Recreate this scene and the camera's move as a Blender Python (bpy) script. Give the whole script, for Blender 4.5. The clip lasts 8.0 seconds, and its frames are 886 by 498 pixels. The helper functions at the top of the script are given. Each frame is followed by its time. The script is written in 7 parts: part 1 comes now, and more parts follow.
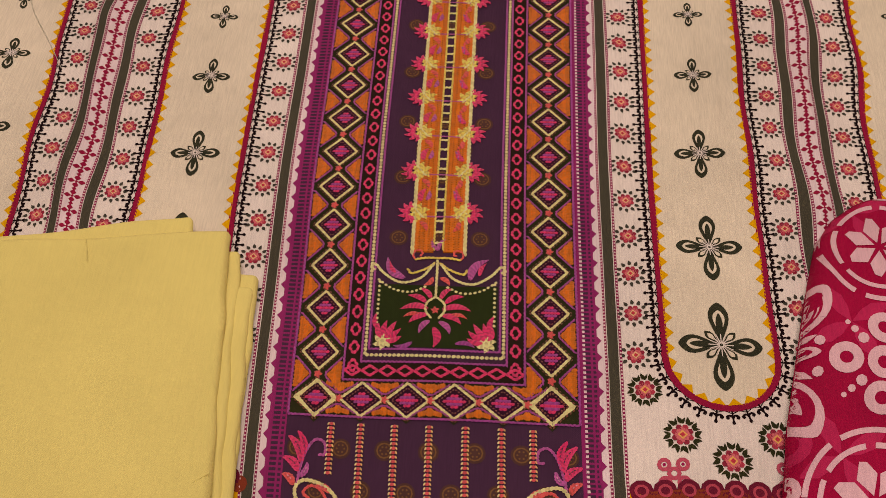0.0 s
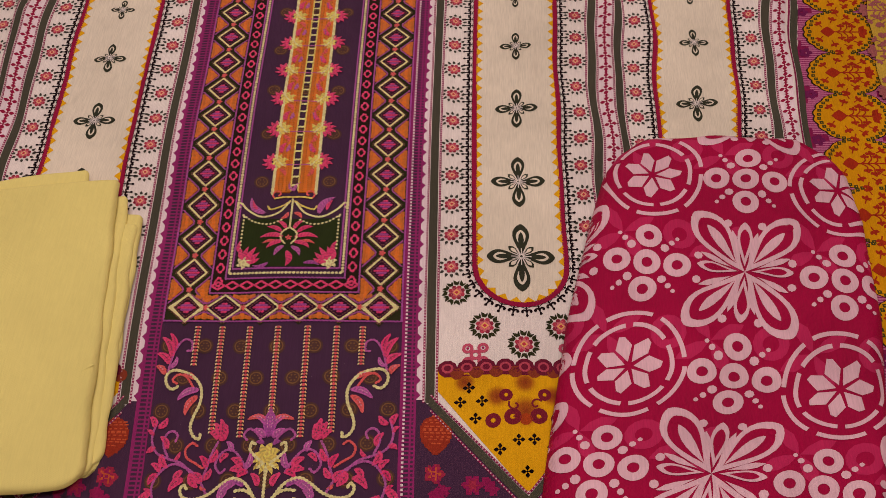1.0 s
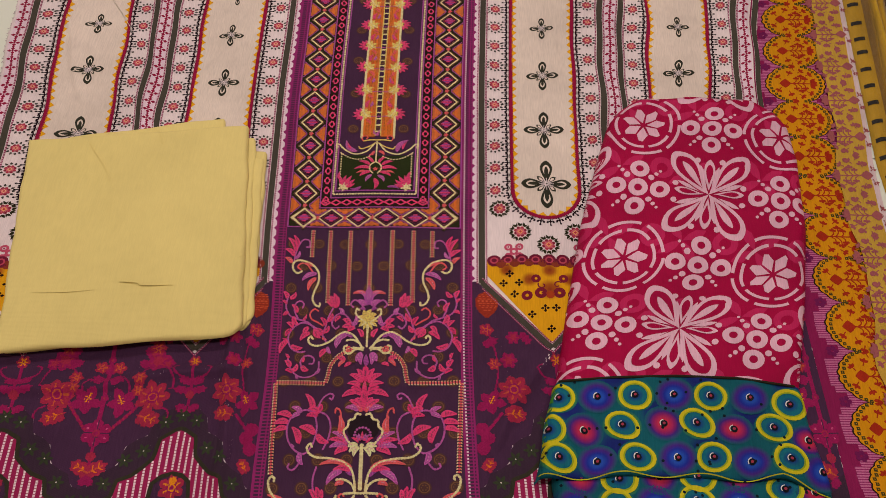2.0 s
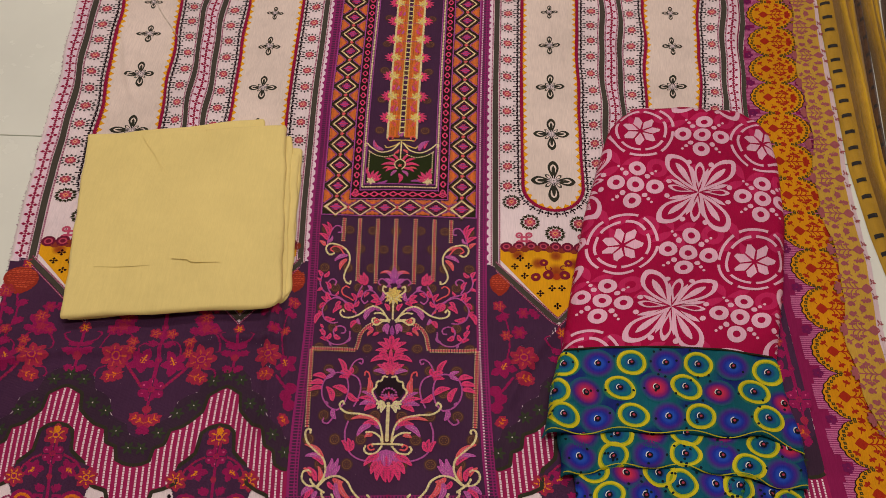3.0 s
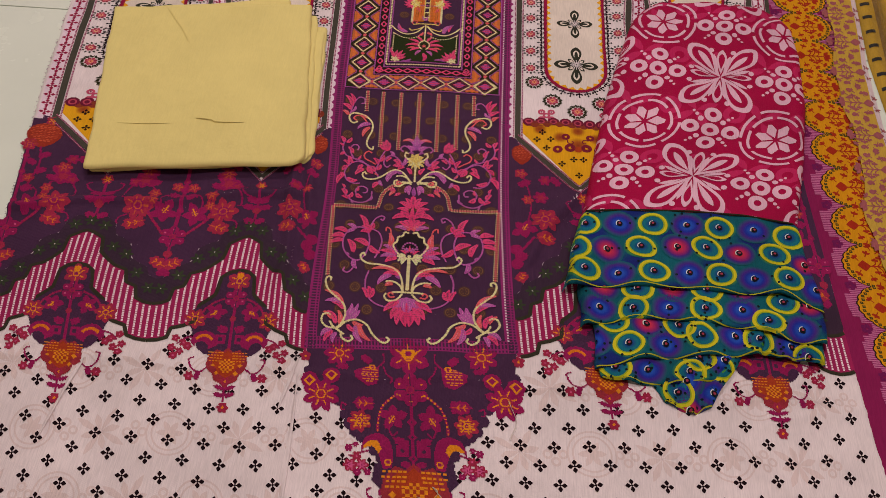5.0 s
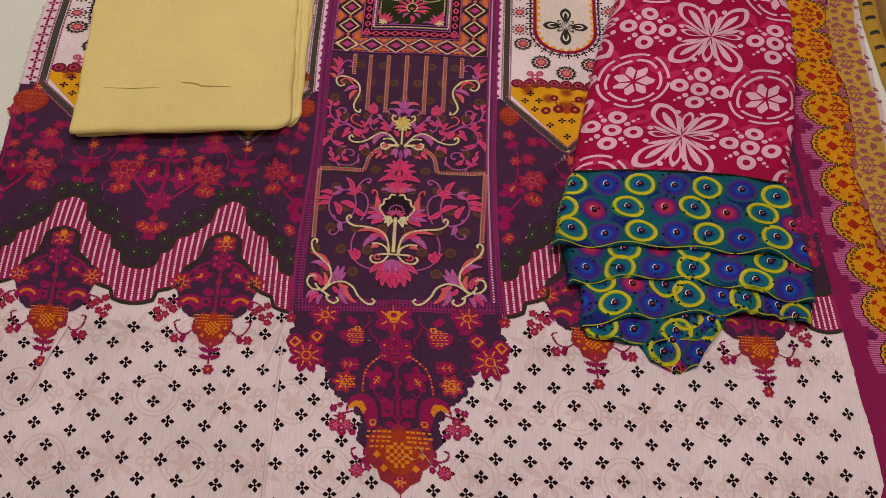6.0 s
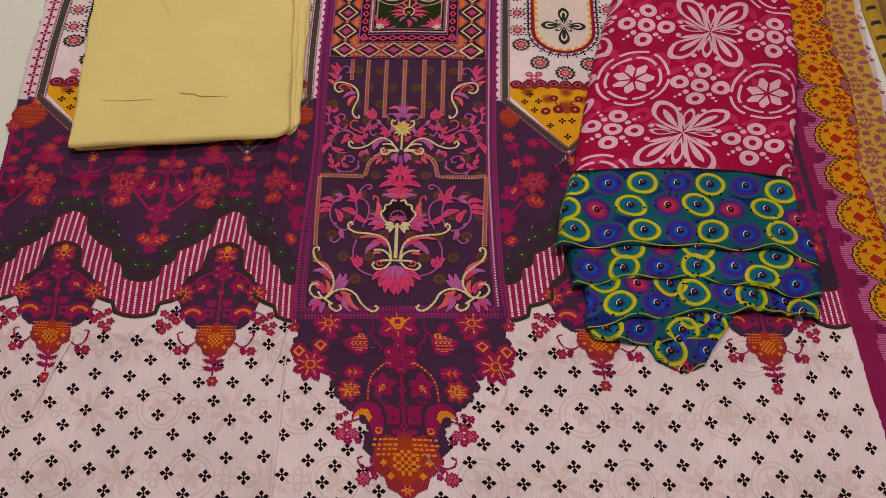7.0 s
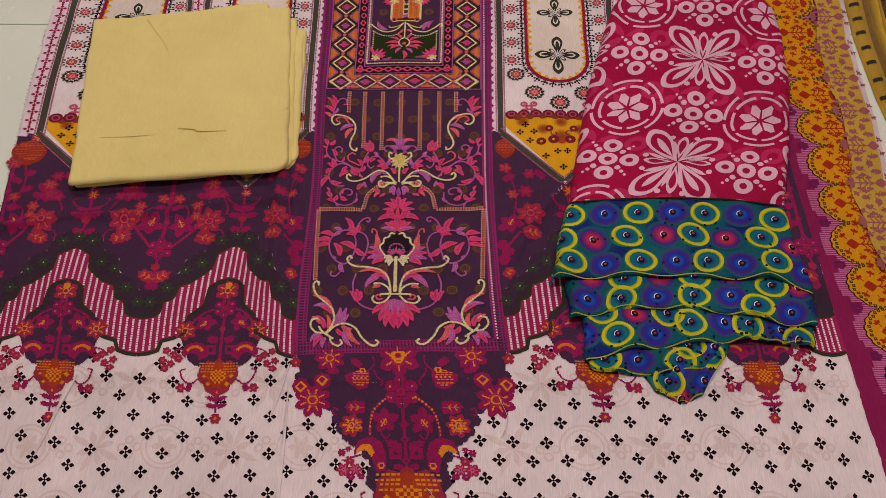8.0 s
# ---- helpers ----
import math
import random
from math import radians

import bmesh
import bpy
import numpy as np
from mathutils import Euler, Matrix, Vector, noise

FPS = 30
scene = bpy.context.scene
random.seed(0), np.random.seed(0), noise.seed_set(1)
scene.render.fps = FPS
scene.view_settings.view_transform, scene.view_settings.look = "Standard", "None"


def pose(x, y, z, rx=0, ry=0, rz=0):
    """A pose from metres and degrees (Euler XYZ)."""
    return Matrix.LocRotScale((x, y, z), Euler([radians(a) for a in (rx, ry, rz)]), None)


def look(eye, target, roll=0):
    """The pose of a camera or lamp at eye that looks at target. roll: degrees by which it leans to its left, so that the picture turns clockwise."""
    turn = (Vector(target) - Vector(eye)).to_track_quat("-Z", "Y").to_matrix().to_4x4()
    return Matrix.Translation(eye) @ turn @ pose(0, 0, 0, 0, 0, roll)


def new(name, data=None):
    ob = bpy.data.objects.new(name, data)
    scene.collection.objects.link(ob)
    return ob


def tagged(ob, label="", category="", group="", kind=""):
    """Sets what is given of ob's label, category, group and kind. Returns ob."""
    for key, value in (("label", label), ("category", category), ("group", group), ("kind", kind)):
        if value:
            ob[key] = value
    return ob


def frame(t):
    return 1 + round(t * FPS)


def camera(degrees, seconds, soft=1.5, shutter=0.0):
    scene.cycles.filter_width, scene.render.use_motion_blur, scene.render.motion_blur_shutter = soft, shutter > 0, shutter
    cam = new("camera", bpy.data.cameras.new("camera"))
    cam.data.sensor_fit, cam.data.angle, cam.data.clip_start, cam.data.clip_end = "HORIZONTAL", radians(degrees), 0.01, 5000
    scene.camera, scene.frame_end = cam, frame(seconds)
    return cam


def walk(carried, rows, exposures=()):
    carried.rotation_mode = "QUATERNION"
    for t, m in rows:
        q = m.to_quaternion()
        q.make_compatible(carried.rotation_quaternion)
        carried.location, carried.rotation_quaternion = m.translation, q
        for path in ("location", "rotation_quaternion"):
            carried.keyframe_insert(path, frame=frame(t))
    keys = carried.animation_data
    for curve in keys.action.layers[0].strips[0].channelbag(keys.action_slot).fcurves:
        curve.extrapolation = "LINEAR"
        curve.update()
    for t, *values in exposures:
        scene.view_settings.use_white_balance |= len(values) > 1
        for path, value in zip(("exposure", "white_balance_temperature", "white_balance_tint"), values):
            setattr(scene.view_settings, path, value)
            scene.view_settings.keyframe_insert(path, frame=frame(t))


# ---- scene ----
cam = camera(48.3, 8.0, 0.85)
PATH = [
    (0, (0.048, -0.316, 0.738), (-0.061, 0.775, -0.934), -2.2),
    (0.5, (0.148, -0.37, 0.756), (0.057, 0.757, -0.894), -1.9),
    (1, (0.193, -0.487, 0.831), (0.122, 0.655, -0.81), -2.2),
    (1.5, (0.162, -0.673, 0.99), (0.094, 0.443, -0.669), -2.2),
    (1.7, (0.159, -0.71, 1.038), (0.079, 0.392, -0.629), -2.7),
    (2.8, (0.11, -0.875, 1.18), (0.06, 0.273, -0.456), 0.4),
    (3, (0.12, -0.902, 1.183), (0.055, 0.263, -0.442), -0.4),
    (3.5, (0.11, -0.982, 1.133), (0.055, 0.211, -0.471), 0.3),
    (4, (0.112, -0.996, 1.092), (0.058, 0.21, -0.502), 0.5),
    (4.5, (0.1, -1.037, 1.07), (0.047, 0.165, -0.527), 1.1),
    (5, (0.096, -1.085, 1.055), (0.037, 0.112, -0.536), 1.8),
    (5.2, (0.099, -1.097, 1.045), (0.042, 0.095, -0.553), 2.2),
    (6.3, (0.13, -1.093, 1.042), (0.05, 0.063, -0.589), 0.1),
    (6.5, (0.128, -1.092, 1.045), (0.045, 0.071, -0.58), -0.2),
    (7, (0.133, -1.086, 1.038), (0.043, 0.075, -0.588), -1.5),
    (7.5, (0.134, -1.072, 1.058), (0.044, 0.092, -0.566), -2.0),
    (8, (0.129, -1.066, 1.068), (0.047, 0.106, -0.55), -2.0),
]
walk(cam, [(t, look(eye, target, roll)) for t, eye, target, roll in PATH],
     [(0, -0.10, 7450, 10), (0.5, -0.14, 7050, 11), (1.0, -0.15, 6750, 13), (1.7, -0.11, 6500, 15), (2.8, -0.10, 6350, 17), (5.2, -0.12, 6250, 17), (8, -0.16, 6200, 17)])

# ---- light and surroundings ----
world = bpy.data.worlds.new("room_air")
scene.world = world
world.use_nodes = True
world.node_tree.nodes["Background"].inputs[0].default_value = (0.9, 0.85, 0.8, 1)
world.node_tree.nodes["Background"].inputs[1].default_value = 0.05


def area_lamp(name, x, y, z, sx, sy, power, colour):
    data = bpy.data.lights.new(name, "AREA")
    data.shape, data.size, data.size_y, data.energy, data.color = "RECTANGLE", sx, sy, power, colour
    ob = new(name, data)
    ob.matrix_world = pose(x, y, z)
    return ob


# two unseen area lights, assumed under the ceiling above the floor
area_lamp("assumed_overhead_light", -0.5, 1.1, 2.66, 1.2, 0.3, 29, (1.0, 0.87, 0.84))
area_lamp("assumed_overhead_light", 0.6, -0.6, 2.66, 1.2, 0.3, 28, (1.0, 0.87, 0.84))


# ---- materials ----
def lin(h):
    """Linear colour from a hex string."""
    v = [int(h[i:i + 2], 16) / 255 for i in (0, 2, 4)]
    return tuple(((c + 0.055) / 1.055) ** 2.4 if c > 0.04045 else c / 12.92 for c in v)


class Nodes:
    def __init__(self, name, rough=0.8, spec=0.3):
        self.mat = bpy.data.materials.new(name)
        self.mat.use_nodes = True
        self.t = self.mat.node_tree
        self.b = self.t.nodes["Principled BSDF"]
        self.b.inputs["Roughness"].default_value = rough
        self.b.inputs["Specular IOR Level"].default_value = spec

    def node(self, kind, **values):
        n = self.t.nodes.new(kind)
        for k, v in values.items():
            if k in n.inputs:
                n.inputs[k].default_value = v
        return n

    def link(self, a, b):
        self.t.links.new(a, b)

    def coords(self):
        return self.node("ShaderNodeNewGeometry").outputs["Position"]

    def noise(self, scale, detail=3.0, rough=0.6):
        n = self.node("ShaderNodeTexNoise", Scale=scale, Detail=detail, Roughness=rough)
        self.link(self.coords(), n.inputs["Vector"])
        return n.outputs["Fac"]

    def ramp(self, fac, lo, hi, a, b):
        n = self.node("ShaderNodeMapRange")
        for i, v in enumerate((lo, hi, a, b)):
            n.inputs[i + 1].default_value = v
        self.link(fac, n.inputs[0])
        return n.outputs[0]

    def math(self, op, a, b):
        n = self.node("ShaderNodeMath")
        n.operation = op
        for i, v in enumerate((a, b)):
            if isinstance(v, (int, float)):
                n.inputs[i].default_value = v
            else:
                self.link(v, n.inputs[i])
        return n.outputs[0]

    def scale_colour(self, colour, fac):
        n = self.node("ShaderNodeVectorMath")
        n.operation = "SCALE"
        if isinstance(colour, tuple):
            n.inputs[0].default_value = colour[:3]
        else:
            self.link(colour, n.inputs[0])
        self.link(fac, n.inputs["Scale"])
        return n.outputs[0]

    def bump(self, height, distance, strength=1.0):
        n = self.node("ShaderNodeBump", Strength=strength, Distance=distance)
        self.link(height, n.inputs["Height"])
        self.link(n.outputs[0], self.b.inputs["Normal"])

    def weave(self, pitch):
        """A plain weave: two crossed thread waves."""
        s = self.node("ShaderNodeSeparateXYZ")
        self.link(self.coords(), s.inputs[0])
        k = 2 * math.pi / pitch
        a = self.math("SINE", self.math("MULTIPLY", s.outputs[0], k), 0)
        b = self.math("SINE", self.math("MULTIPLY", s.outputs[1], k), 0)
        return self.math("MULTIPLY", a, b)


def cloth_material(name, colour=None, rough=0.85, pitch=0.0016, relief=0.00012, mottle=0.1, slub=0.08, sheen=0.06, spec=0.15, wrinkle=0.0016):
    """Woven cloth. Without a colour it takes the dye of the print."""
    m = Nodes(name, rough, spec)
    if colour is None:
        attr = m.node("ShaderNodeAttribute")
        attr.attribute_name = "dye"
        base = attr.outputs["Color"]
    else:
        base = lin(colour)
    big = m.ramp(m.noise(9, 4), 0.3, 0.7, 1 - mottle, 1 + mottle)
    # slubs run along the threads
    stretched = m.node("ShaderNodeMapping")
    stretched.inputs["Scale"].default_value = (900, 60, 200)
    m.link(m.coords(), stretched.inputs[0])
    n = m.node("ShaderNodeTexNoise", Scale=1.0, Detail=2.0)
    m.link(stretched.outputs[0], n.inputs["Vector"])
    fine = m.ramp(n.outputs["Fac"], 0.3, 0.7, 1 - slub, 1 + slub)
    m.link(m.scale_colour(base, m.math("MULTIPLY", big, fine)), m.b.inputs["Base Color"])
    m.b.inputs["Sheen Weight"].default_value = sheen
    # fine weave and soft rumples, both in metres
    weave = m.math("MULTIPLY", m.math("ADD", m.weave(pitch), m.math("MULTIPLY", m.noise(260, 3), 1.5)), relief)
    rumple = m.math("MULTIPLY", m.math("ADD", m.noise(26, 3, 0.5), m.math("MULTIPLY", m.noise(9, 2, 0.5), 2.0)), wrinkle)
    m.bump(m.math("ADD", weave, rumple), 1.0)
    return m.mat


def tile_material():
    m = Nodes("glazed_floor_tile", 0.16, 0.5)
    big = m.ramp(m.noise(3.5, 5), 0.3, 0.7, 0.93, 1.03)
    m.link(m.scale_colour(lin("e4ebda"), big), m.b.inputs["Base Color"])
    m.link(m.ramp(m.noise(22, 4), 0.35, 0.7, 0.12, 0.32), m.b.inputs["Roughness"])
    m.bump(m.noise(14, 2), 0.0004, 0.4)
    return m.mat


def plain_material(name, colour, rough, grain=60.0):
    m = Nodes(name, rough)
    m.link(m.scale_colour(lin(colour), m.ramp(m.noise(grain, 4), 0.3, 0.7, 0.92, 1.05)), m.b.inputs["Base Color"])
    m.bump(m.noise(grain * 4, 3), 0.0003, 0.5)
    return m.mat


PRINT = cloth_material("printed_lawn_cotton", wrinkle=0.0034, spec=0.07, sheen=0.02)
THREAD = cloth_material("embroidery_thread", rough=0.42, pitch=0.0011, relief=0.0003, mottle=0.06, slub=0.16, sheen=0.1, spec=0.6)
CHIFFON = cloth_material("printed_chiffon", rough=0.6, pitch=0.0012, relief=0.00010, mottle=0.16, slub=0.08, sheen=0.0, spec=0.1, wrinkle=0.0024)
TILE = tile_material()
GROUT = plain_material("tile_grout", "6b675e", 0.9)
PAINT = plain_material("wall_paint", "e4ddd0", 0.85, 12)


# ---- building helpers ----
def mesh_object(name, verts, faces, material, parent=None, label="", smooth=True):
    me = bpy.data.meshes.new(name)
    me.from_pydata([tuple(v) for v in verts], [], [tuple(f) for f in faces])
    me.materials.append(material)
    if smooth:
        me.shade_smooth()
    ob = new(name, me)
    ob.parent = parent
    if label:
        tagged(ob, label)
    return ob


def dye(ob, colours):
    """Give a mesh the colours of its print, one for each vertex."""
    attr = ob.data.attributes.new("dye", "FLOAT_COLOR", "POINT")
    flat = np.ones((len(colours), 4), np.float32)
    flat[:, :3] = colours
    attr.data.foreach_set("color", flat.ravel())


def box_mesh(name, size, centre, material, parent=None, bevel=0.0):
    bm = bmesh.new()
    bmesh.ops.create_cube(bm, size=1)
    bmesh.ops.scale(bm, vec=size, verts=bm.verts)
    if bevel:
        bmesh.ops.bevel(bm, geom=bm.edges[:], offset=bevel, segments=2, affect="EDGES", profile=0.5)
    bmesh.ops.translate(bm, vec=centre, verts=bm.verts)
    me = bpy.data.meshes.new(name)
    bm.to_mesh(me)
    bm.free()
    me.materials.append(material)
    ob = new(name, me)
    ob.parent = parent
    return ob


def smoothstep(a, b, x):
    t = np.clip((np.asarray(x, float) - a) / (b - a), 0, 1)
    return t * t * (3 - 2 * t)


class Print:
    """Flat shapes in pattern coordinates (complex numbers, metres), laid on a cloth by a warp and a height."""

    def __init__(self, lay, finest=0.0055):
        self.v, self.l, self.c, self.f, self.lay, self.finest, self.n = [], [], [], [], lay, finest, 0

    def add(self, pts, lifts, colours, faces):
        pts = np.asarray(pts, complex)
        n = len(pts)
        self.v.append(pts)
        self.l.append(np.broadcast_to(np.asarray(lifts, float), n))
        self.c.append(np.broadcast_to(np.asarray(colours, float), (n, 3)))
        self.f.append(np.asarray(faces, int) + self.n)
        self.n += n

    def fill(self, pts, colour, lift):
        """A shape that its middle sees whole."""
        pts = np.asarray(pts, complex)
        n = len(pts)
        area = np.sum(pts.real * np.roll(pts.imag, -1) - np.roll(pts.real, -1) * pts.imag)
        if area < 0:
            pts = pts[::-1]
        i = np.arange(n)
        self.add(np.append(pts, pts.mean()), lift, colour, np.stack([i, (i + 1) % n, np.full(n, n)], 1))

    def dot(self, c, r, colour, lift, n=8, squash=1.0):
        a = np.arange(n) * 2 * math.pi / n
        self.fill(c + r * (np.cos(a) + 1j * squash * np.sin(a)), colour, lift)

    def blend(self, c, radii, colours, lift, n=18, squash=1.0):
        """A round stain whose colour runs softly from ring to ring; the first colour is that of the middle."""
        e = np.exp(1j * np.arange(n) * 2 * math.pi / n)
        e = e.real + 1j * squash * e.imag
        pts, cols = [np.array([c])], [colours[0]]
        for r, col in zip(radii, colours[1:]):
            pts.append(c + r * e)
            cols += [col] * n
        i = np.arange(n)
        j = (i + 1) % n
        f = [np.stack([i + 1, j + 1, np.zeros(n, int)], 1)]
        for k in range(len(radii) - 1):
            a, b = 1 + k * n, 1 + (k + 1) * n
            f += [np.stack([a + i, b + i, b + j], 1), np.stack([a + i, b + j, a + j], 1)]
        self.add(np.concatenate(pts), lift, np.array(cols), np.concatenate(f))

    def strip(self, left, right, colour, lift):
        """A band between two lines of as many points."""
        left, right = np.asarray(left, complex), np.asarray(right, complex)
        n = len(left)
        i = np.arange(n - 1)
        f = np.concatenate([np.stack([i, i + n, i + 1], 1), np.stack([i + 1, i + n, i + n + 1], 1)])
        self.add(np.concatenate([left, right]), lift, colour, f)

    def line(self, pts, width, colour, lift, taper=False):
        pts = np.asarray(pts, complex)
        d = np.gradient(pts)
        d = d / np.maximum(np.abs(d), 1e-9)
        w = np.full(len(pts), width / 2)
        if taper:
            w = w * (0.15 + 0.85 * np.sin(np.linspace(0.12, math.pi - 0.12, len(pts))) ** 0.6)
        self.strip(pts + 1j * d * w, pts - 1j * d * w, colour, lift)

    def ring(self, c, r, width, colour, lift, n=16, squash=1.0):
        a = np.arange(n + 1) * 2 * math.pi / n
        e = np.cos(a) + 1j * squash * np.sin(a)
        self.strip(c + (r - width / 2) * e, c + (r + width / 2) * e, colour, lift)

    def petal(self, c, length, width, angle, colour, lift, point=0.6, hole=None, rim=0.25, n=7, blunt=1.0):
        """A leaf shape that grows from c in the direction angle; hole: the colour inside its rim."""
        t = 0.5 - 0.5 * np.cos(np.linspace(0, math.pi, n))
        w = width / 2 * np.abs(np.sin(math.pi * t ** point)) ** blunt
        shape = np.concatenate([t * length + 1j * w, (t * length - 1j * w)[::-1][1:-1]])
        e = np.exp(1j * angle)
        self.fill(c + shape * e, colour, lift)
        if hole is not None:
            mid = 0.55 * length
            self.fill(c + (mid + (shape - mid) * (1 - rim * 2) * (1 + 0j)) * e, hole, lift + 0.0002)

    def rows(self, u0, u1, v0, v1, colour, lift, step=0.008):
        """A rectangle, cut finely enough to lie on the folds."""
        nu, nv = max(2, int(abs(u1 - u0) / step) + 2), max(2, int(abs(v1 - v0) / step) + 2)
        u, v = np.meshgrid(np.linspace(u0, u1, nu), np.linspace(v0, v1, nv))
        i, j = np.meshgrid(np.arange(nu - 1), np.arange(nv - 1))
        a = (j * nu + i).ravel()
        f = np.concatenate([np.stack([a, a + 1, a + nu + 1], 1), np.stack([a, a + nu + 1, a + nu], 1)])
        self.add((u + 1j * v).ravel(), lift, colour, f)

    def stitches(self, pts, width, step, colour, lift, height=0.0009, twist=0.3, fill=1.5):
        """Raised thread stitches one after another along a line."""
        pts = np.asarray(pts, complex)
        s = np.concatenate([[0], np.cumsum(np.abs(np.diff(pts)))])
        n = max(1, int(round(s[-1] / step)))
        at = (np.arange(n) + 0.5) / n * s[-1]
        c = np.interp(at, s, pts.real) + 1j * np.interp(at, s, pts.imag)
        ahead = np.interp(at + step * 0.3, s, pts.real) + 1j * np.interp(at + step * 0.3, s, pts.imag)
        back = np.interp(at - step * 0.3, s, pts.real) + 1j * np.interp(at - step * 0.3, s, pts.imag)
        d = ahead - back
        d = d / np.maximum(np.abs(d), 1e-9) * np.exp(1j * twist)
        h, w = step * fill / 2, width / 2
        p = np.stack([c + d * h, c + d * h * 0.45 + 1j * d * w, c - d * h * 0.45 + 1j * d * w, c - d * h,
                      c - d * h * 0.45 - 1j * d * w, c + d * h * 0.45 - 1j * d * w, c], 1).ravel()
        lifts = np.tile([lift] * 6 + [lift + height], n)
        # every second stitch is lightened as a painted highlight; the rest is random tone
        shade = np.repeat(0.94 + 0.16 * (np.arange(n) % 2) + 0.2 * (np.random.rand(n) - 0.5), 7)[:, None]
        k = np.arange(6)
        one = np.stack([k, (k + 1) % 6, np.full(6, 6)], 1)
        faces = (one[None] + 7 * np.arange(n)[:, None, None]).reshape(-1, 3)
        self.add(p, lifts, np.asarray(colour)[None] * shade, faces)

    def satin(self, pts, widths, colour, lift, height=0.0011, pitch=0.0016):
        """A shape filled with threads laid across its axis."""
        pts = np.asarray(pts, complex)
        s = np.concatenate([[0], np.cumsum(np.abs(np.diff(pts)))])
        n = max(3, int(s[-1] / pitch))
        at = np.linspace(0, s[-1], n + 1)
        c = np.interp(at, s, pts.real) + 1j * np.interp(at, s, pts.imag)
        w = np.interp(at, s, np.broadcast_to(widths, len(pts))) / 2
        d = np.gradient(c)
        d = 1j * d / np.maximum(np.abs(d), 1e-9) * np.exp(-0.35j)
        # threads alternate pale and dark: ribbed highlights put into the colour, plus random tone
        shade = 0.82 + 0.34 * (np.arange(n) % 2) + 0.24 * (np.random.rand(n) - 0.5)
        p, f, l, col = [], [], [], []
        for k in range(n):
            b = len(p)
            for m in (k, k + 1):
                p += [c[m] + d[m] * w[m], c[m], c[m] - d[m] * w[m]]
                l += [lift, lift + height * min(1, w[m] / 0.002), lift]
            col += [np.asarray(colour) * shade[k]] * 6
            f += [(b, b + 1, b + 4), (b, b + 4, b + 3), (b + 1, b + 2, b + 5), (b + 1, b + 5, b + 4)]
        self.add(p, l, col, f)

    def build(self, name, material, parent, label="", smooth=True):
        v, l, c, f = np.concatenate(self.v), np.concatenate(self.l), np.concatenate(self.c), np.concatenate(self.f)
        for _ in range(4):
            tri = v[f]
            e = np.stack([np.abs(tri[:, 1] - tri[:, 0]), np.abs(tri[:, 2] - tri[:, 1]), np.abs(tri[:, 0] - tri[:, 2])], 1)
            long = e.max(1) > self.finest
            if not long.any():
                break
            a, b, k = f[long].T
            n, m = len(v), int(long.sum())
            mid = lambda arr, p, q: (arr[p] + arr[q]) / 2
            v = np.concatenate([v, mid(v, a, b), mid(v, b, k), mid(v, k, a)])
            l = np.concatenate([l, mid(l, a, b), mid(l, b, k), mid(l, k, a)])
            c = np.concatenate([c, mid(c, a, b), mid(c, b, k), mid(c, k, a)])
            i = n + np.arange(m)
            ab, bk, ka = i, i + m, i + 2 * m
            f = np.concatenate([f[~long], np.stack([a, ab, ka], 1), np.stack([ab, b, bk], 1), np.stack([ka, bk, k], 1), np.stack([ab, bk, ka], 1)])
        xyz = self.lay(v, l)
        tri = xyz[f]
        up = (tri[:, 1, 0] - tri[:, 0, 0]) * (tri[:, 2, 1] - tri[:, 0, 1]) - (tri[:, 1, 1] - tri[:, 0, 1]) * (tri[:, 2, 0] - tri[:, 0, 0])
        f[up < 0] = f[up < 0][:, ::-1]
        ob = mesh_object(name, xyz.tolist(), f.tolist(), material, parent, label, smooth)
        dye(ob, c)
        return ob


    def cross_stitch(self, size, name, material, parent, label=""):
        """Lay the shapes as small printed squares, like counted stitches."""
        v, l, c, f = np.concatenate(self.v), np.concatenate(self.l), np.concatenate(self.c), np.concatenate(self.f)
        lo = complex(v.real.min(), v.imag.min()) - size * (1 + 1j)
        g = (v - lo) / size - 0.5 * (1 + 1j)
        nx, ny = int(g.real.max()) + 3, int(g.imag.max()) + 3
        depth, tone = np.full((ny, nx), -1.0), np.zeros((ny, nx, 3))
        for a, b, k in f:
            p, q, r = g[a], g[b], g[k]
            area = (q - p).real * (r - p).imag - (q - p).imag * (r - p).real
            if abs(area) < 1e-9:
                continue
            x0, x1 = math.ceil(min(p.real, q.real, r.real) - 1e-9), math.floor(max(p.real, q.real, r.real) + 1e-9)
            y0, y1 = math.ceil(min(p.imag, q.imag, r.imag) - 1e-9), math.floor(max(p.imag, q.imag, r.imag) + 1e-9)
            lift = l[a]
            for y in range(max(y0, 0), y1 + 1):
                for x in range(max(x0, 0), x1 + 1):
                    if lift < depth[y, x]:
                        continue
                    w0 = ((q.real - x) * (r.imag - y) - (q.imag - y) * (r.real - x)) / area
                    w1 = ((r.real - x) * (p.imag - y) - (r.imag - y) * (p.real - x)) / area
                    if w0 >= -1e-6 and w1 >= -1e-6 and w0 + w1 <= 1 + 1e-6:
                        depth[y, x], tone[y, x] = lift, c[a]
        y, x = np.nonzero(depth > 0)
        n = len(x)
        corner = lo + size * (x + 1j * y)
        pts = np.stack([corner, corner + size, corner + size * (1 + 1j), corner + size * 1j], 1).ravel()
        xyz = self.lay(pts, np.full(len(pts), L3))
        ob = mesh_object(name, xyz.tolist(), np.arange(4 * n).reshape(n, 4).tolist(), material, parent, label)
        shade = np.random.RandomState(7).uniform(0.86, 1.12, n)[:, None]
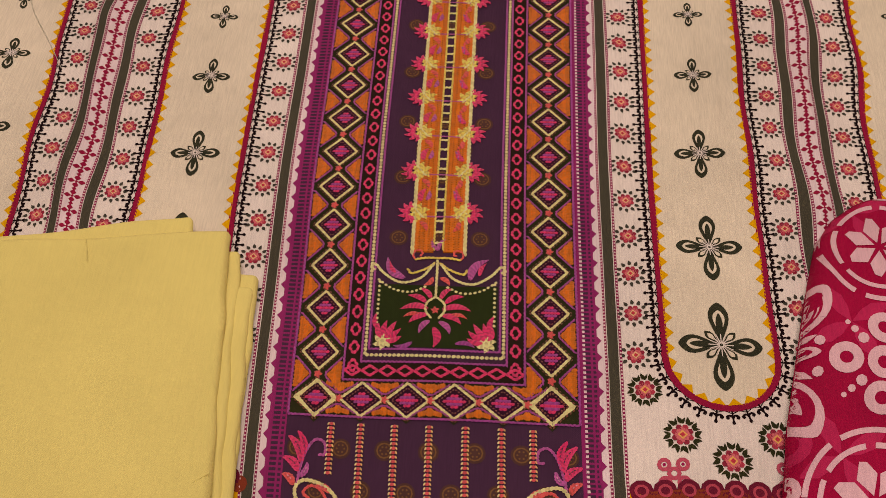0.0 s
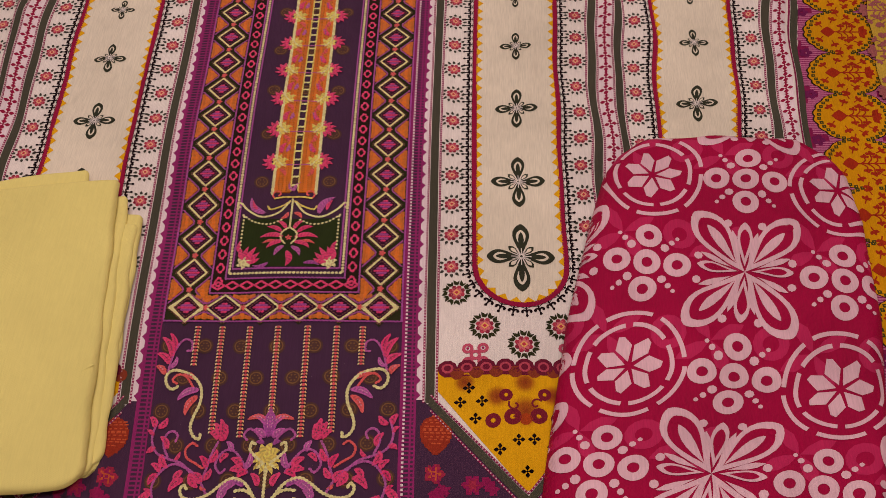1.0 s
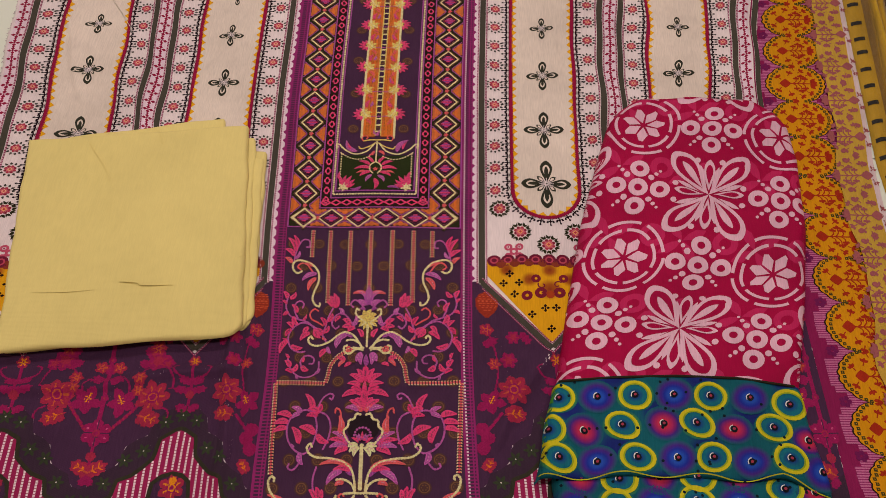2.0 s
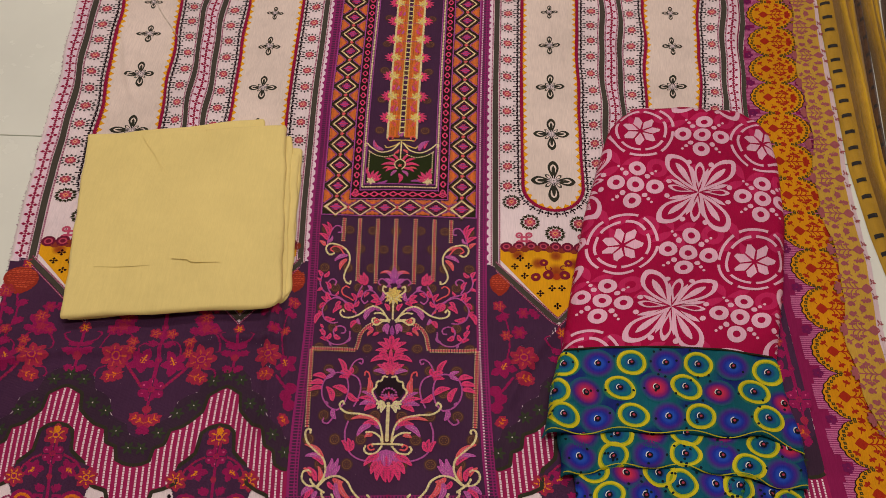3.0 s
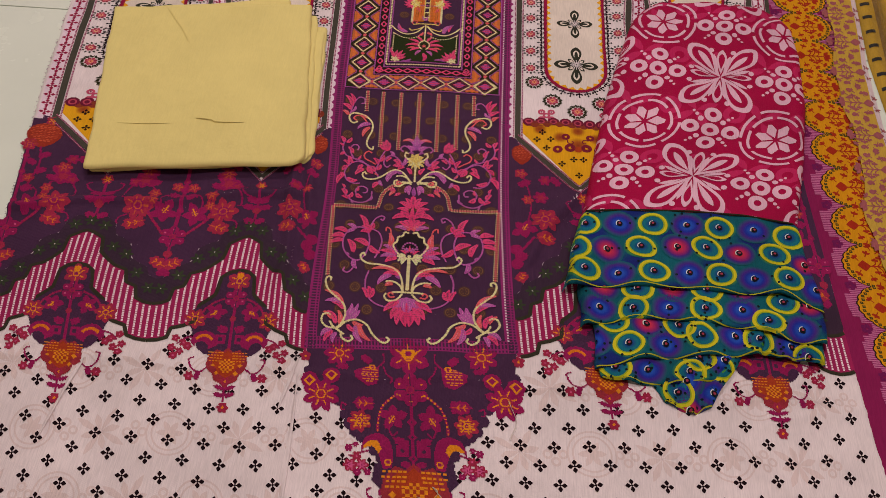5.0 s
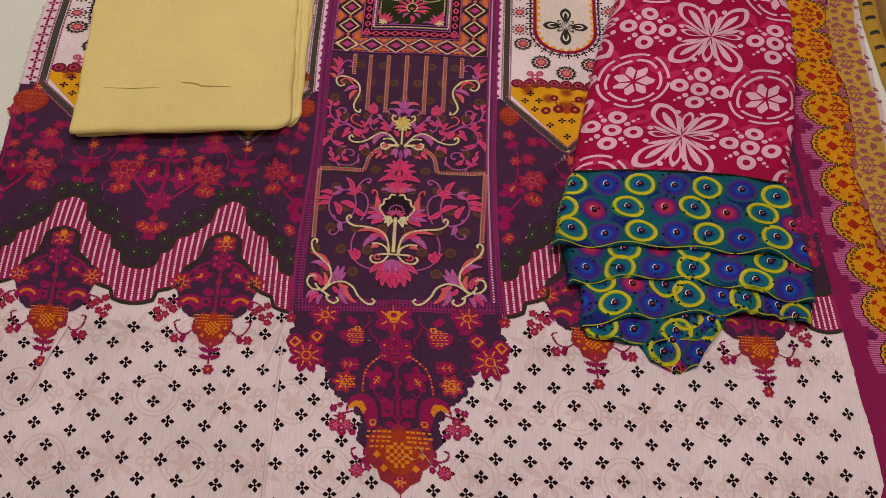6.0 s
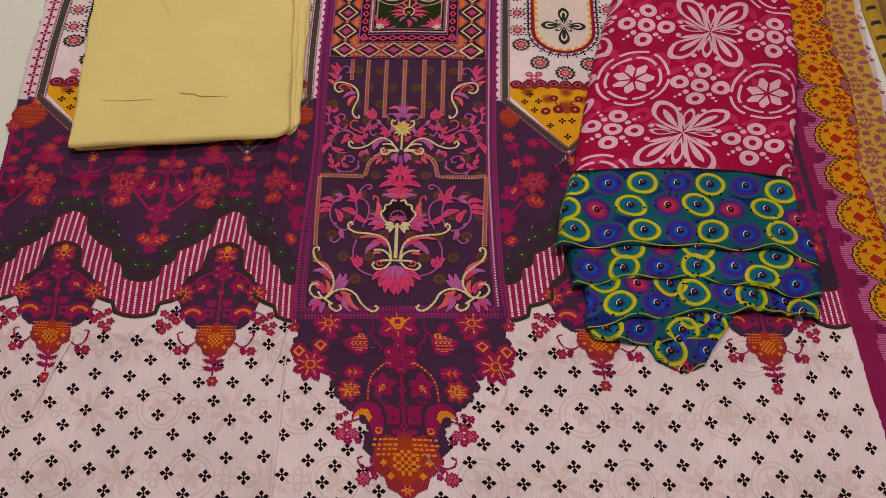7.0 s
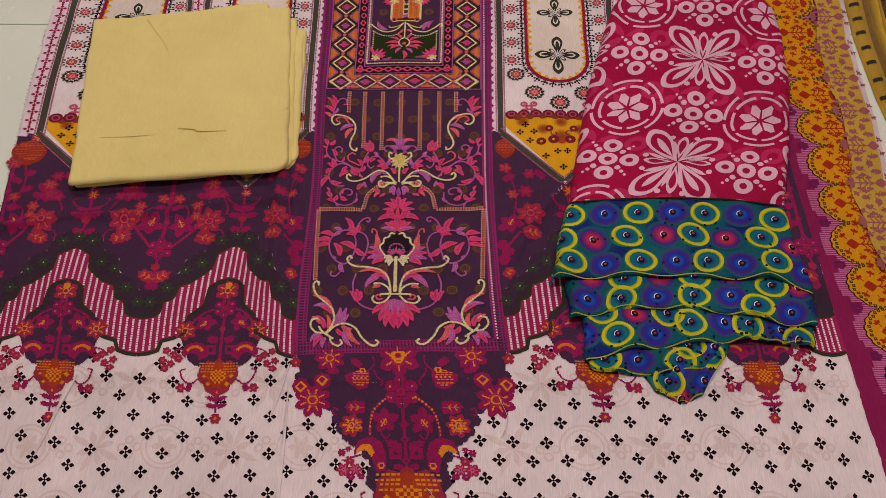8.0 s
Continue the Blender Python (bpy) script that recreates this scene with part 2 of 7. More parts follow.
        dye(ob, np.repeat(tone[y, x] * shade, 4, 0))
        return ob


def arc(c, r, a0, a1, n=12, squash=1.0):
    a = np.radians(np.linspace(a0, a1, n))
    return c + r * (np.cos(a) + 1j * squash * np.sin(a))


def curve(*pts, n=24):
    """A smooth line through a few points (Catmull-Rom)."""
    p = np.asarray(pts, complex)
    p = np.concatenate([[2 * p[0] - p[1]], p, [2 * p[-1] - p[-2]]])
    out = []
    m = max(2, n // (len(p) - 3))
    for i in range(1, len(p) - 2):
        t = np.linspace(0, 1, m, endpoint=i == len(p) - 3)
        a, b, c, d = p[i - 1:i + 3]
        out.append(0.5 * (2 * b + (c - a) * t + (2 * a - 5 * b + 4 * c - d) * t ** 2 + (3 * b - a - 3 * c + d) * t ** 3))
    return np.concatenate(out)


def spiral(c, r, a0, turns, n=16):
    """A curl that winds from radius r into its middle."""
    t = np.linspace(0, 1, n)
    return c + r * (1 - 0.8 * t) * np.exp(1j * (a0 + 2 * math.pi * turns * t))


def thing(name, label, category, at=(0, 0, 0), group=""):
    ob = new(name)
    ob.location = at
    ob.empty_display_size = 0.05
    return tagged(ob, label, category, group)


# ---- floor and room ----
def build_floor():
    size, gap = 0.6, 0.002
    floor = box_mesh("floor", (6.0, 6.0, 0.05), (0, 0, -0.031), GROUT)
    tagged(floor, "white glazed ceramic floor with thin dark joints", "floor", kind="structure")
    first = None
    for i in range(-5, 5):
        for j in range(-5, 5):
            centre = (-0.18 + (i + 0.5) * size, 0.139 + (j + 0.5) * size, -0.004)
            if first is None:
                first = box_mesh("tile", (size - gap, size - gap, 0.008), (0, 0, 0), TILE, floor, 0.0008)
                ob = first
            else:
                ob = new("tile", first.data)
                ob.parent = floor
            ob.location = centre


def build_room():
    for name, s, c in (("wall_north", (6.2, 0.1, 2.8), (0, 3.05, 1.37)), ("wall_south", (6.2, 0.1, 2.8), (0, -3.05, 1.37)),
                       ("wall_east", (0.1, 6.0, 2.8), (3.05, 0, 1.37)), ("wall_west", (0.1, 6.0, 2.8), (-3.05, 0, 1.37))):
        tagged(box_mesh(name, s, c, PAINT), "plain cream painted wall", "wall", kind="structure")
    tagged(box_mesh("ceiling", (6.2, 6.2, 0.08), (0, 0, 2.81), PAINT), "plain cream painted ceiling", "ceiling", kind="structure")


build_room()
build_floor()

# ---- the shirt cloth: how its pattern lies on the floor ----
COLUMNS = np.array([-0.60, -0.440, -0.234, 0.0, 0.234, 0.440, 0.60])
LEVELS = np.array([-0.85, -0.68, -0.48, -0.42, -0.36, -0.2, 0.0, 0.25, 0.5, 0.9])
# where each column's middle line runs, level by level
LINES = np.array([
    [-0.5, -0.52, -0.55, -0.56, -0.57, -0.592, -0.625, -0.642, -0.668, -0.69],
    [-0.345, -0.368, -0.397, -0.407, -0.417, -0.42, -0.428, -0.448, -0.473, -0.49],
    [-0.15, -0.17, -0.196, -0.2, -0.204, -0.203, -0.226, -0.244, -0.251, -0.262],
    [0.078, 0.056, 0.03, 0.019, 0.015, 0.0095, 0, -0.006, -0.01, -0.014],
    [0.31, 0.29, 0.268, 0.2615, 0.255, 0.239, 0.238, 0.234, 0.235, 0.236],
    [0.495, 0.48, 0.47, 0.466, 0.462, 0.444, 0.438, 0.4375, 0.452, 0.462],
    [0.64, 0.625, 0.608, 0.604, 0.6, 0.59, 0.586, 0.586, 0.62, 0.64]])


def shirt_warp(z):
    u, v = z.real, z.imag
    x = np.zeros(len(u))
    for dv, share in ((-0.05, 0.2), (-0.02, 0.3), (0.02, 0.3), (0.05, 0.2)):
        at = np.stack([np.interp(v + dv, LEVELS, line) for line in LINES])
        k = np.clip(np.searchsorted(COLUMNS, u) - 1, 0, len(COLUMNS) - 2)
        f = (u - COLUMNS[k]) / (COLUMNS[k + 1] - COLUMNS[k])
        i = np.arange(len(u))
        x += share * ((1 - f) * at[k, i] + f * at[k + 1, i])
    loose = smoothstep(0.2, 0.34, np.abs(u)) * smoothstep(0.02, 0.15, v)
    x += loose * (0.0016 * np.sin(v * 29 + u * 23) + 0.0011 * np.sin(v * 53 + u * 61 + 1.0))
    askew = np.interp(v, [-0.52, -0.45, -0.23, -0.12, 0.0, 0.3], [0.0, 0.026, -0.003, 0.0, -0.018, -0.010])
    y = v + (0.03 + askew * (1 - smoothstep(0.12, 0.2, np.abs(u)))) * u + 0.0015 * np.sin(u * 37 + v * 11) * smoothstep(0.1, 0.2, np.abs(u))
    return x, y


# pressed folds and pulled creases: x0, y0, x1, y1, height, half width
CREASES = [(-0.60, -0.503, 0.62, -0.487, 0.0016, 0.006), (-0.107, -0.47, -0.080, -0.85, 0.0016, 0.0038),
           (-0.55, -0.275, -0.13, -0.215, 0.0044, 0.009), (-0.160, -0.10, -0.148, -0.38, 0.0048, 0.009), (-0.135, -0.13, -0.128, -0.33, 0.0036, 0.008),
           (-0.382, -0.49, -0.374, -0.60, 0.0022, 0.0055), (0.165, -0.31, 0.250, -0.165, 0.0046, 0.009), (0.160, -0.27, 0.225, -0.19, 0.0034, 0.008),
           (0.02, -0.06, 0.23, -0.05, 0.0016, 0.008), (-0.345, 0.10, -0.372, 0.46, 0.0040, 0.013),
           (0.335, 0.18, 0.350, 0.52, 0.0040, 0.013), (0.535, 0.20, 0.556, 0.52, 0.0044, 0.013),
           (-0.52, 0.40, -0.45, 0.22, 0.0020, 0.007), (0.16, -0.49, 0.13, -0.58, 0.0022, 0.008),
           (-0.30, -0.50, -0.31, -0.66, 0.0018, 0.011), (0.40, -0.56, 0.52, -0.62, 0.0024, 0.011), (0.44, -0.52, 0.56, -0.50, 0.0020, 0.009),
           (-0.5, -0.56, -0.43, -0.70, 0.0020, 0.011), (-0.09, -0.235, 0.12, -0.232, 0.0012, 0.006), (0.08, -0.33, 0.14, -0.20, 0.0014, 0.008),
           (0.14, 0.02, 0.16, 0.45, 0.0018, 0.008), (-0.20, 0.02, -0.19, 0.40, 0.0018, 0.009), (0.25, 0.30, 0.27, 0.46, 0.0014, 0.010), (-0.28, 0.25, -0.23, 0.42, 0.0014, 0.010)]


def shirt_height(x, y):
    h = 0.0045 + 0.0012 * np.sin(x * 17 + y * 9) + 0.0010 * np.sin(y * 23 - x * 11 + 1.3) + 0.0007 * np.sin(x * 47 + y * 31 + 0.4)
    h = h + 0.0006 * np.sin(x * 71 - y * 44 + 2.0) * smoothstep(-0.3, -0.5, y)
    for x0, y0, x1, y1, a, s in CREASES:
        d = complex(x1 - x0, y1 - y0)
        length = abs(d)
        d /= length
        along = (x - x0) * d.real + (y - y0) * d.imag
        across = (y - y0) * d.real - (x - x0) * d.imag + 0.004 * np.sin(along * 31 + x0 * 90)
        ends = smoothstep(-0.02, 0.03, along) * smoothstep(length + 0.02, length - 0.03, along)
        h = h + 1.6 * a * ends * np.exp(-(across / (0.9 * s)) ** 2)
    return h


def lay_shirt(z, lift):
    x, y = shirt_warp(z)
    return np.stack([x, y, shirt_height(x, y) + lift], 1)

# ---- colours of the print ----
WHITE, CREAM, LILACWHITE = lin("e8dad8"), lin("e2d4c4"), lin("e6d0da")
PURPLE, PLUM, MAGENTA, ROSE = lin("472b45"), lin("922a68"), lin("9c1c56"), lin("b8305c")
CRIMSON, MUSTARD, ORANGE, DKGREEN = lin("94183f"), lin("e2a416"), lin("d8761c"), lin("30301c")
LOTUS = lin("35362a")
STRIPE, BLACKPR, DARKRED, RED = lin("4a463c"), lin("1a0b10"), lin("7a1d30"), lin("c23a4c")
T_CREAM, T_GOLD, T_PINK, T_LILAC = lin("fff2b0"), lin("fde070"), lin("fa3c7e"), lin("cc5cb0")
T_ORANGE, T_MAG, T_SALMON, T_PLUM = lin("ee7a0c"), lin("ee2c76"), lin("fc6064"), lin("b446a6")
UNITS = (-0.440, -0.234, 0.234, 0.440)
HALF, EDGE_L, EDGE_R = 0.103, -0.556, 0.567
TOP, BOTTOM = 0.86, -0.83


def scallop_olive(s):
    return np.interp(s, [0, 0.02, 0.032, 0.036, 0.048, 0.06, 0.064, 0.076, 0.088, 0.092, 0.103], [-0.262, -0.267, -0.278, -0.297, -0.302, -0.312, -0.334, -0.342, -0.348, -0.362, -0.366])


def scallop_stripe(s):
    return np.interp(s, [0, 0.006, 0.022, 0.025, 0.036, 0.046, 0.062, 0.066, 0.079, 0.082, 0.092, 0.103], [-0.291, -0.293, -0.303, -0.326, -0.338, -0.347, -0.354, -0.374, -0.380, -0.398, -0.403, -0.405])


def scallop_white(s):
    return np.interp(s, [0, 0.012, 0.0215, 0.0245, 0.033, 0.043, 0.046, 0.060, 0.074, 0.078, 0.09, 0.103], [-0.346, -0.349, -0.357, -0.384, -0.393, -0.402, -0.426, -0.434, -0.439, -0.453, -0.458, -0.460])


def unit_offset(u):
    """How far a place lies from the middle of its repeat."""
    u = np.abs(np.asarray(u, float))
    return np.where(u < 0.337, np.abs(u - 0.234), np.abs(u - 0.440))


def point_of_arch(s):
    """The lower end of the white stripes: a V below each repeat."""
    return np.interp(s, [0, 0.0945, 0.103], [-0.1915, -0.0845, -0.084])


def triangle_edge(u):
    """The lower end of the dark middle panel: steps down to a point."""
    return np.interp(np.abs(u), [0, 0.012, 0.03, 0.034, 0.044, 0.05, 0.066, 0.08, 0.088, 0.1, 0.118, 0.126, 0.131],
                     [-0.672, -0.65, -0.628, -0.606, -0.604, -0.582, -0.572, -0.556, -0.535, -0.524, -0.52, -0.49, -0.455])


def column_band(p, u0, u1, low, high, colour, lift, step=0.006):
    """A band from u0 to u1 whose lower and upper ends are lines over u."""
    n = max(3, int(abs(u1 - u0) / step) + 2)
    us = np.linspace(u0, u1, n)
    a, b = low(us) + 0 * us, high(us) + 0 * us
    m = max(2, int(np.max(np.abs(b - a)) / 0.007) + 2)
    t = np.linspace(0, 1, m)
    pts = us[None] + 1j * (a[None] + (b - a)[None] * t[:, None])
    i, j = np.meshgrid(np.arange(n - 1), np.arange(m - 1))
    k = (j * n + i).ravel()
    f = np.concatenate([np.stack([k, k + 1, k + n + 1], 1), np.stack([k, k + n + 1, k + n], 1)])
    p.add(pts.ravel(), lift, colour, f)


def flat(v):
    return lambda u: np.full(np.shape(u), float(v))


shirt = thing("shirt_cloth", "unstitched printed and embroidered cotton shirt cloth spread on the tiles", "cloth")


def shirt_ground():
    """The cloth itself, white, with its thickness turned under at the rim."""
    step = 0.0042
    us, vs = np.linspace(EDGE_L, EDGE_R, 270), np.arange(BOTTOM, TOP + step / 2, step)
    u, v = np.meshgrid(us, vs)
    fray = 0.0007 * np.sin(v * 310 + np.sin(v * 97) * 3) * ((u == us[0]) | (u == us[-1])) * np.sign(u)
    z = (u + fray + 1j * v).ravel()
    xyz = lay_shirt(z, np.zeros(z.size))
    nu, nv = len(us), len(vs)
    rim = (u == us[0]) | (u == us[-1]) | (v == vs[0]) | (v == vs[-1])
    xyz[rim.ravel(), 2] = 0.0012
    i, j = np.meshgrid(np.arange(nu - 1), np.arange(nv - 1))
    k = (j * nu + i).ravel()
    ob = mesh_object("ground_cloth", xyz.tolist(), np.stack([k, k + 1, k + nu + 1, k + nu], 1).tolist(), PRINT, shirt, "white cotton ground of the cloth")
    dye(ob, np.tile(np.array(WHITE), (len(xyz), 1)))
    # frayed threads along the cut edge
    rng = random.Random(21)
    p = Print(lay_shirt, 0.05)
    for _ in range(260):
        v = rng.uniform(-0.5, 0.55)
        a = math.pi + rng.gauss(0, 0.5)
        q = rng.uniform(0.001, 0.0036)
        base = complex(EDGE_L + 0.001, v)
        tip = base + q * np.exp(1j * a)
        p.line(curve(base, (base + tip) / 2 + 0.001j * rng.uniform(-1, 1), tip, n=6), 0.0005, lin("4a2440") if v < -0.09 else lin("8e6a7c"), -0.0015)
    tagged(p.build("frayed_edge", PRINT, shirt, "short frayed threads of the cut edge"), kind="stuff")


L1, L2, L3, L4, L5, L6 = (0.00012 + 0.0002 * k for k in range(1, 7))


def shirt_zones():
    p = Print(lay_shirt)
    # dark middle panel and the plain purple of the lower part
    column_band(p, -0.131, 0.131, triangle_edge, flat(TOP), PURPLE, L1)
    for c in UNITS:
        a, b = c - HALF, c + HALF
        if c == -0.234:
            b = -0.131
        if c == 0.234:
            a = 0.131
        a, b = max(a, EDGE_L + 0.002), min(b, EDGE_R - 0.002)
        column_band(p, a, b, lambda u: scallop_olive(unit_offset(u)), lambda u: point_of_arch(unit_offset(u)), PURPLE, L1, 0.004)
        column_band(p, a, b, lambda u: scallop_stripe(unit_offset(u)) - 0.001, lambda u: scallop_olive(unit_offset(u)), lin("3d2a3a"), L1, 0.003)
        column_band(p, a, b, lambda u: scallop_white(unit_offset(u)), lambda u: scallop_stripe(unit_offset(u)), lin("9c2454"), L1, 0.003)
        # dark ground behind each pendant
        column_band(p, c - 0.045, c + 0.045, flat(-0.428), lambda u: scallop_white(unit_offset(u)), PURPLE, L1, 0.003)
    for a, b, s0, s1 in ((EDGE_L + 0.002, -0.543, 0, 0), (0.543, EDGE_R - 0.002, 0, 0)):
        mirror = lambda u: 0.206 - unit_offset(u)
        column_band(p, a, b, lambda u: scallop_olive(mirror(u)), flat(-0.091), PURPLE, L1, 0.004)
        column_band(p, a, b, lambda u: scallop_stripe(mirror(u)), lambda u: scallop_olive(mirror(u)), lin("3d2a3a"), L1, 0.004)
        column_band(p, a, b, lambda u: scallop_white(mirror(u)), lambda u: scallop_stripe(mirror(u)), lin("9c2454"), L1, 0.004)
    p.build("lower_print", PRINT, shirt, "dark purple, olive and magenta printed lower part")


def beads(p, pts, gap, size, colour, lift):
    """A row of small printed squares along a line."""
    pts = np.asarray(pts, complex)
    s = np.concatenate([[0], np.cumsum(np.abs(np.diff(pts)))])
    for d in np.arange(gap / 2, s[-1], gap):
        c = complex(np.interp(d, s, pts.real), np.interp(d, s, pts.imag))
        p.fill(c + size / 2 * np.array([-1 - 1j, 1 - 1j, 1 + 1j, -1 + 1j]), colour, lift)


def rosette(p, c, r, rich=False):
    """A round flower: a ring of dark leaves, red petals and a pale eye."""
    dark = DKGREEN if rich else lin("43403a")
    n = 12
    for k in range(n):
        a = 2 * math.pi * k / n
        e = np.exp(1j * a)
        p.petal(c + (0.62 if rich else 0.66) * r * e, (0.44 if rich else 0.36) * r, 0.26 * r, a + (0.5 if rich else 0.2), dark, L2, n=5)
        if rich:
            p.petal(c + 0.60 * r * e, 0.40 * r, 0.18 * r, a - 0.5, dark, L2, n=5)
    for k in range(8):
        a = 2 * math.pi * (k + 0.5) / 8
        p.dot(c + 0.42 * r * np.exp(1j * a), 0.17 * r, lin("b23a50") if k % 2 else lin("8e2a40"), L3, 6)
    p.dot(c, 0.42 * r, lin("d06a74"), L3, 8)
    p.dot(c, 0.26 * r, lin("e8a868") if rich else lin("e8b48c"), L4, 4)
    p.dot(c, 0.14 * r, RED, L5, 4)


def hooks(p, base, out, size):
    """The little black sprig that hangs on the crimson line, towards out."""
    e = np.exp(1j * out)
    p.line(base + e * size * np.linspace(0, 0.85, 4), size * 0.13, BLACKPR, L2)
    p.dot(base + e * size * 0.95, size * 0.15, BLACKPR, L2, 5)
    for f in (1, -1):
        s = arc(0, 0.26 * size, 180, 20, 6)
        s = s.real + 1j * f * s.imag
        p.line(base + e * (size * 0.62 + (s + 0.26 * size) * 1j * f * 0.9), size * 0.16, BLACKPR, L2)
        p.dot(base + e * (size * 0.55 + 1j * f * size * 0.38), size * 0.15, BLACKPR, L2, 5)


def lotus(p, c, r, squash=1.2):
    """The black four-petalled flower on the cream panels, its upright petals longer."""
    for k in range(4):
        a = math.pi / 2 * k
        length = r * (squash if k % 2 else 1.0)
        p.petal(c, length, 0.50 * r, a, LOTUS, L3, 1.7, CREAM, 0.21, 13, 0.7)
        p.petal(c, length * 0.74, 0.17 * r, a, LOTUS, L5, 1.7, None, n=9, blunt=0.7)
        d = a + math.pi / 4
        p.petal(c, 0.52 * r, 0.2 * r, d, LOTUS, L3, 1.9, CREAM, 0.2, 8)
        for f in (0.32, -0.32):
            p.petal(c, 0.34 * r, 0.05 * r, a + f, LOTUS, L4, 1.0, None, n=5)
    for k in range(16):
        a = 2 * math.pi * k / 16
        p.line(c + r * np.exp(1j * a) * np.linspace(0.04, 0.3, 3), 0.018 * r + 0.0002, WHITE, L6)


def stripe_unit(c, flowers):
    """One repeat of the striped upper print: a cream arch between rosette bands and dark stripes."""
    p = Print(lay_shirt)
    arch_c, arch_r, tall = 0.062, 0.046, 1.0
    # cream inside of the arch, crimson line, mustard teeth
    n = 26
    turn = np.linspace(-math.pi, 0, n)
    bow = c + 1j * arch_c + arch_r * (np.cos(turn) + 1j * np.sin(turn))
    p.rows(c - 0.0435, c + 0.0435, arch_c, TOP, CREAM, L1)
    p.fill(np.append(bow, c + 1j * arch_c), CREAM, L1)
    up = np.arange(arch_c, TOP, 0.007)
    rail = np.concatenate([c - arch_r + 1j * up[::-1], bow[1:-1], c + arch_r + 1j * up])
    p.line(rail, 0.0056, CRIMSON, L2)
    s = np.concatenate([[0], np.cumsum(np.abs(np.diff(rail)))])
    for d in np.arange(0.004, s[-1], 0.0142):
        at = [complex(np.interp(d + k, s, rail.real), np.interp(d + k, s, rail.imag)) for k in (-0.0066, 0, 0.0066)]
        way = (at[2] - at[0]) / max(abs(at[2] - at[0]), 1e-9)
        inward = way * 1j
        q = [at[0] + inward * 0.0016, at[2] + inward * 0.0016, at[1] + inward * 0.0086]
        p.fill(q, MUSTARD, L2)
    for d in np.arange(0.004, s[-1], 0.0112):
        at = [complex(np.interp(d + k, s, rail.real), np.interp(d + k, s, rail.imag)) for k in (-0.003, 0, 0.003)]
        way = (at[2] - at[0]) / max(abs(at[2] - at[0]), 1e-9)
        hooks(p, at[1] - way * 1j * 0.0018, float(np.angle(-1j * way)), 0.0112)
        p.line(np.array([at[1] - way * 0.0055 - 1j * way * 0.0020, at[1] - 1j * way * 0.0046, at[1] + way * 0.0055 - 1j * way * 0.0020]), 0.0007, BLACKPR, L2)
    # rosettes in both bands and round the foot of the arch
    for f in (-1, 1):
        for k, v in enumerate(np.arange(0.066, TOP - 0.01, 0.0395)):
            rosette(p, c + f * 0.0695 + 1j * (v + 0.004 * f), 0.0132)
        rosette(p, c + f * 0.064 + 1j * 0.031, 0.0145, True)
        rosette(p, c + f * 0.037 - 1j * 0.008, 0.0155, True)
        # knotted rose motif
        for kx, ky in ((0.0, 0), (-1, 1), (1, 1), (-1, -1), (1, -1)):
            p.ring(c + f * 0.046 + 0.0072 * kx + 1j * (-0.0395 + 0.0072 * ky), 0.0040, 0.0032, lin("c0506a"), L2, 10)
        for kx, ky in ((-1, 1), (1, 1), (-1, -1), (1, -1)):
            p.dot(c + f * 0.046 + 0.0072 * kx + 1j * (-0.0395 + 0.0072 * ky), 0.0014, MAGENTA, L3, 6)
    rosette(p, c - 1j * 0.0285, 0.0160, True)
    # dark stripes with rows of pink dots
    for f in (-1, 1):
        p.rows(c + f * 0.0838, c + f * 0.0922, -0.088, TOP, STRIPE, L2)
        for off in (0.0818, 0.0940):
            p.rows(c + f * (off - 0.0011), c + f * (off + 0.0011), -0.088, TOP, lin("8a2450"), L2)
            beads(p, c + f * off + 1j * np.array([-0.088, TOP]), 0.0032, 0.0014, lin("e6c4cc"), L3)
    # mustard point under a wavy maroon edge, in its V of dark stripe
    col = lambda u: np.abs(u - c)
    column_band(p, c - 0.081, c + 0.081, lambda u: -0.1785 + (col(u)) * 1.27, lambda u: -0.055 + 0.002 * np.sin((u - c) * 290), MUSTARD, L2, 0.005)
    for off, w, colour in ((-0.1860, 0.009, STRIPE), (-0.1785, 0.0024, lin("8a2450")), (-0.1945, 0.0024, lin("8a2450"))):
        leg = np.linspace(0, 0.0875, 18)
        for f in (-1, 1):
            p.line(c + f * leg + 1j * (off + leg * 1.13), w * 0.8, colour, L3)
            if w < 0.003:
                beads(p, c + f * leg + 1j * (off + leg * 1.13), 0.0034, 0.0012, lin("d8b0ba"), L4)
    for u in np.arange(-0.072, 0.073, 0.018):
        p.dot(c + u - 1j * 0.0535, 0.0094, lin("6e1c34"), L3, 10)
        p.ring(c + u - 1j * 0.0535, 0.0046, 0.0022, lin("b8485c"), L4, 10)
        p.dot(c + u + 0.009 - 1j * 0.0585, 0.0068, lin("8a3a28"), L3, 10)
    for f in (-1, 1):
        for u, v, r in ((0.012, -0.105, 0.009), (0.030, -0.108, 0.008), (0.018, -0.083, 0.007)):
            p.ring(c + f * u + 1j * v, r * 0.6, r * 0.62, lin("7a2030"), L3, 12)
            p.dot(c + f * u + 1j * v, r * 0.24, MUSTARD, L4, 6)
        for u, v in ((0.052, -0.074), (0.040, -0.088), (0.060, -0.088), (0.024, -0.136), (0.007, -0.128), (0.046, -0.105), (0.0, -0.158)):
            cross(p, c + f * u + 1j * v, 0.0056, BLACKPR, L3)
    cloud = lin("8c3a1c")
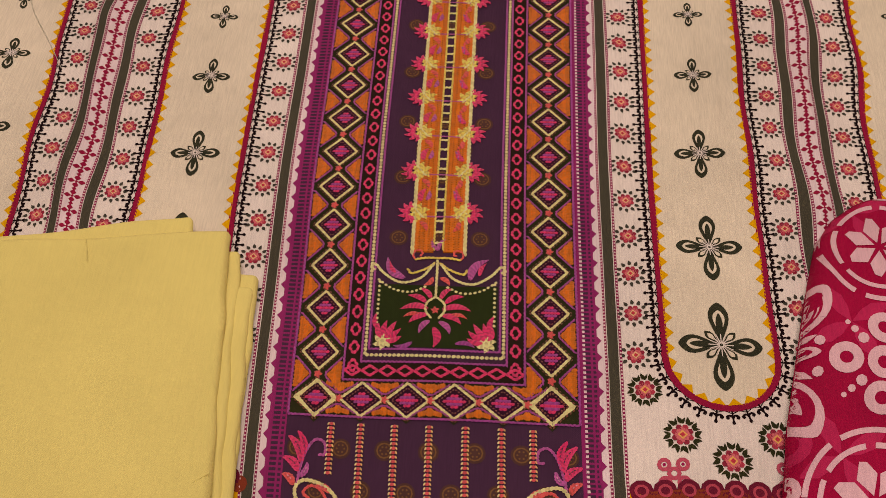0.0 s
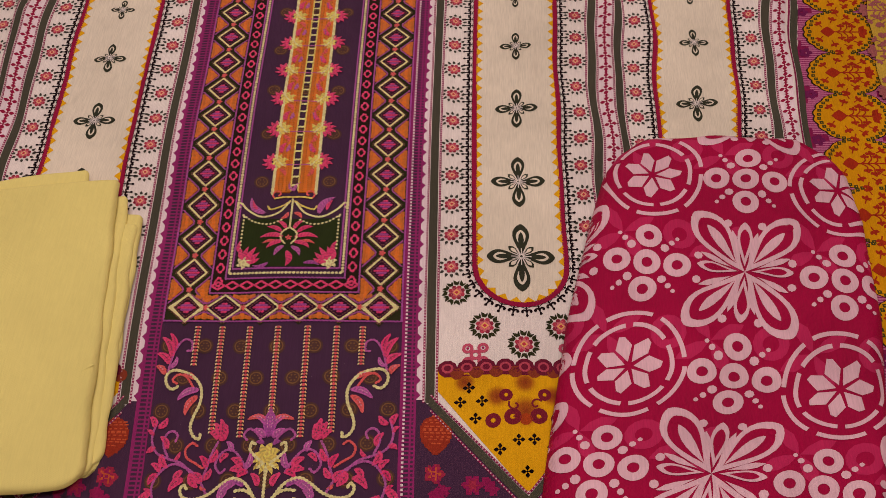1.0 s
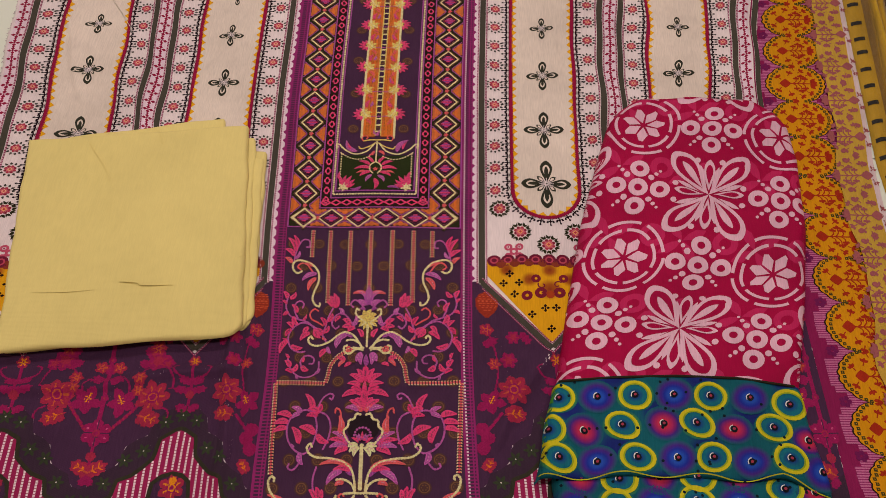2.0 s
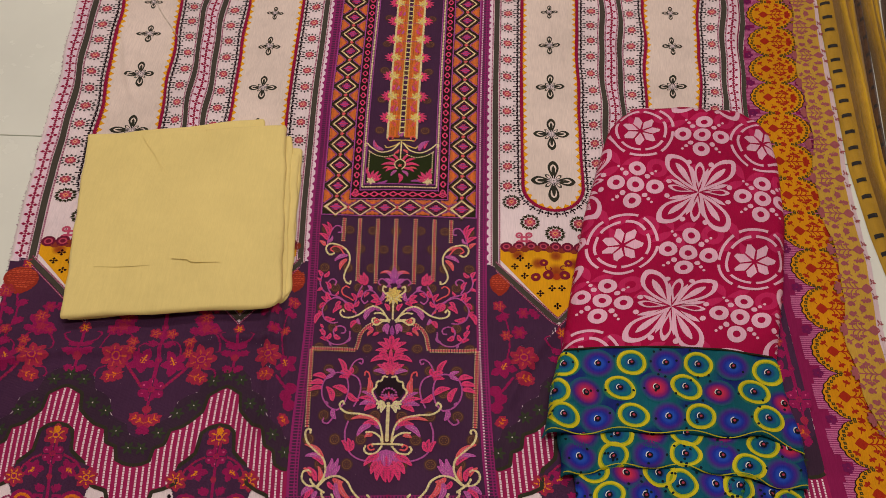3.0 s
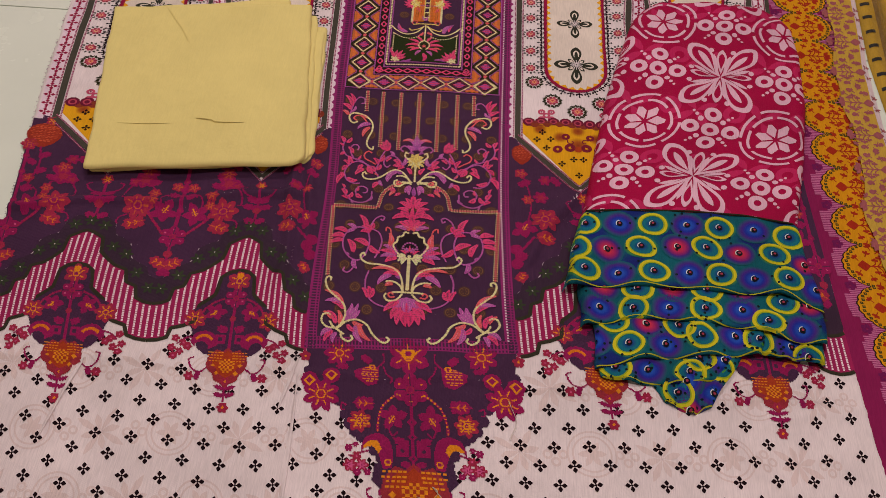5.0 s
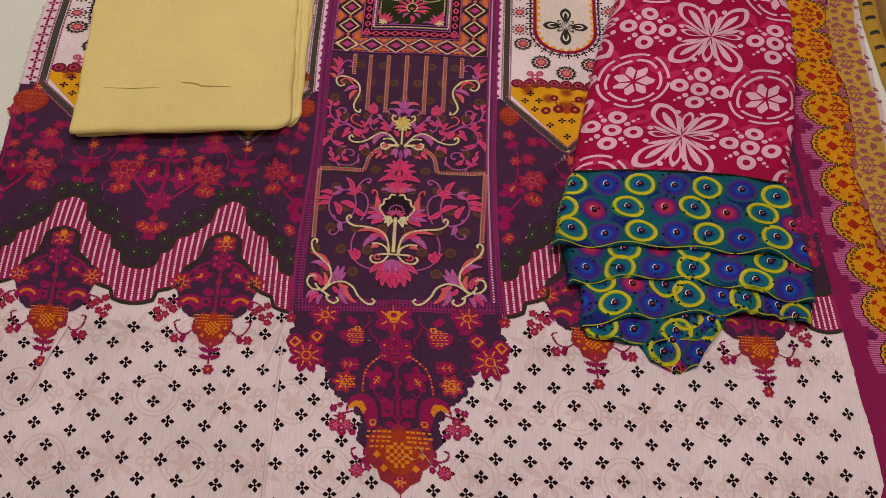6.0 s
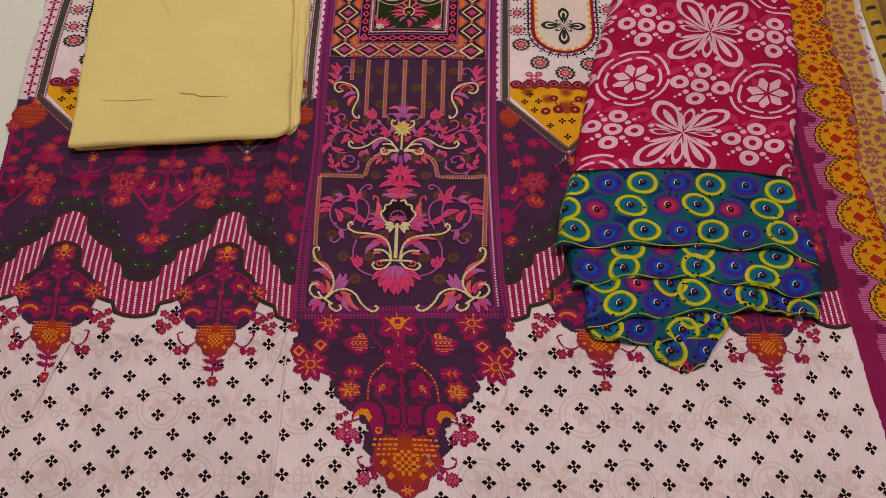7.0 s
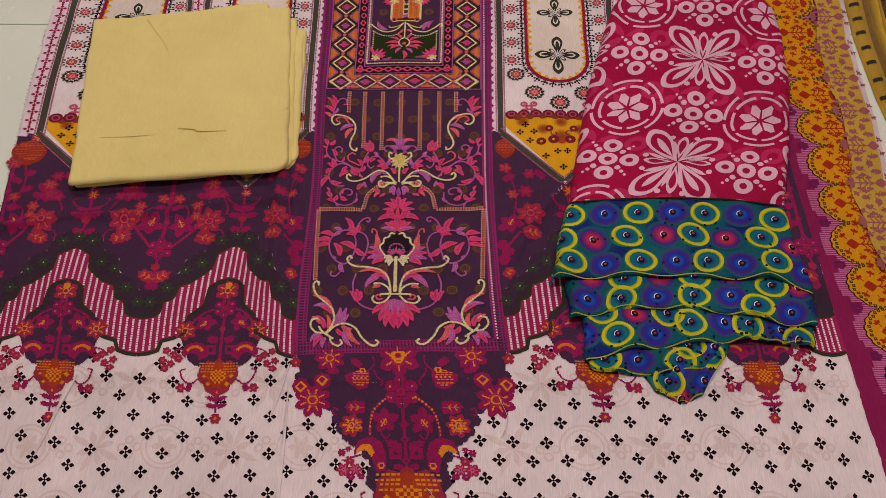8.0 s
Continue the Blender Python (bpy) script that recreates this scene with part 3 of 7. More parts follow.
    for u, v, r in ((0, -0.100, 0.017), (-0.026, -0.084, 0.012), (0.026, -0.084, 0.012), (-0.056, -0.068, 0.011), (0.056, -0.068, 0.011), (0, -0.070, 0.012)):
        p.blend(c + u + 1j * v, (0.5 * r, r), (cloud, lin("a85a1a"), MUSTARD), L2 + 0.00008, 14)
    for a in (0.6, 2.54, -0.6, -2.54):
        p.line(c - 0.100j + spiral(0.012 * np.exp(1j * a), 0.0062, a, 0.8), 0.0018, lin("7a2030"), L4)
    p.dot(c - 1j * 0.108, 0.006, lin("a8401c"), L3, 10)
    for v, r in flowers:
        lotus(p, c + 1j * v, r)
    p.build("striped_panel", PRINT, shirt, "cream arched panel print between rosette bands and dark stripes")


def cross(p, c, r, colour, lift, turn=0.0):
    """The small stepped cross of four diamonds."""
    e = np.exp(1j * turn)
    for k in range(4):
        d = e * 1j ** k
        p.fill(c + d * r * np.array([0.12, 0.54 - 0.34j, 0.68 - 0.34j, 1.02 - 0.06j, 1.02 + 0.06j, 0.68 + 0.34j, 0.54 + 0.34j]), colour, lift)
    p.fill(c + e * r * 0.22 * np.array([1, 1j, -1, -1j]), colour, lift)


def cross_band(u):
    """A white stripe with a row of plum crosses between two repeats."""
    p = Print(lay_shirt)
    p.rows(u - 0.0078, u + 0.0078, -0.09, TOP, LILACWHITE, L1)
    for v in np.arange(-0.076, TOP - 0.01, 0.0178):
        cross(p, u + 1j * v, 0.0072, CRIMSON, L2)
        p.dot(u + 1j * (v + 0.0089), 0.0022, CRIMSON, L2, 4)
    p.build("cross_stripe", PRINT, shirt, "narrow white stripe with plum crosses")


def ladder(p, u0, u1, v0, v1, along):
    """Rungs of a woven ladder in plum; along: 'v' for a strip that runs up the cloth."""
    if along == "v":
        p.rows(u0, u1, v0, v1, PLUM, L2)
        w = u1 - u0
        for v in np.arange(v0, v1, 0.0042):
            p.fill([u0 + 0.24 * w + 1j * v, u1 - 0.38 * w + 1j * v, u1 - 0.38 * w + 1j * (v + 0.0024), u0 + 0.24 * w + 1j * (v + 0.0024)], PURPLE, L3)
            p.fill([u1 - 0.26 * w + 1j * v, u1 - 0.10 * w + 1j * v, u1 - 0.10 * w + 1j * (v + 0.0022), u1 - 0.26 * w + 1j * (v + 0.0022)], PURPLE, L3)
    else:
        p.rows(u0, u1, v0, v1, PLUM, L2)
        w = v1 - v0
        for u in np.arange(u0, u1, 0.0042):
            p.fill([u + 1j * (v0 + 0.36 * w), u + 0.0022 + 1j * (v0 + 0.36 * w), u + 0.0022 + 1j * (v1 - 0.30 * w), u + 1j * (v1 - 0.30 * w)], PURPLE, L3)
            for q in (0.08, 0.78):
                p.fill([u + 1j * (v0 + q * w), u + 0.0022 + 1j * (v0 + q * w), u + 0.0022 + 1j * (v0 + (q + 0.15) * w), u + 1j * (v0 + (q + 0.15) * w)], PURPLE, L3)


def panel_borders():
    p = Print(lay_shirt)
    for f in (-1, 1):
        a, b = sorted((f * 0.1184, f * 0.1335))
        ladder(p, a, b, -0.455, TOP, "v")
        # white strip with a plum saw edge
        a, b = sorted((f * 0.1335, f * 0.1392))
        p.rows(a, b, -0.085, TOP, LILACWHITE, L2)
        for v in np.arange(-0.08, TOP - 0.01, 0.0155):
            p.fill([f * 0.1333 + 1j * (v - 0.0045), f * 0.1333 + 1j * (v + 0.0045), f * 0.1372 + 1j * v], PLUM, L3)
        p.rows(min(f * 0.131, f * 0.1335), max(f * 0.131, f * 0.1335), -0.455, TOP, PLUM, L3)
    beads(p, 0.1225 + 1j * np.array([-0.44, TOP]), 0.0042, 0.0022, lin("e8cdd6"), L5)
    ladder(p, -0.134, 0.134, -0.4555, -0.438, "u")
    p.build("ladder_border", PRINT, shirt, "plum ladder border round the middle panel")


def hem_print():
    """Black crosses and pale ghost flowers on the white hem."""
    p = Print(lay_shirt)
    ghost = lin("dfcbc6")
    rng = random.Random(4)
    for i in range(-8, 9):
        for j in range(4):
            c = 0.083 * i + (0.04 if j % 2 else 0) + 1j * (-0.50 - 0.082 * j)
            if abs(c.real) > 0.53 or c.imag > (float(triangle_edge(c.real)) if abs(c.real) < 0.15 else -0.46) - 0.03:
                continue
            if (i + j) % 2:
                for r in (0.022, 0.028):
                    p.ring(c, r, 0.0022, ghost, 0.00016, 22)
                for k in range(6):
                    p.petal(c, 0.017, 0.008, k * math.pi / 3, ghost, 0.00016, 1.0, None, n=6)
            else:
                for k in range(8):
                    p.petal(c, 0.034 if k % 2 else 0.024, 0.009, k * math.pi / 4 + 0.3, ghost, 0.00016, 1.3, None, n=6)
            for k in range(4):
                p.ring(c + 0.041 + 0.009 * 1j ** k, 0.0046, 0.003, ghost, 0.00016, 10)
    # two lattices that meet at the pressed fold beside the middle panel, both pulled a little out of square
    left = ((-0.228, 0.0213, 0.00088, -0.00003, -0.00024, -0.00004), (-0.569, 0.0002, 0.0237, 0.00022, 0.00002, 0.00007))
    right = ((0.245, 0.0209, -0.00076, 0.00014, 0.0, 0.00002), (-0.572, 0.00084, 0.0235, 0.00009, 0.00004, 0.0001))
    for (ku, kv), lo, hi in ((left, -0.55, -0.125), (right, -0.125, 0.55)):
        for a in range(-24, 18):
            for b in range(-12, 8):
                if (a + b) % 2:
                    continue
                terms = (1, a, b, a * a, a * b, b * b)
                u, v = sum(q * t for q, t in zip(ku, terms)), sum(q * t for q, t in zip(kv, terms))
                if not lo < u < hi or v < BOTTOM + 0.01:
                    continue
                low = float(scallop_white(unit_offset(u))) if abs(u) > 0.131 else float(triangle_edge(u))
                if v > low - 0.010 or (abs(u) > 0.131 and float(unit_offset(u)) < 0.036 and v > -0.515) or (abs(u) < 0.07 and v > -0.66 and v > low - 0.022):
                    continue
                cross(p, complex(u, v), 0.0078, BLACKPR, L2, rng.uniform(-0.08, 0.12))
    p.build("hem_print", PRINT, shirt, "small black crosses printed over the pale hem")


def scallop_lines():
    """Pale dotted stripes and olive outlines of the scalloped band."""
    p = Print(lay_shirt, 0.007)
    olive = lin("373528")
    for c in UNITS:
        ss = np.linspace(-HALF, HALF, 150)
        if c == -0.234:
            ss = ss[c + ss < -0.134]
        if c == 0.234:
            ss = ss[c + ss > 0.134]
        if abs(c) > 0.4:
            ss = np.linspace(-HALF, HALF + (0.010 if c < 0 else 0.021), 170) * np.sign(c)
            ss = np.sort(ss)
        off = np.where(np.abs(ss) > HALF, 2 * HALF - np.abs(ss), np.abs(ss))
        for shape, w in ((scallop_white, 0.0062), (scallop_stripe, 0.006)):
            y = shape(off)
            p.line(c + ss + 1j * y, w * 0.8, olive, L3)
        for s in np.arange(-0.1355, 0.139, 0.0079):
            if (c == -0.234 and c + s > -0.136) or (c == 0.234 and c + s < 0.136):
                continue
            if abs(s) > HALF and (abs(c) < 0.4 or np.sign(s) != np.sign(c) or c + s < EDGE_L + 0.004 or c + s > EDGE_R - 0.004):
                continue
            o = abs(s) if abs(s) <= HALF else 2 * HALF - abs(s)
            a, b = float(scallop_stripe(o)) - 0.004, float(scallop_white(o)) + 0.004
            if a - b > 0.006:
                beads(p, c + s + 1j * np.array([b, a]), 0.0034, 0.0026, lin("f0d8de"), L2)
        # small dark stars with a bright eye along the olive band
        for s in np.arange(-0.095, 0.1, 0.019):
            if (c == -0.234 and c + s > -0.138) or (c == 0.234 and c + s < 0.138):
                continue
            v = float(scallop_olive(abs(s)) + scallop_stripe(abs(s))) / 2 + 0.002
            for k in range(6):
                p.petal(c + s + 1j * v, 0.0098, 0.0046, k * math.pi / 3, lin("38402c"), L3, 1.2, None, n=5)
            p.dot(c + s + 1j * v, 0.0009, WHITE, L4, 5)
    p.build("scallop_trim", PRINT, shirt, "olive outlined magenta scallops with dotted white stripes")


shirt_ground()
shirt_zones()
for c, shift in ((-0.440, 0.017), (-0.234, -0.010), (0.234, 0.0), (0.440, 0.003)):
    stripe_unit(c, [(v - 0.0045 + shift - (0.020 if c < -0.4 and 0.1 < v < 0.2 else 0), r) for v, r in ((0.077, 0.0345), (0.176, 0.029), (0.281, 0.0235), (0.378, 0.0185), (0.462, 0.0145), (0.54, 0.012), (0.61, 0.01), (0.68, 0.01))])
for u in (-0.543, -0.337, 0.337, 0.543):
    cross_band(u)
edge_stripe = Print(lay_shirt)
edge_stripe.rows(0.5565, 0.5648, -0.09, TOP, STRIPE, L2)
edge_stripe.rows(0.5535, 0.5558, -0.09, TOP, lin("8a2450"), L2)
edge_stripe.build("edge_stripe", PRINT, shirt, "dark stripe along the cloth's edge")
panel_borders()
scallop_lines()
hem_print()

# ---- embroidery of the middle panel ----
E0 = 0.0016


def mirrored(f):
    return lambda z: f * np.real(z) + 1j * np.imag(z)


def leaf(p, base, tip, width, colour, bend=0.15, lift=E0, height=0.0011):
    """A leaf of laid threads from base to tip."""
    t = np.linspace(0, 1, 9)
    axis = base + (tip - base) * (t + 1j * bend * np.sin(math.pi * t))
    p.satin(axis, 1.08 * width * np.sin(math.pi * (0.06 + 0.9 * t) ** 0.8), colour, lift, height)



def palmette(p, c, radius, n, spread, up, colours, width=0.32):
    """Leaves that fan out from one place."""
    for k in range(n):
        q = (k / (n - 1) - 0.5) * 2
        a = up + q * spread
        r = radius * (1 - 0.22 * abs(q))
        leaf(p, c + 0.14 * r * np.exp(1j * a), c + r * np.exp(1j * a), radius * width, colours[(k if k < n / 2 else n - 1 - k) % len(colours)], 0.12 * q)


def knot(p, c, r, colour, n=6):
    for k in range(n):
        a = 2 * math.pi * k / n + 0.3
        leaf(p, c, c + r * np.exp(1j * a), r * 0.6, colour, 0.1)


def diamond(c, hx, hy, n=5):
    q = [c + hy * 1j, c + hx, c - hy * 1j, c - hx, c + hy * 1j]
    return [np.linspace(q[i], q[i + 1], n) for i in range(4)]


def big_diamond(p, g, c, turn=False):
    """One motif of the wide border: cream outline, dark ground, magenta heart, rust triangles beside it."""
    hx, hy = (0.0180, 0.0150) if turn else (0.0150, 0.0165)
    g.fill([c + (hy + 0.005) * 1j, c + hx + 0.0045, c - (hy + 0.005) * 1j, c - hx - 0.0045], DKGREEN, L4)
    g.fill([c + hy * 1j, c + hx, c - hy * 1j, c - hx], lin("3a1a30"), L5)
    for s in diamond(c, hx, hy):
        p.stitches(s, 0.0023, 0.0034, T_CREAM, E0, 0.0011)
    for s in diamond(c, hx * 0.72, hy * 0.72):
        p.stitches(s, 0.0011, 0.0030, lin("8a4434"), E0, 0.0005, fill=0.7)
    for s in diamond(c, hx + 0.0030, hy + 0.0032):
        p.stitches(s, 0.0011, 0.0036, lin("8a4434"), E0, 0.0005, fill=0.7)
    for k in (-2, -1, 0, 1, 2):
        w = hx * 0.50 * (1 - abs(k) / 3.0)
        p.stitches(c + 1j * k * hy * 0.16 + np.linspace(-w, w, 4), 0.0025, 0.0026, T_MAG if k % 2 == 0 else T_PLUM, E0, 0.0009)


def border_run(p, g, at, along, lo, hi, motifs):
    """Motifs in a row along a band of rust and green embroidery."""
    for c in motifs:
        big_diamond(p, g, c, along == "u")
    gaps = [(motifs[i] + motifs[i + 1]) / 2 for i in range(len(motifs) - 1)]
    for c in gaps:
        for f in (-1, 1):
            if along == "v":
                edge, tip, half = (hi if f > 0 else lo), c.real + f * 0.0078, 0.0142
                tri = np.array([edge - f * 0.0012 + 1j * (c.imag - half), edge - f * 0.0012 + 1j * (c.imag + half), tip + 1j * c.imag])
                shape = [tri[0], tri[1], tri[2] + 0.003j, tri[2] - 0.003j]
                cols = np.linspace(-0.9, 0.9, 15)
                for q in cols:
                    x1 = tip + (edge - tip) * abs(q) * 0.92
                    y = c.imag + q * half
                    if abs(edge - f * 0.0015 - x1) > 0.001:
                        p.stitches(np.linspace(complex(edge - f * 0.0012, y), complex(x1, y), 4), 0.0030, 0.0036, T_ORANGE, E0, 0.0009, 0.12, 1.5)
                out = np.array([edge - f * 0.001 + 1j * (c.imag - half - 0.002), tip - f * 0.001 + 1j * (c.imag - 0.002), tip - f * 0.001 + 1j * (c.imag + 0.002), edge - f * 0.001 + 1j * (c.imag + half + 0.002)])
            else:
                edge, tip, half = (hi if f > 0 else lo), c.imag + f * 0.0062, 0.0135
                for q in np.linspace(-0.9, 0.9, 14):
                    y1 = tip + (edge - tip) * abs(q) * 0.92
                    x = c.real + q * half
                    if abs(edge - f * 0.0015 - y1) > 0.001:
                        p.stitches(np.linspace(complex(x, edge - f * 0.0012), complex(x, y1), 4), 0.0030, 0.0036, T_ORANGE, E0, 0.0009, 0.12, 1.5)
                out = np.array([c.real - half - 0.002 + 1j * (edge - f * 0.001), c.real - 0.002 + 1j * (tip - f * 0.001), c.real + 0.002 + 1j * (tip - f * 0.001), c.real + half + 0.002 + 1j * (edge - f * 0.001)])
            p.stitches(out, 0.0016, 0.0030, T_PLUM, E0, 0.0006)
        for k in range(5):
            p.stitches(c + 0.0022 * np.exp(1j * (1.2 * k)) * np.linspace(0.1, 1.4, 3), 0.0024, 0.003, T_SALMON, E0 + 0.0002, 0.0011)


def neck_border():
    """The wide diamond border round the neckline, its narrow inner border and cream dotted line."""
    g, p = Print(lay_shirt), Print(lay_shirt, 0.02)
    top = 0.80
    for f in (-1, 1):
        a, b = sorted((f * 0.0745, f * 0.1178))
        g.rows(a, b, 0.0, top, DKGREEN, L2)
        a, b = sorted((f * 0.0600, f * 0.0745))
        g.rows(a, b, 0.033, top, lin("2c2018"), L3)
        border_run(p, g, f * 0.096, "v", *sorted((f * 0.0755, f * 0.1170)), [complex(f * 0.096, 0.0145 + 0.0423 * k) for k in range(0, 18)])
        for v in np.arange(0.045, top, 0.0169):
            for s in diamond(complex(f * 0.0672, v), 0.0042, 0.0062):
                p.stitches(s, 0.0024, 0.0030, T_PINK, E0, 0.0009)
        for u in (0.0748, 0.0603, 0.1178, 0.0545):
            low = {0.0748: 0.031, 0.0603: 0.0475, 0.1178: -0.001, 0.0545: 0.060}[u]
            p.stitches(f * u + 1j * np.array([low, top]), 0.0018, 0.0034, T_PLUM, E0, 0.0007)
        p.stitches(f * 0.0575 + 1j * np.array([0.0545, top]), 0.0030, 0.0038, T_CREAM, E0, 0.0013, 0.3, 1.05)
    g.rows(-0.0745, 0.0745, 0.0, 0.031, DKGREEN, L2)
    g.rows(-0.0745, 0.0745, 0.031, 0.0505, lin("2c2018"), L3)
    border_run(p, g, 0.0145, "u", 0.0005, 0.0300, [complex(-0.096 + 0.0384 * k, 0.0145) for k in range(6)])
    for u in np.linspace(-0.0672, 0.0672, 10):
        for s in diamond(complex(u, 0.0405), 0.0068, 0.0046):
            p.stitches(s, 0.0024, 0.0030, T_PINK, E0, 0.0009)
    for half, v in ((0.0748, 0.0318), (0.0603, 0.0488), (0.1178, -0.001), (0.0545, 0.0605)):
        p.stitches(np.array([-half, half]) + 1j * v, 0.0018, 0.0034, T_PLUM, E0, 0.0007)
    p.stitches(np.array([-0.0575, 0.0575]) + 0.0548j, 0.0030, 0.0038, T_CREAM, E0, 0.0013, 0.3, 1.05)
    g.build("border_ground", PRINT, shirt, "dark green ground of the diamond border")
    p.build("diamond_border", THREAD, shirt, "raised cream, rust and pink diamond embroidery")


def placket():
    """The embroidered opening: two rust strips with pink flowers, a ladder between them, scrolls and a green shield below."""
    g, p = Print(lay_shirt), Print(lay_shirt, 0.02)
    top = 0.80
    for f in (-1, 1):
        m = mirrored(f)
        a, b = sorted((f * 0.0042, f * 0.0222))
        g.rows(a, b, 0.158, top, lin("a8561a"), L3)
        for v in np.arange(0.160, top, 0.0026):
            p.stitches(np.array([f * 0.0046, f * 0.0218]) + 1j * v, 0.0026, 0.0042, T_ORANGE, E0 - 0.0002, 0.0008, 0.1, 1.5)
        p.stitches(f * 0.0230 + 1j * np.array([0.155, top]), 0.0034, 0.0046, T_CREAM, E0, 0.0013, 0.35)
        p.stitches(f * 0.0040 + 1j * np.array([0.160, top]), 0.0016, 0.0034, T_GOLD, E0, 0.0010, 0.35)
        for k, v in enumerate(np.arange(0.200, top - 0.02, 0.0465)):
            c = complex(f * 0.0236, v)
            for a in (-75, -45, -15, 15, 45, 75):
                e = np.exp(1j * math.radians(a))
                leaf(p, c + m(0.004 * e), c + m((0.0155 - 0.00004 * abs(a)) * e), 0.0048, T_PINK, 0.1, E0 + 0.0002)
            knot(p, c - f * 0.004, 0.0105, T_GOLD, 6)
            p.stitches(c + m(np.array([-0.009 - 0.006j, -0.002 + 0.002j, 0.002 + 0.009j])), 0.0024, 0.0036, T_CREAM, E0 + 0.0005, 0.0012)
            leaf(p, c + m(-0.005 + 0.012j), c + m(-0.010 + 0.026j), 0.0058, T_PINK, 0.15, E0 + 0.0004)
            leaf(p, c + m(-0.010 + 0.014j), c + m(-0.013 + 0.024j), 0.0045, T_LILAC, -0.15, E0 + 0.0004)
            leaf(p, c + m(-0.006 - 0.010j), c + m(-0.012 - 0.020j), 0.0050, T_SALMON, 0.15, E0 + 0.0004)
    for k, v in enumerate(np.arange(0.168, top, 0.0116)):
        p.stitches(np.array([-0.0034, 0.0034]) + 1j * v, 0.0026, 0.0034, T_CREAM, E0, 0.0012)
        if k % 4 == 2:
            p.stitches(np.array([-0.018, 0.018]) + 1j * (v + 0.0045), 0.0014, 0.003, T_LILAC, E0 + 0.0002, 0.0008)
    # green shield
    g.rows(-0.052, 0.052, 0.063, 0.124, lin("2a3318"), L3)
    for f in (-1, 1):
        m = mirrored(f)
        p.stitches(f * 0.0495 + 1j * np.array([0.083, 0.128]), 0.0024, 0.0044, T_CREAM, E0, 0.0012, 0.3, 0.7)
        p.stitches(m(curve(0.052 + 0.129j, 0.038 + 0.119j, 0.022 + 0.1165j, 0.008 + 0.123j)), 0.0024, 0.0042, T_CREAM, E0, 0.0012, 0.3, 0.75)
        p.stitches(m(curve(0.003 + 0.146j, 0.014 + 0.131j, 0.031 + 0.1255j, 0.046 + 0.134j, 0.0545 + 0.1435j, 0.058 + 0.1395j, 0.0545 + 0.1375j)), 0.0025, 0.0034, T_CREAM, E0 + 0.0003, 0.0013)
        p.stitches(m(curve(0.002 + 0.147j, 0.010 + 0.1405j, 0.022 + 0.1355j, 0.026 + 0.1400j)), 0.0022, 0.0034, T_GOLD, E0 + 0.0003, 0.0012)
        p.stitches(m(curve(0.0 + 0.152j, 0.010 + 0.152j, 0.020 + 0.150j)), 0.0022, 0.0034, T_GOLD, E0 + 0.0003, 0.0012)
        p.stitches(m(spiral(0.0165 + 0.156j, 0.0065, -1.2, 0.9)), 0.0019, 0.003, T_SALMON, E0, 0.001)
        leaf(p, complex(m(0.028 + 0.130j)), complex(m(0.044 + 0.151j)), 0.0078, T_LILAC, 0.18)
        leaf(p, complex(m(0.036 + 0.134j)), complex(m(0.042 + 0.147j)), 0.0042, T_PINK, 0.1, E0 + 0.0006)
        leaf(p, complex(m(0.003 + 0.132j)), complex(m(0.011 + 0.124j)), 0.0048, T_SALMON)
        leaf(p, 0.16j, complex(m(0.006 + 0.172j)), 0.0040, T_LILAC)
        # corner bunches
        palmette(p, complex(m(0.044 + 0.068j)), 0.022, 5, 0.75, math.pi / 2 + f * 0.55, (T_PINK, T_MAG), 0.26)
        knot(p, complex(m(0.0435 + 0.0675j)), 0.0085, T_CREAM, 6)
        leaf(p, complex(m(0.047 + 0.078j)), complex(m(0.050 + 0.095j)), 0.005, T_MAG)
        leaf(p, complex(m(0.018 + 0.067j)), complex(m(0.034 + 0.064j)), 0.0045, T_PLUM)
        # petals of the middle flower
        for a, b, w, col in ((0.006 + 0.100j, 0.030 + 0.099j, 0.006, T_PINK), (0.008 + 0.106j, 0.024 + 0.113j, 0.0055, T_MAG), (0.006 + 0.094j, 0.022 + 0.086j, 0.006, T_PINK),
                             (0.004 + 0.110j, 0.014 + 0.121j, 0.005, T_PINK), (0.004 + 0.088j, 0.013 + 0.076j, 0.0055, T_LILAC), (0.012 + 0.094j, 0.027 + 0.0915j, 0.0040, T_SALMON)):
            leaf(p, complex(m(a)), complex(m(b)), w, col, 0.15 * f)
        p.stitches(m(curve(0.0 + 0.112j, 0.007 + 0.106j, 0.008 + 0.098j, 0.003 + 0.0905j)), 0.0021, 0.003, T_CREAM, E0 + 0.0006, 0.0011)
    p.stitches(1j * np.array([0.112, 0.150]), 0.0022, 0.0036, T_CREAM, E0 + 0.0003, 0.0012)
    leaf(p, 0.082j, 0.063j, 0.007, T_MAG)
    knot(p, 0.099j, 0.0040, T_SALMON, 5)
    g.build("placket_ground", PRINT, shirt, "rust strips and green shield ground")
    p.build("placket_embroidery", THREAD, shirt, "rust, cream and pink raised neckline embroidery")


def ladder_stitch(p, path, width=0.0054):
    """A couched line: a salmon core between two cream edges."""
    path = np.asarray(path, complex)
    if len(path) == 2:
        path = np.linspace(path[0], path[1], 12)
    d = np.gradient(path)
    d = 1j * d / np.maximum(np.abs(d), 1e-9)
    for f in (-1, 1):
        p.stitches(path + f * d * width * 0.42, 0.0014, 0.0036, T_CREAM if f < 0 else lin("ffd48c"), E0, 0.0010, 0.5 * f, 0.85)
    p.stitches(path, width * 0.70, 0.0036, lin("f45a68"), E0, 0.0010, 0.1, 0.85)


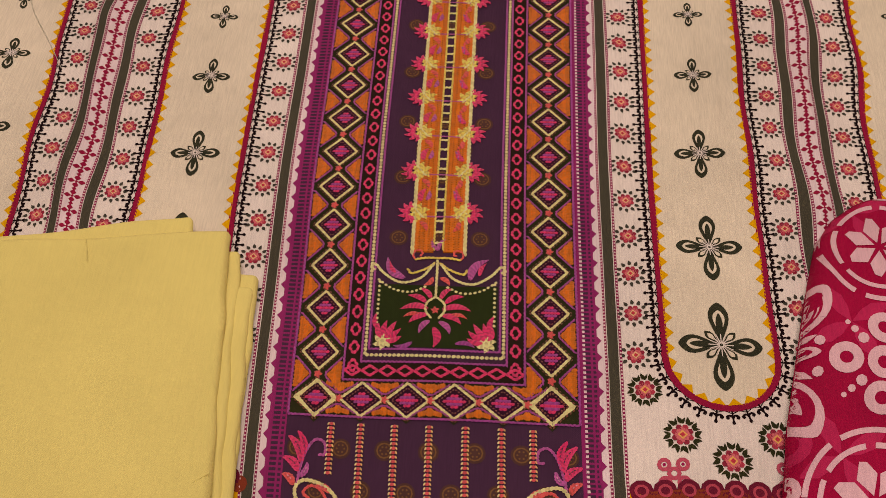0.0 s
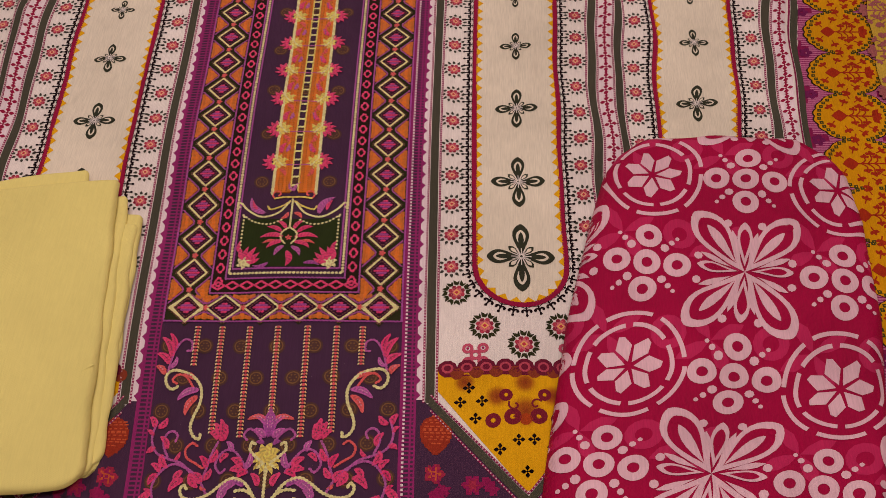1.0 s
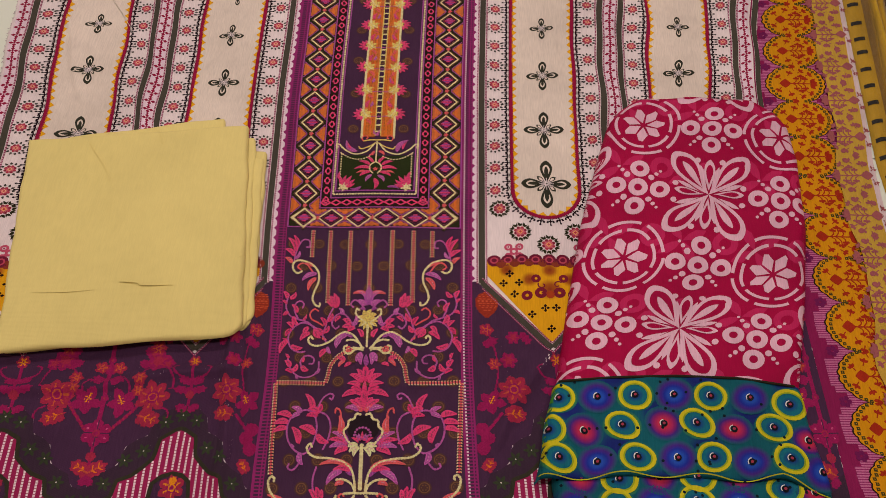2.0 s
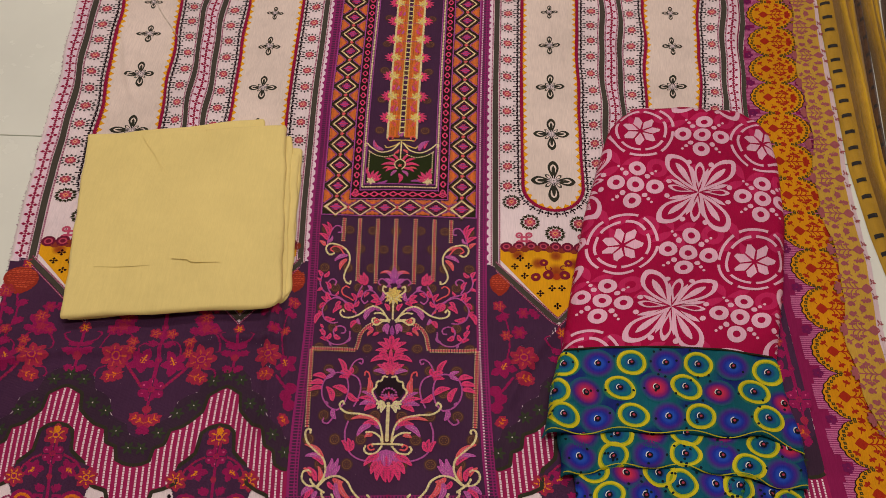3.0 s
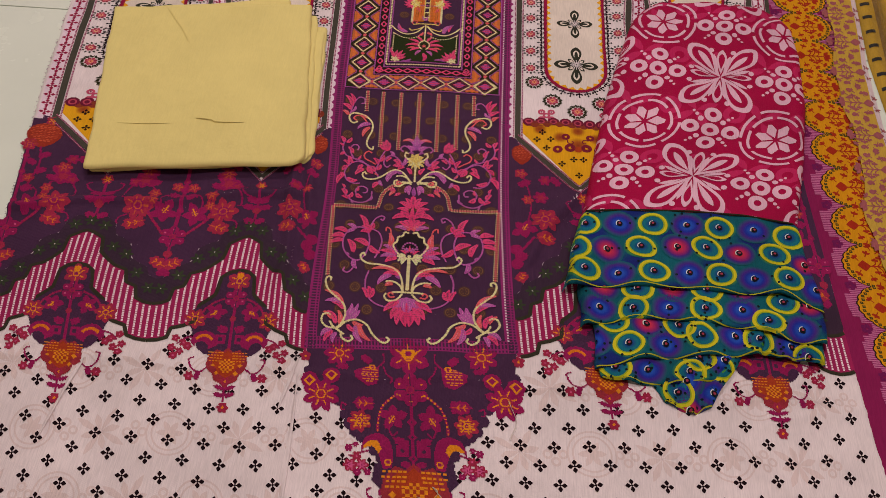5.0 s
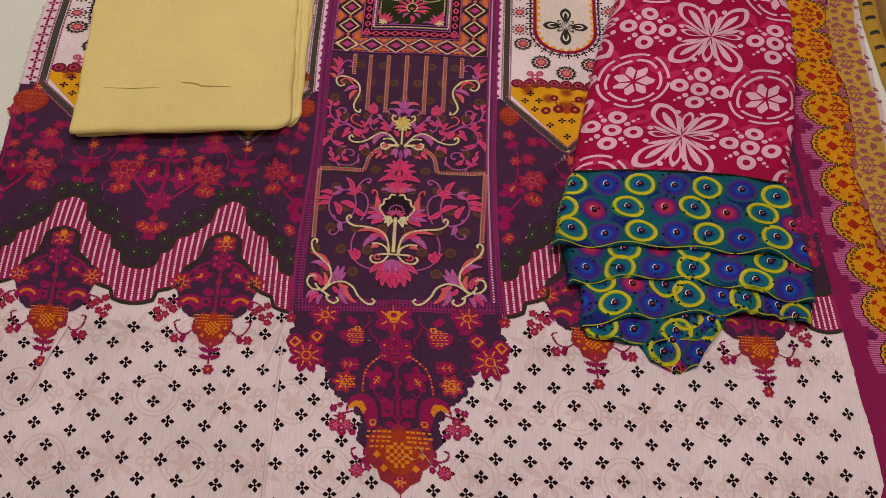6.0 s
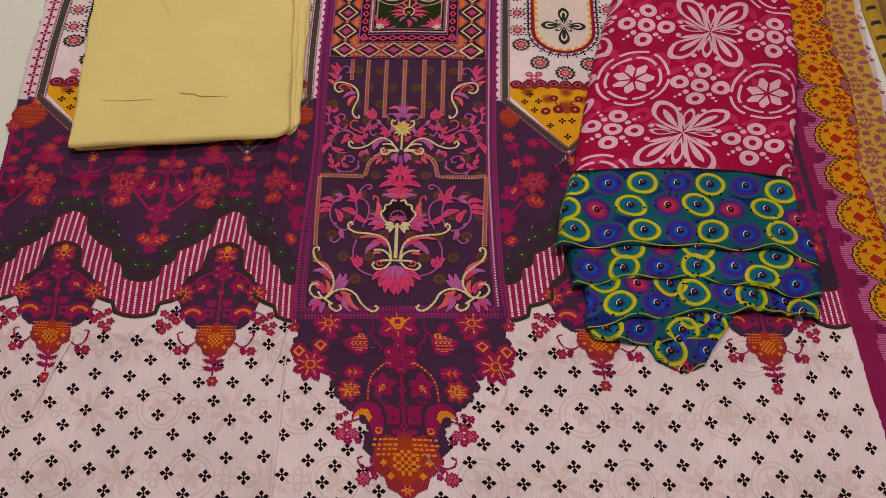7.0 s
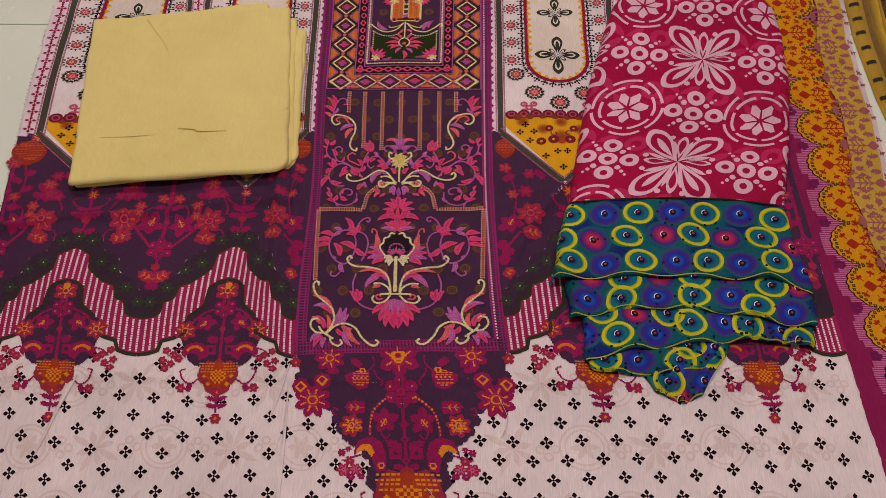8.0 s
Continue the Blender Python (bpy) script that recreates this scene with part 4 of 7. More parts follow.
def front_embroidery():
    """Everything stitched below the border: lines, scrolls, vines, the stepped frame and the large flower."""
    g, p = Print(lay_shirt), Print(lay_shirt, 0.02)
    brown, dim = lin("523634"), lin("7a5638")
    for j in range(-22, 30):
        for i in range(-3, 4):
            c = complex(0.036 * i + (0.018 if j % 2 else 0), -0.028 - 0.0335 * j * 1.0)
            if abs(c.real) > 0.112 or c.imag < -0.43 or (c.imag > -0.015 and (abs(c.real) > 0.05 or c.imag < 0.16)):
                continue
            g.dot(c, 0.0085, brown, L3, 14)
            g.ring(c, 0.0060, 0.0012, dim, L4, 12)
            for k in range(6):
                g.dot(c + 0.0032 * np.exp(1j * k * 1.05), 0.0009, dim, L4, 5)
    g.build("roundel_print", PRINT, shirt, "faint brown roundels on the purple ground")
    for u, low in ((-0.081, -0.050), (-0.0565, -0.118), (-0.0285, -0.122), (0.0, -0.098), (0.0285, -0.122), (0.0565, -0.118), (0.081, -0.050)):
        ladder_stitch(p, np.array([u - 0.006j, u + 1j * low]))
    for f in (-1, 1):
        m = mirrored(f)

        def cord(*pts):
            p.stitches(m(curve(*pts, n=60)), 0.0030, 0.0034, T_CREAM, E0 + 0.0004, 0.0015)

        def vine(*pts, col=T_LILAC):
            p.stitches(m(curve(*pts, n=60)), 0.0024, 0.0028, col, E0, 0.0011)

        def lf(base, tip, width, col):
            leaf(p, complex(m(base)), complex(m(tip)), width, col, 0.14 * f)
            if abs(tip - base) > 0.011:
                t = np.linspace(0.06, 0.96, 9)
                swell = 0.5 * width * np.sin(math.pi * (0.06 + 0.9 * t) ** 0.8)
                axis = t + 0.14j * np.sin(math.pi * t)
                light = tuple(min(1.0, 1.2 * q) for q in col)
                for g in (-1, 1):
                    rim = base + (tip - base) * axis + 1j * g * swell * (tip - base) / abs(tip - base)
                    p.stitches(m(rim), 0.0013, 0.0026, light, E0 + 0.0003, 0.0009)
                vein = base + (tip - base) * axis[2:7]
                p.stitches(m(vein), 0.0009, 0.0030, PURPLE if col in (T_PINK, T_MAG) else lin("f4b4d0"), E0 + 0.0011, 0.0003, 0.0, 0.8)

        vine(0.1057-0.0586j, 0.1039-0.0446j, 0.0996-0.0305j, 0.0929-0.0218j, 0.0854-0.0242j, 0.0846-0.0330j, 0.0896-0.0340j, col=T_LILAC)
        lf(0.1031-0.0414j, 0.1155-0.0190j, 0.0060, T_PINK)
        lf(0.1022-0.0359j, 0.1079-0.0148j, 0.0045, T_MAG)
        lf(0.1048-0.0479j, 0.1188-0.0365j, 0.0058, T_PINK)
        lf(0.1040-0.0522j, 0.0980-0.0404j, 0.0035, T_LILAC)
        lf(0.1082-0.0586j, 0.1181-0.0497j, 0.0050, T_SALMON)
        cord(0.0934-0.0707j, 0.1000-0.0738j, 0.1058-0.0683j, 0.1066-0.0597j, 0.0999-0.0545j, 0.0874-0.0569j, 0.0767-0.0636j, 0.0702-0.0744j, 0.0704-0.0882j, 0.0756-0.1016j, 0.0774-0.1119j, 0.0734-0.1202j, 0.0677-0.1224j, 0.0668-0.1173j)
        lf(0.0776-0.0636j, 0.0908-0.0590j, 0.0040, T_SALMON)
        lf(0.0727-0.0744j, 0.0935-0.0845j, 0.0058, T_LILAC)
        lf(0.0736-0.0807j, 0.0846-0.0994j, 0.0058, T_SALMON)
        vine(0.0785-0.0721j, 0.0867-0.0612j, 0.0949-0.0589j, 0.1000-0.0642j, 0.0950-0.0685j, col=T_SALMON)
        vine(0.1102-0.1050j, 0.1136-0.1214j, 0.1084-0.1347j, 0.0964-0.1410j, 0.0827-0.1454j, 0.0725-0.1546j, col=T_LILAC)
        vine(0.0964-0.1400j, 0.1016-0.1278j, 0.0996-0.1176j, 0.0938-0.1147j, 0.0889-0.1189j, 0.0908-0.1250j, col=T_LILAC)
        lf(0.1086-0.1113j, 0.1003-0.1021j, 0.0050, T_PINK)
        lf(0.1119-0.1112j, 0.1176-0.1007j, 0.0050, T_PINK)
        lf(0.1128-0.1194j, 0.1193-0.1131j, 0.0045, T_PINK)
        lf(0.1091-0.1317j, 0.1175-0.1356j, 0.0060, T_PINK)
        lf(0.1028-0.1369j, 0.0952-0.1501j, 0.0055, T_PINK)
        lf(0.0977-0.1319j, 0.1054-0.1195j, 0.0048, T_PINK)
        lf(0.0899-0.1422j, 0.0847-0.1342j, 0.0040, T_PINK)
        lf(0.0480-0.1228j, 0.0396-0.1169j, 0.0062, T_PINK)
        lf(0.0480-0.1228j, 0.0419-0.1086j, 0.0062, T_PINK)
        lf(0.0480-0.1228j, 0.0476-0.1033j, 0.0062, T_PINK)
        lf(0.0480-0.1228j, 0.0534-0.1073j, 0.0062, T_PINK)
        lf(0.0480-0.1228j, 0.0577-0.1155j, 0.0062, T_PINK)
        vine(0.0481-0.1249j, 0.0537-0.1369j, 0.0576-0.1509j, 0.0614-0.1627j, col=T_LILAC)
        vine(0.0609-0.1508j, 0.0688-0.1457j, 0.0776-0.1404j, 0.0797-0.1323j, 0.0737-0.1264j, 0.0681-0.1295j, col=T_SALMON)
        lf(0.0557-0.1449j, 0.0486-0.1330j, 0.0050, T_PINK)
        lf(0.0576-0.1509j, 0.0652-0.1387j, 0.0050, T_MAG)
        lf(0.0605-0.1608j, 0.0527-0.1510j, 0.0050, T_PINK)
        lf(0.0615-0.1647j, 0.0709-0.1546j, 0.0060, T_PINK)
        lf(0.0725-0.1546j, 0.0642-0.1686j, 0.0062, T_PINK)
        lf(0.0616-0.1667j, 0.0553-0.1707j, 0.0040, T_SALMON)
        vine(0.0171-0.1557j, 0.0253-0.1416j, 0.0346-0.1333j, 0.0438-0.1361j, 0.0493-0.1471j, 0.0440-0.1552j, 0.0389-0.1513j, col=T_LILAC)
        lf(0.0201-0.1517j, 0.0159-0.1357j, 0.0052, T_LILAC)
        lf(0.0233-0.1496j, 0.0343-0.1414j, 0.0060, T_PINK)
        lf(0.0219-0.1537j, 0.0348-0.1524j, 0.0060, T_PINK)
        lf(0.0170-0.1538j, 0.0271-0.1595j, 0.0050, T_MAG)
        lf(0.0347-0.1353j, 0.0399-0.1251j, 0.0045, T_LILAC)
        lf(0.0373-0.1373j, 0.0451-0.1452j, 0.0040, T_PINK)
        vine(0.0552-0.1746j, 0.0646-0.1597j, 0.0764-0.1505j, 0.0901-0.1462j, 0.1018-0.1539j, 0.1080-0.1676j, 0.1036-0.1823j, 0.0929-0.1884j, 0.0833-0.1876j, col=T_LILAC)
        lf(0.1035-0.1559j, 0.1120-0.1656j, 0.0050, T_MAG)
        lf(0.1080-0.1716j, 0.1178-0.1908j, 0.0068, T_PINK)
        lf(0.1037-0.1794j, 0.0875-0.1827j, 0.0062, T_PINK)
        lf(0.0806-0.1524j, 0.0875-0.1641j, 0.0050, T_PINK)
        lf(0.0784-0.1604j, 0.0918-0.1719j, 0.0062, T_PINK)
        lf(0.1018-0.1539j, 0.1113-0.1457j, 0.0048, T_PINK)
        lf(0.1088-0.1735j, 0.1153-0.1695j, 0.0040, T_MAG)
        lf(0.0551-0.1844j, 0.0630-0.1957j, 0.0060, T_PINK)
        lf(0.0535-0.1805j, 0.0485-0.1903j, 0.0040, T_LILAC)
        vine(0.0636-0.2015j, 0.0642-0.2138j, 0.0720-0.2221j, 0.0846-0.2246j, 0.0968-0.2178j, 0.1035-0.2073j, 0.1064-0.1948j, col=T_LILAC)
        vine(0.0850-0.2133j, 0.0885-0.2028j, 0.0847-0.1953j, 0.0775-0.1935j, 0.0710-0.1975j, 0.0716-0.2041j, 0.0772-0.2050j, col=T_LILAC)
        lf(0.0984-0.2159j, 0.0924-0.2056j, 0.0052, T_PINK)
        lf(0.1018-0.2101j, 0.1094-0.2005j, 0.0060, T_PINK)
        lf(0.0976-0.2178j, 0.1081-0.2138j, 0.0045, T_MAG)
        lf(0.0867-0.2086j, 0.0770-0.2144j, 0.0062, T_PINK)
        lf(0.0869-0.2029j, 0.0855-0.1933j, 0.0045, T_PINK)
        lf(0.0689-0.2184j, 0.0611-0.2110j, 0.0045, T_LILAC)
        lf(0.0919-0.2207j, 0.0892-0.2282j, 0.0040, T_LILAC)
        lf(0.1055-0.1987j, 0.1098-0.1909j, 0.0045, T_PINK)
        lf(0.0019-0.1208j, 0.0011-0.0929j, 0.0070, T_PLUM)
        lf(0.0024-0.1095j, 0.0137-0.1009j, 0.0052, T_LILAC)
        lf(0.0031-0.1033j, 0.0221-0.1039j, 0.0042, T_SALMON)
        lf(0.0036-0.1218j, 0.0149-0.1133j, 0.0052, T_LILAC)
        lf(0.0040-0.1279j, 0.0121-0.1257j, 0.0045, T_PLUM)
        vine(0.0055-0.1258j, 0.0117-0.1175j, 0.0190-0.1132j, 0.0241-0.1193j, 0.0202-0.1245j, col=T_LILAC)
        cord(0.0034-0.1461j, 0.0112-0.1399j, 0.0166-0.1337j, 0.0154-0.1266j, 0.0114-0.1287j)
        lf(0.0033-0.1441j, 0.0140-0.1458j, 0.0040, T_GOLD)
        lf(0.0034-0.1461j, 0.0120-0.1529j, 0.0040, T_GOLD)
        lf(0.0031-0.1401j, 0.0102-0.1359j, 0.0040, T_GOLD)
        cord(0.0050-0.1874j, 0.0106-0.1756j, 0.0192-0.1646j, 0.0304-0.1604j, 0.0404-0.1651j, 0.0528-0.1747j, 0.0665-0.1793j, 0.0771-0.1771j, 0.0805-0.1702j, 0.0771-0.1663j, 0.0740-0.1703j)
        cord(0.0050-0.1835j, 0.0114-0.1756j, 0.0195-0.1715j, 0.0285-0.1723j)
        cord(0.0050-0.1854j, 0.0147-0.1852j, 0.0227-0.1908j, 0.0292-0.1888j, 0.0308-0.1820j, 0.0260-0.1791j)
        vine(0.0195-0.1880j, 0.0252-0.1869j, 0.0268-0.1820j, 0.0228-0.1812j, col=T_SALMON)
        cord(0.0033-0.1835j, 0.0114-0.1833j, 0.0195-0.1832j)
        lf(0.0273-0.1635j, 0.0446-0.1788j, 0.0068, T_LILAC)
        lf(0.0194-0.1676j, 0.0338-0.1633j, 0.0045, T_PLUM)
        lf(0.0064-0.1678j, 0.0138-0.1558j, 0.0052, T_PINK)
        lf(0.0358-0.1711j, 0.0422-0.1827j, 0.0050, T_LILAC)
        lf(0.0283-0.2003j, 0.0388-0.1962j, 0.0055, T_PINK)
        lf(0.0195-0.2043j, 0.0291-0.2088j, 0.0055, T_PINK)
        lf(0.0283-0.2003j, 0.0371-0.2087j, 0.0040, T_SALMON)
        lf(0.0058-0.1893j, 0.0131-0.2025j, 0.0045, T_LILAC)
        lf(0.0050-0.1912j, 0.0067-0.2065j, 0.0050, T_LILAC)
        lf(0.0029-0.2282j, 0.0027-0.2094j, 0.0070, T_MAG)
        lf(0.0037-0.2272j, 0.0115-0.2121j, 0.0062, T_PINK)
        lf(0.0037-0.2310j, 0.0211-0.2194j, 0.0068, T_PINK)
        lf(0.0055-0.2356j, 0.0235-0.2324j, 0.0058, T_PINK)
        lf(0.0042-0.2421j, 0.0182-0.2381j, 0.0050, T_MAG)
        lf(0.0029-0.2467j, 0.0168-0.2427j, 0.0060, T_PINK)
        lf(0.0090-0.2438j, 0.0297-0.2498j, 0.0062, T_PINK)
        lf(0.0034-0.2567j, 0.0026-0.2421j, 0.0060, T_MAG)
        lf(0.0028-0.2604j, 0.0110-0.2511j, 0.0058, T_PINK)
        lf(0.0039-0.2658j, 0.0189-0.2537j, 0.0066, T_PINK)
        lf(0.0056-0.2676j, 0.0240-0.2636j, 0.0058, T_LILAC)
        lf(0.0025-0.2694j, 0.0114-0.2602j, 0.0048, T_SALMON)
        cord(0.0027-0.2730j, 0.0089-0.2720j, 0.0115-0.2782j, 0.0178-0.2807j, 0.0189-0.2878j, 0.0237-0.2939j, 0.0210-0.3027j, 0.0153-0.3089j, 0.0094-0.3116j)
        lf(0.0046-0.3065j, 0.0087-0.2977j, 0.0040, T_LILAC)
        lf(0.0047-0.3083j, 0.0135-0.3020j, 0.0040, T_PINK)
        vine(0.0285-0.3008j, 0.0303-0.2884j, 0.0284-0.2778j, 0.0303-0.2679j, 0.0356-0.2651j, 0.0366-0.2714j, col=T_SALMON)
        lf(0.0299-0.2973j, 0.0306-0.2742j, 0.0068, T_SALMON)
        lf(0.0168-0.3097j, 0.0389-0.2953j, 0.0065, T_LILAC)
        lf(0.0184-0.3114j, 0.0422-0.3048j, 0.0060, T_PINK)
        lf(0.0185-0.3132j, 0.0409-0.3144j, 0.0065, T_LILAC)
        lf(0.0170-0.3149j, 0.0337-0.3231j, 0.0075, T_PINK)
        lf(0.0212-0.3062j, 0.0298-0.2955j, 0.0055, T_PINK)
        lf(0.0049-0.3117j, 0.0177-0.3132j, 0.0050, T_CREAM)
        lf(0.0042-0.3135j, 0.0157-0.3201j, 0.0050, T_CREAM)
        lf(0.0034-0.3135j, 0.0100-0.3254j, 0.0050, T_CREAM)
        vine(0.0613-0.2709j, 0.0759-0.2678j, 0.0898-0.2738j, 0.0965-0.2879j, 0.0941-0.3046j, 0.0843-0.3177j, 0.0716-0.3223j, 0.0626-0.3122j, 0.0586-0.2975j, 0.0592-0.2843j, 0.0628-0.2735j, col=T_LILAC)
        vine(0.0605-0.2682j, 0.0467-0.2748j, 0.0410-0.2882j, 0.0429-0.3040j, 0.0485-0.3177j, col=T_LILAC)
        vine(0.0596-0.2646j, 0.0540-0.2520j, 0.0460-0.2458j, 0.0406-0.2477j, 0.0423-0.2532j, 0.0461-0.2513j, col=T_LILAC)
        lf(0.0659-0.2699j, 0.0773-0.2460j, 0.0070, T_PINK)
        lf(0.0597-0.2700j, 0.0549-0.2593j, 0.0050, T_MAG)
        lf(0.0567-0.2719j, 0.0720-0.2652j, 0.0062, T_PINK)
        lf(0.0583-0.2754j, 0.0736-0.2751j, 0.0055, T_MAG)
        lf(0.0798-0.2714j, 0.0937-0.2639j, 0.0052, T_LILAC)
        lf(0.0813-0.2722j, 0.0920-0.2782j, 0.0050, T_LILAC)
        lf(0.0920-0.2765j, 0.1121-0.2725j, 0.0065, T_PINK)
        lf(0.0951-0.2835j, 0.1149-0.2849j, 0.0068, T_PINK)
        lf(0.0965-0.2905j, 0.1146-0.2954j, 0.0062, T_PINK)
        lf(0.0798-0.3101j, 0.0904-0.2889j, 0.0078, T_PINK)
        lf(0.0594-0.2984j, 0.0813-0.2891j, 0.0078, T_PINK)
        lf(0.0579-0.2984j, 0.0416-0.3092j, 0.0072, T_PINK)
        lf(0.0776-0.3205j, 0.0724-0.3359j, 0.0060, T_LILAC)
        lf(0.0858-0.3160j, 0.0911-0.3098j, 0.0040, T_LILAC)
        vine(0.0753-0.3222j, 0.0775-0.3341j, 0.0841-0.3415j, 0.0907-0.3389j, 0.0893-0.3338j, col=T_LILAC)
        cord(0.0059-0.3674j, 0.0074-0.3541j, 0.0121-0.3406j, 0.0236-0.3319j, 0.0398-0.3281j, 0.0560-0.3269j, 0.0657-0.3216j, 0.0686-0.3147j, 0.0649-0.3104j, 0.0619-0.3148j)
        cord(0.0060-0.3690j, 0.0099-0.3598j, 0.0191-0.3538j, 0.0300-0.3536j)
        cord(0.0001-0.3699j, 0.0104-0.3697j, 0.0205-0.3703j)
        cord(0.0061-0.3723j, 0.0145-0.3818j, 0.0253-0.3832j, 0.0308-0.3774j, 0.0285-0.3718j)
        vine(0.0164-0.3769j, 0.0229-0.3776j, 0.0256-0.3727j, 0.0212-0.3703j, 0.0192-0.3736j, col=T_SALMON)
        lf(0.0106-0.3390j, 0.0517-0.3355j, 0.0055, T_SALMON)
        lf(0.0122-0.3431j, 0.0342-0.3418j, 0.0055, T_PINK)
        lf(0.0224-0.3429j, 0.0418-0.3591j, 0.0070, T_LILAC)
        lf(0.0094-0.3491j, 0.0181-0.3447j, 0.0055, T_PLUM)
        lf(0.0199-0.3571j, 0.0310-0.3602j, 0.0050, T_SALMON)
        vine(0.0547-0.3380j, 0.0584-0.3530j, 0.0559-0.3712j, 0.0475-0.3843j, 0.0326-0.3919j, 0.0162-0.3923j, 0.0066-0.3820j, col=T_LILAC)
        lf(0.0531-0.3794j, 0.0463-0.3648j, 0.0062, T_PINK)
        lf(0.0531-0.3794j, 0.0535-0.3614j, 0.0060, T_MAG)
        lf(0.0531-0.3794j, 0.0622-0.3645j, 0.0062, T_PINK)
        lf(0.0003-0.3773j, 0.0013-0.4014j, 0.0060, T_LILAC)
        lf(0.0034-0.3788j, 0.0114-0.3980j, 0.0060, T_LILAC)
        lf(0.0082-0.3868j, 0.0313-0.3991j, 0.0082, T_PINK)
        lf(0.0070-0.3933j, 0.0217-0.4104j, 0.0085, T_PINK)
        lf(0.0042-0.3981j, 0.0142-0.4192j, 0.0080, T_PINK)
        lf(0.0012-0.3998j, 0.0020-0.4218j, 0.0070, T_MAG)
        lf(0.0095-0.3836j, 0.0211-0.3898j, 0.0050, T_MAG)
        cord(0.1065-0.3552j, 0.1058-0.3511j, 0.1103-0.3493j, 0.1130-0.3559j, 0.1085-0.3683j, 0.0954-0.3808j, 0.0853-0.3907j, 0.0823-0.4051j, 0.0864-0.4176j, 0.0932-0.4260j)
        cord(0.0918-0.4260j, 0.0801-0.4154j, 0.0661-0.4126j, 0.0534-0.4199j, 0.0465-0.4325j, 0.0366-0.4434j, 0.0289-0.4459j, 0.0242-0.4414j, 0.0277-0.4375j)
        cord(0.0833-0.4347j, 0.0918-0.4284j, 0.0989-0.4228j, 0.1026-0.4165j)
        cord(0.0946-0.4260j, 0.1058-0.4250j, 0.1131-0.4170j, 0.1119-0.4076j, 0.1049-0.4054j, 0.1013-0.4086j)
        cord(0.0876-0.4308j, 0.0860-0.4393j, 0.0781-0.4448j, 0.0720-0.4411j, 0.0742-0.4357j)
        lf(0.0853-0.3915j, 0.1128-0.3699j, 0.0060, T_SALMON)
        lf(0.0882-0.3899j, 0.1111-0.3861j, 0.0055, T_LILAC)
        lf(0.0852-0.3979j, 0.1010-0.3880j, 0.0045, T_PINK)
        lf(0.0837-0.4122j, 0.0625-0.3984j, 0.0062, T_LILAC)
        lf(0.0837-0.4106j, 0.0654-0.3888j, 0.0062, T_LILAC)
        lf(0.0823-0.4075j, 0.0739-0.3886j, 0.0060, T_LILAC)
        lf(0.0906-0.4199j, 0.0923-0.3994j, 0.0050, T_SALMON)
        lf(0.0948-0.4198j, 0.1064-0.4006j, 0.0060, T_PINK)
        lf(0.0724-0.4156j, 0.0583-0.4206j, 0.0055, T_SALMON)
        lf(0.0639-0.4189j, 0.0484-0.4439j, 0.0062, T_SALMON)
        lf(0.0681-0.4204j, 0.0593-0.4467j, 0.0062, T_LILAC)
        lf(0.0793-0.4201j, 0.0667-0.4297j, 0.0050, T_PINK)
        lf(0.0988-0.4274j, 0.1137-0.4379j, 0.0060, T_LILAC)
        lf(0.0973-0.4306j, 0.1091-0.4456j, 0.0055, T_PINK)
        lf(0.0931-0.4322j, 0.0979-0.4474j, 0.0050, T_LILAC)
        lf(0.1005-0.4134j, 0.1121-0.4021j, 0.0045, T_SALMON)
        # stepped frame
        top = arc(-0.217j, 0.0495, 72, 0, 12, 0.72)
        ladder_stitch(p, m(np.concatenate([top, np.linspace(0.0495 - 0.217j, 0.0525 - 0.2325j, 4)])))
        ladder_stitch(p, m(np.linspace(0.0525 - 0.2325j, 0.1185 - 0.2315j, 14)))
        ladder_stitch(p, m(np.linspace(0.1185 - 0.2315j, 0.1115 - 0.347j, 26)))
    knot(p, -0.138j, 0.012, T_GOLD, 7)
    palmette(p, -0.146j, 0.014, 5, 1.0, -math.pi / 2, (T_CREAM, T_GOLD), 0.3)
    for v0, v1, w, col in ((-0.208, -0.192, 0.007, T_PLUM), (-0.386, -0.418, 0.009, T_MAG), (-0.230, -0.206, 0.008, T_MAG), (-0.252, -0.226, 0.006, T_PINK), (-0.268, -0.250, 0.009, T_PINK), (-0.112, -0.090, 0.007, T_LILAC)):
        leaf(p, 1j * v0, 1j * v1, w, col, 0.0)
    p.stitches(1j * np.array([-0.310, -0.366]), 0.0050, 0.0034, T_CREAM, E0 + 0.0003, 0.0014)
    p.stitches(1j * np.array([-0.156, -0.182]), 0.0030, 0.0034, T_CREAM, E0 + 0.0003, 0.0013)
    g2 = Print(lay_shirt)
    g2.dot(-0.290j, 0.0200, lin("2a1e24"), L5, 14, 0.85)
    for k in range(9):
        p.dot(-0.299j + 0.010 * np.exp(1j * math.pi * k / 8), 0.0017, T_LILAC, E0, 6)
    palmette(p, -0.306j, 0.012, 5, 0.9, math.pi / 2, (T_PINK, T_LILAC), 0.3)
    g2.build("cup_ground", PRINT, shirt)
    p.build("front_embroidery", THREAD, shirt, "pink, lilac and cream raised floral embroidery")


# ---- printed flowers of the lower part ----
P_RUST, P_TICK = lin("b84a24"), lin("d8741e")
P_MAG, P_RED, P_OR, P_PINK = lin("921c52"), lin("a02a46"), lin("e08a1c"), lin("c85480")
STITCHED = cloth_material("cross_stitch_print", mottle=0.12, slub=0.06, wrinkle=0.0034, spec=0.07, sheen=0.02)

DIM = lin("c05434")


